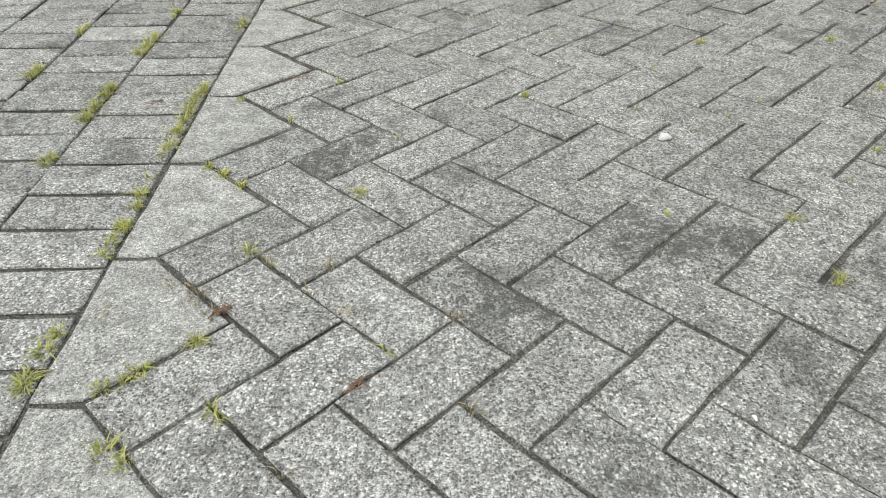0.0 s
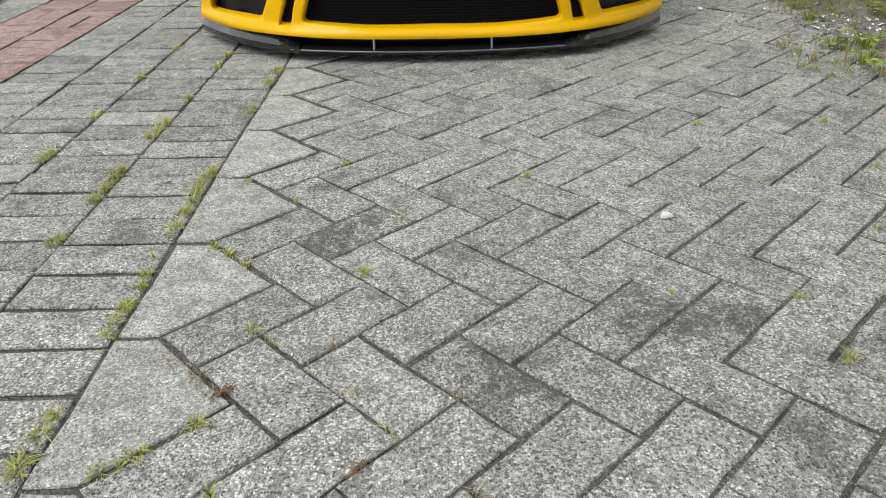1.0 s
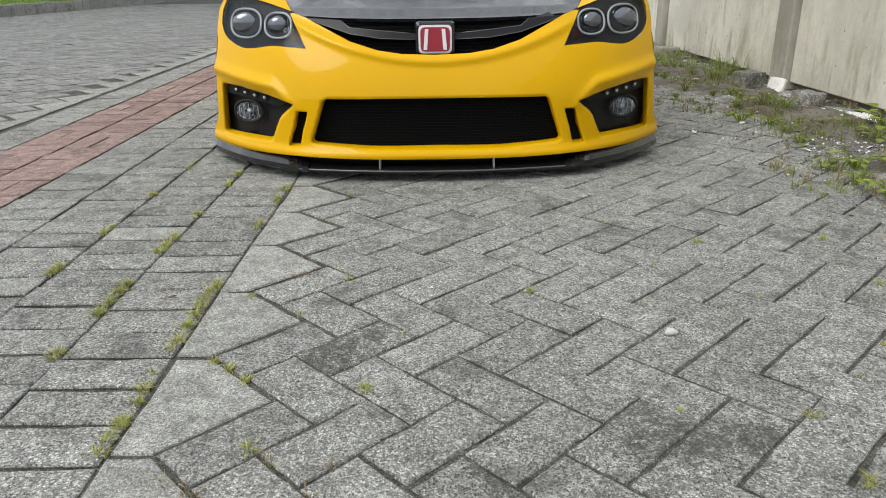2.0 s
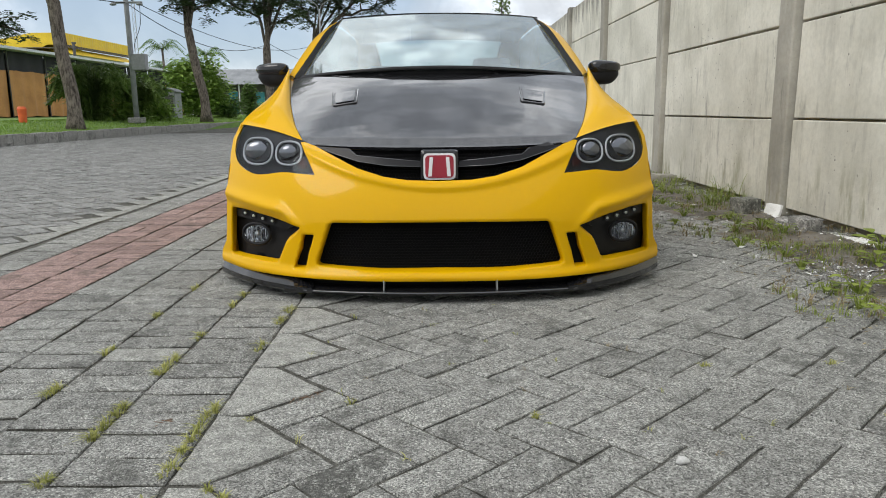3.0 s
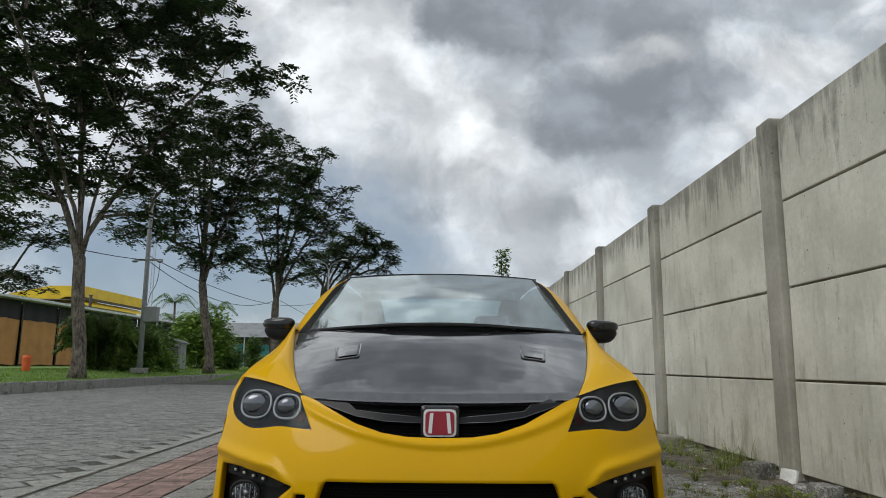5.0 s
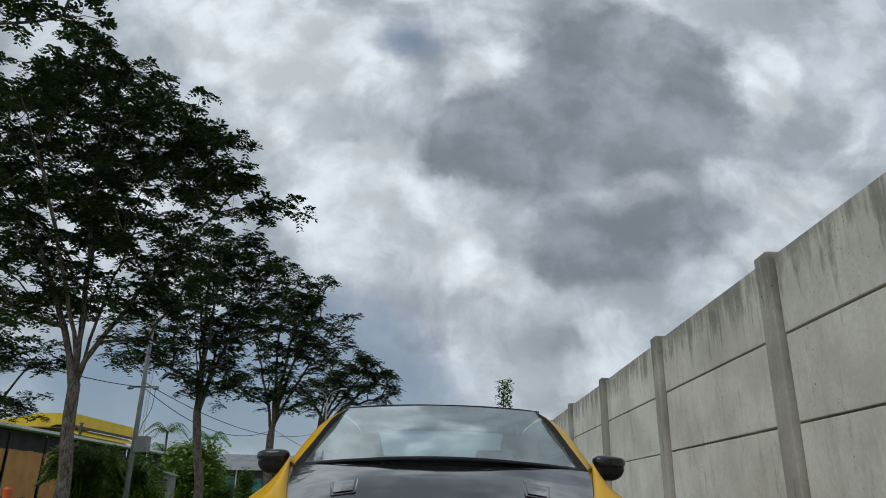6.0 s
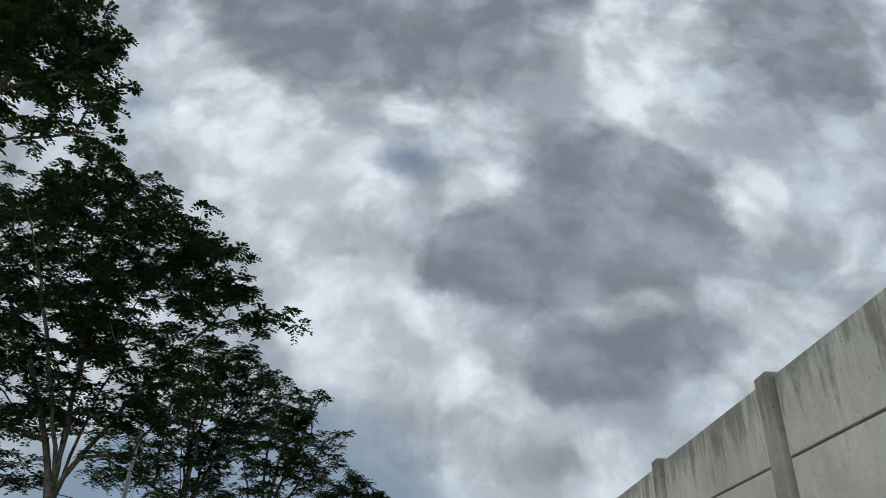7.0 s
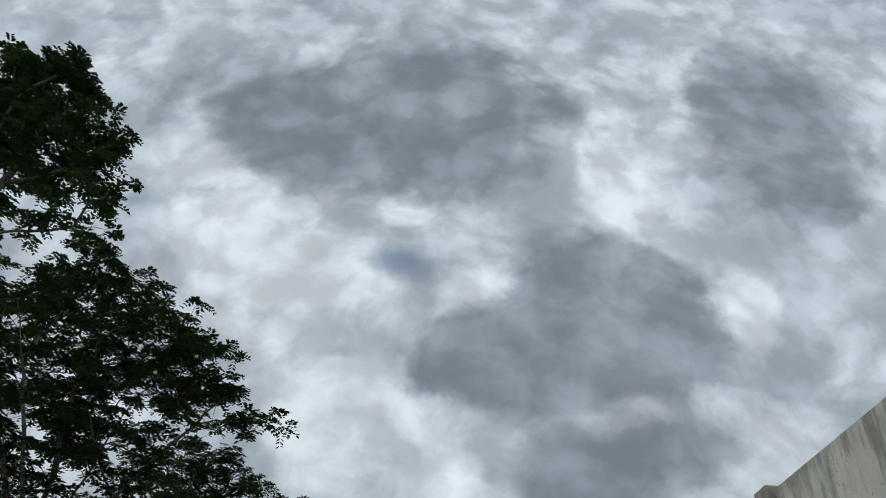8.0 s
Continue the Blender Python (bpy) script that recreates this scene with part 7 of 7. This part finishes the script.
def hat_outline():
    """The five-sided edge paver, its base on the straight seam and its point into the herringbone."""
    low, top, tip = lattice(-1, -2), lattice(-3, 0), lattice(-1, 0)
    shape = [Vector((EDGE_X, low.y)), low, tip, top, Vector((EDGE_X, top.y))]
    middle = sum(shape, Vector((0, 0))) / 5
    return middle, [p - middle - (p - middle).normalized() * (0.007 if n == 2 else 0.0035) for n, p in enumerate(shape)]


WIDE = (STEP_A.length + STEP_B.length) / 2
BRICKS = [stone_mesh("paver", rectangle(2 * WIDE - JOIN * 1.6, WIDE - JOIN * 1.6), PAVER) for _ in range(8)]
WORN_BRICKS = [stone_mesh("border_paver", rectangle(2 * WIDE - JOIN * 1.6, WIDE - JOIN * 1.6), PAVER, worn=0.0034, step=0.03) for _ in range(8)]
BONES = {key: [stone_mesh("paver", slanted(*way), PAVER) for _ in range(5)] for key, way in (("a", (STEP_A, STEP_B)), ("b", (STEP_B, -STEP_A)))}
WORN_BONES = {key: [stone_mesh("paver", slanted(*way), PAVER, worn=0.0034, step=0.03) for _ in range(8)] for key, way in (("a", (STEP_A, STEP_B)), ("b", (STEP_B, -STEP_A)))}
DARK_BONES = {key: stone_mesh("paver", slanted(*way), PAVER_DARK, worn=0.0034, step=0.03) for key, way in (("a", (STEP_A, STEP_B)), ("b", (STEP_B, -STEP_A)))}
PALE_BRICK = stone_mesh("border_paver", rectangle(2 * WIDE - JOIN * 1.6, WIDE - JOIN * 1.6), PAVER_PALE, worn=0.0034, step=0.03)
HAT_MIDDLE, HAT = hat_outline()
HATS = [stone_mesh("edge_paver", HAT, PAVER_PALE, worn=0.0034, step=0.03) for _ in range(3)]
FIELD = {}
STAINED = ((0.079, 0.84), (-0.182, 1.282), (0.354, 0.984), (0.524, 0.962), (-0.13, 2.02), (0.43, 1.55))
BLEACHED = ((-0.87, 1.98), (-0.64, 2.52), (-1.12, 1.60))


def add_field(key, mesh, m):
    """Collects a paver into one joined part."""
    verts, faces = FIELD.setdefault(key, ([], []))
    base = len(verts)
    verts.extend(m @ v.co for v in mesh.vertices)
    faces.extend((tuple(base + i for i in f.vertices), f.material_index) for f in mesh.polygons)


def settled(p, angle):
    """The pose of a paver that has sunk and tilted a little."""
    return pose(p.x + random.uniform(-0.0015, 0.0015), p.y + random.uniform(-0.0015, 0.0015), random.uniform(-0.0022, 0.0012),
                random.uniform(-0.7, 0.7), random.uniform(-0.7, 0.7), angle + random.uniform(-0.5, 0.5))


def pavement():
    yard = thing("pavement", "grey concrete herringbone paving with mossy joints and pale edge stones", "pavement", kind="structure")
    spots = []
    for m in range(-28, 30):
        for k in range(-1, 46):
            # one brick along b and one along a in every cell
            spots.append((lattice(k + 0.5 + 2 * m, k - 2 * m), "b"))
            if k >= 0:
                spots.append((lattice(k - 1 + 2 * m, k + 0.5 - 2 * m), "a"))
    spots = [(p, a) for p, a in spots if -0.6 < p.x < 2.28 and -6 < p.y < 13]
    spots.sort(key=lambda s: (s[0].x - 0.35) ** 2 + (s[0].y - 1.15) ** 2)
    for n, (p, way) in enumerate(spots):
        if n < 290:
            stained = any((p - Vector(q)).length < 0.06 for q in STAINED)
            ob = new("paver", DARK_BONES[way] if stained else random.choice(WORN_BONES[way]))
            ob.parent = yard
            ob.matrix_basis = settled(p, 0)
        else:
            add_field("paver_field", random.choice(BONES[way]), settled(p, 0))
    for k in range(-20, 40):
        shift = k * 2 * (STEP_B - STEP_A)
        p = HAT_MIDDLE + Vector((0.0, shift.y))
        if not -6 < p.y < 12:
            continue
        ob = new("edge_paver", random.choice(HATS))
        ob.parent = yard
        ob.matrix_basis = settled(p, 0)
    for k in range(-20, 60):
        p = Vector((-2.285 - 0.021 * (k * 0.3158 - 0.6), 0.62 + k * 0.3158))
        ob = new("edge_paver", random.choice(HATS))
        ob.parent = yard
        ob.matrix_basis = settled(p, 180)
    # courses laid across, in columns along the seam
    columns = [(EDGE_X - 0.119 - 0.2325 * n, "red" if n in (4, 5) else "pale") for n in range(7)]
    made = 0
    for n, (x, tone) in enumerate(columns):
        for k in range(-58, 330):
            y = 0.74 + 0.03 * math.sin(n * 2.1) + COURSE * k
            p = Vector((x - 0.003 * n * (y - 1.2), y))
            near = tone == "pale" and 0.2 < y < 3.2 and made < 150
            mesh = random.choice(BRICKS)
            m = settled(p, random.uniform(-1, 1)) @ Matrix.Diagonal((1.026, 0.945, 1.0, 1.0))
            if tone == "red" and k % 7 == (2 * n) % 7 and y > 1.5:
                # a pair laid lengthwise breaks the courses here and there
                for side in (-1, 1):
                    add_field("red_border_field", mesh, settled(p + Vector((side * WIDE / 2, COURSE / 2)), 90))
                continue
            if tone == "red" and k % 7 == (2 * n + 1) % 7 and y > 1.6:
                continue
            if near:
                bleached = any((p - Vector(q)).length < 0.058 for q in BLEACHED)
                ob = new("border_paver", PALE_BRICK if bleached else WORN_BRICKS[k * 5 % 8])
                ob.parent = yard
                ob.matrix_basis = m
                made += 1
            else:
                add_field("border_field" if tone == "pale" else "red_border_field", mesh, m)
    # sand and humus that stand at uneven heights in the joints
    verts, faces, wide, long = [], [], 300, 330
    for j in range(long + 1):
        for i in range(wide + 1):
            x, y = -1.5 + 0.0127 * i, 0.2 + 0.0127 * j
            fill = noise.noise((x * 3.1, y * 3.1, 2.0)) + 0.7 * noise.noise((x * 21, y * 21, 7.0))
            verts.append((x, y, (-0.0055 if x > -0.56 else -0.0075) + 0.0022 * max(-1.0, min(0.9, fill)) + random.uniform(-0.0008, 0.0008)))
    for j in range(long):
        faces += [(j * (wide + 1) + i, j * (wide + 1) + i + 1, (j + 1) * (wide + 1) + i + 1, (j + 1) * (wide + 1) + i) for i in range(wide)]
    tagged(arrayed("joint_fill", verts, faces, JOINT, yard), kind="stuff")
    flat = stone_mesh("road_paver", rectangle(2 * WIDE - 0.008, WIDE - 0.008), PAVER_ROAD, worn=0.0005)
    simple_verts, simple_faces = [], []
    half = WIDE / 2
    for m in range(-75, 75):
        for k in range(-80, 10):
            for p, a in ((Vector((k + 0.5 + 2 * m, k - 2 * m)), 1), (Vector((k - 1 + 2 * m, k + 0.5 - 2 * m)), 0)):
                q = CORNER + p.x * STEP_A + p.y * STEP_B + Vector((-1.95, 0))
                if not (-9.62 < q.x < -2.42 - 0.02 * (q.y - 1.2) and -6 < q.y < 26):
                    continue
                u = (STEP_B if a else STEP_A).normalized() * (WIDE - 0.005)
                w = (STEP_A if a else STEP_B).normalized() * (half - 0.005)
                z = random.uniform(-0.004, 0.003)
                base = len(simple_verts)
                for su, sw, grow, dz in ((-1, -1, 1, -0.012), (1, -1, 1, -0.012), (1, 1, 1, -0.012), (-1, 1, 1, -0.012), (-1, -1, 0.94, 0), (1, -1, 0.94, 0), (1, 1, 0.94, 0), (-1, 1, 0.94, 0)):
                    c = q + u * su * (1 - (1 - grow) / 2) + w * sw * grow
                    simple_verts.append((c.x, c.y, z + dz))
                simple_faces += [(base + 4, base + 5, base + 6, base + 7), (base, base + 1, base + 5, base + 4), (base + 1, base + 2, base + 6, base + 5), (base + 2, base + 3, base + 7, base + 6), (base + 3, base, base + 4, base + 7)]
    tagged(arrayed("road_paver_field", simple_verts, simple_faces, PAVER_ROAD, yard), kind="stuff")
    bpy.data.meshes.remove(flat)
    for key, mat in (("paver_field", PAVER_FIELD), ("border_field", PAVER_FIELD), ("red_border_field", PAVER_RED)):
        verts, faces = FIELD[key]
        ob = arrayed(key, verts, [f for f, _ in faces], mat, yard)
        ob.data.materials.append(JOINT)
        ob.data.polygons.foreach_set("material_index", [k for _, k in faces])
        tagged(ob, kind="stuff")


pavement()
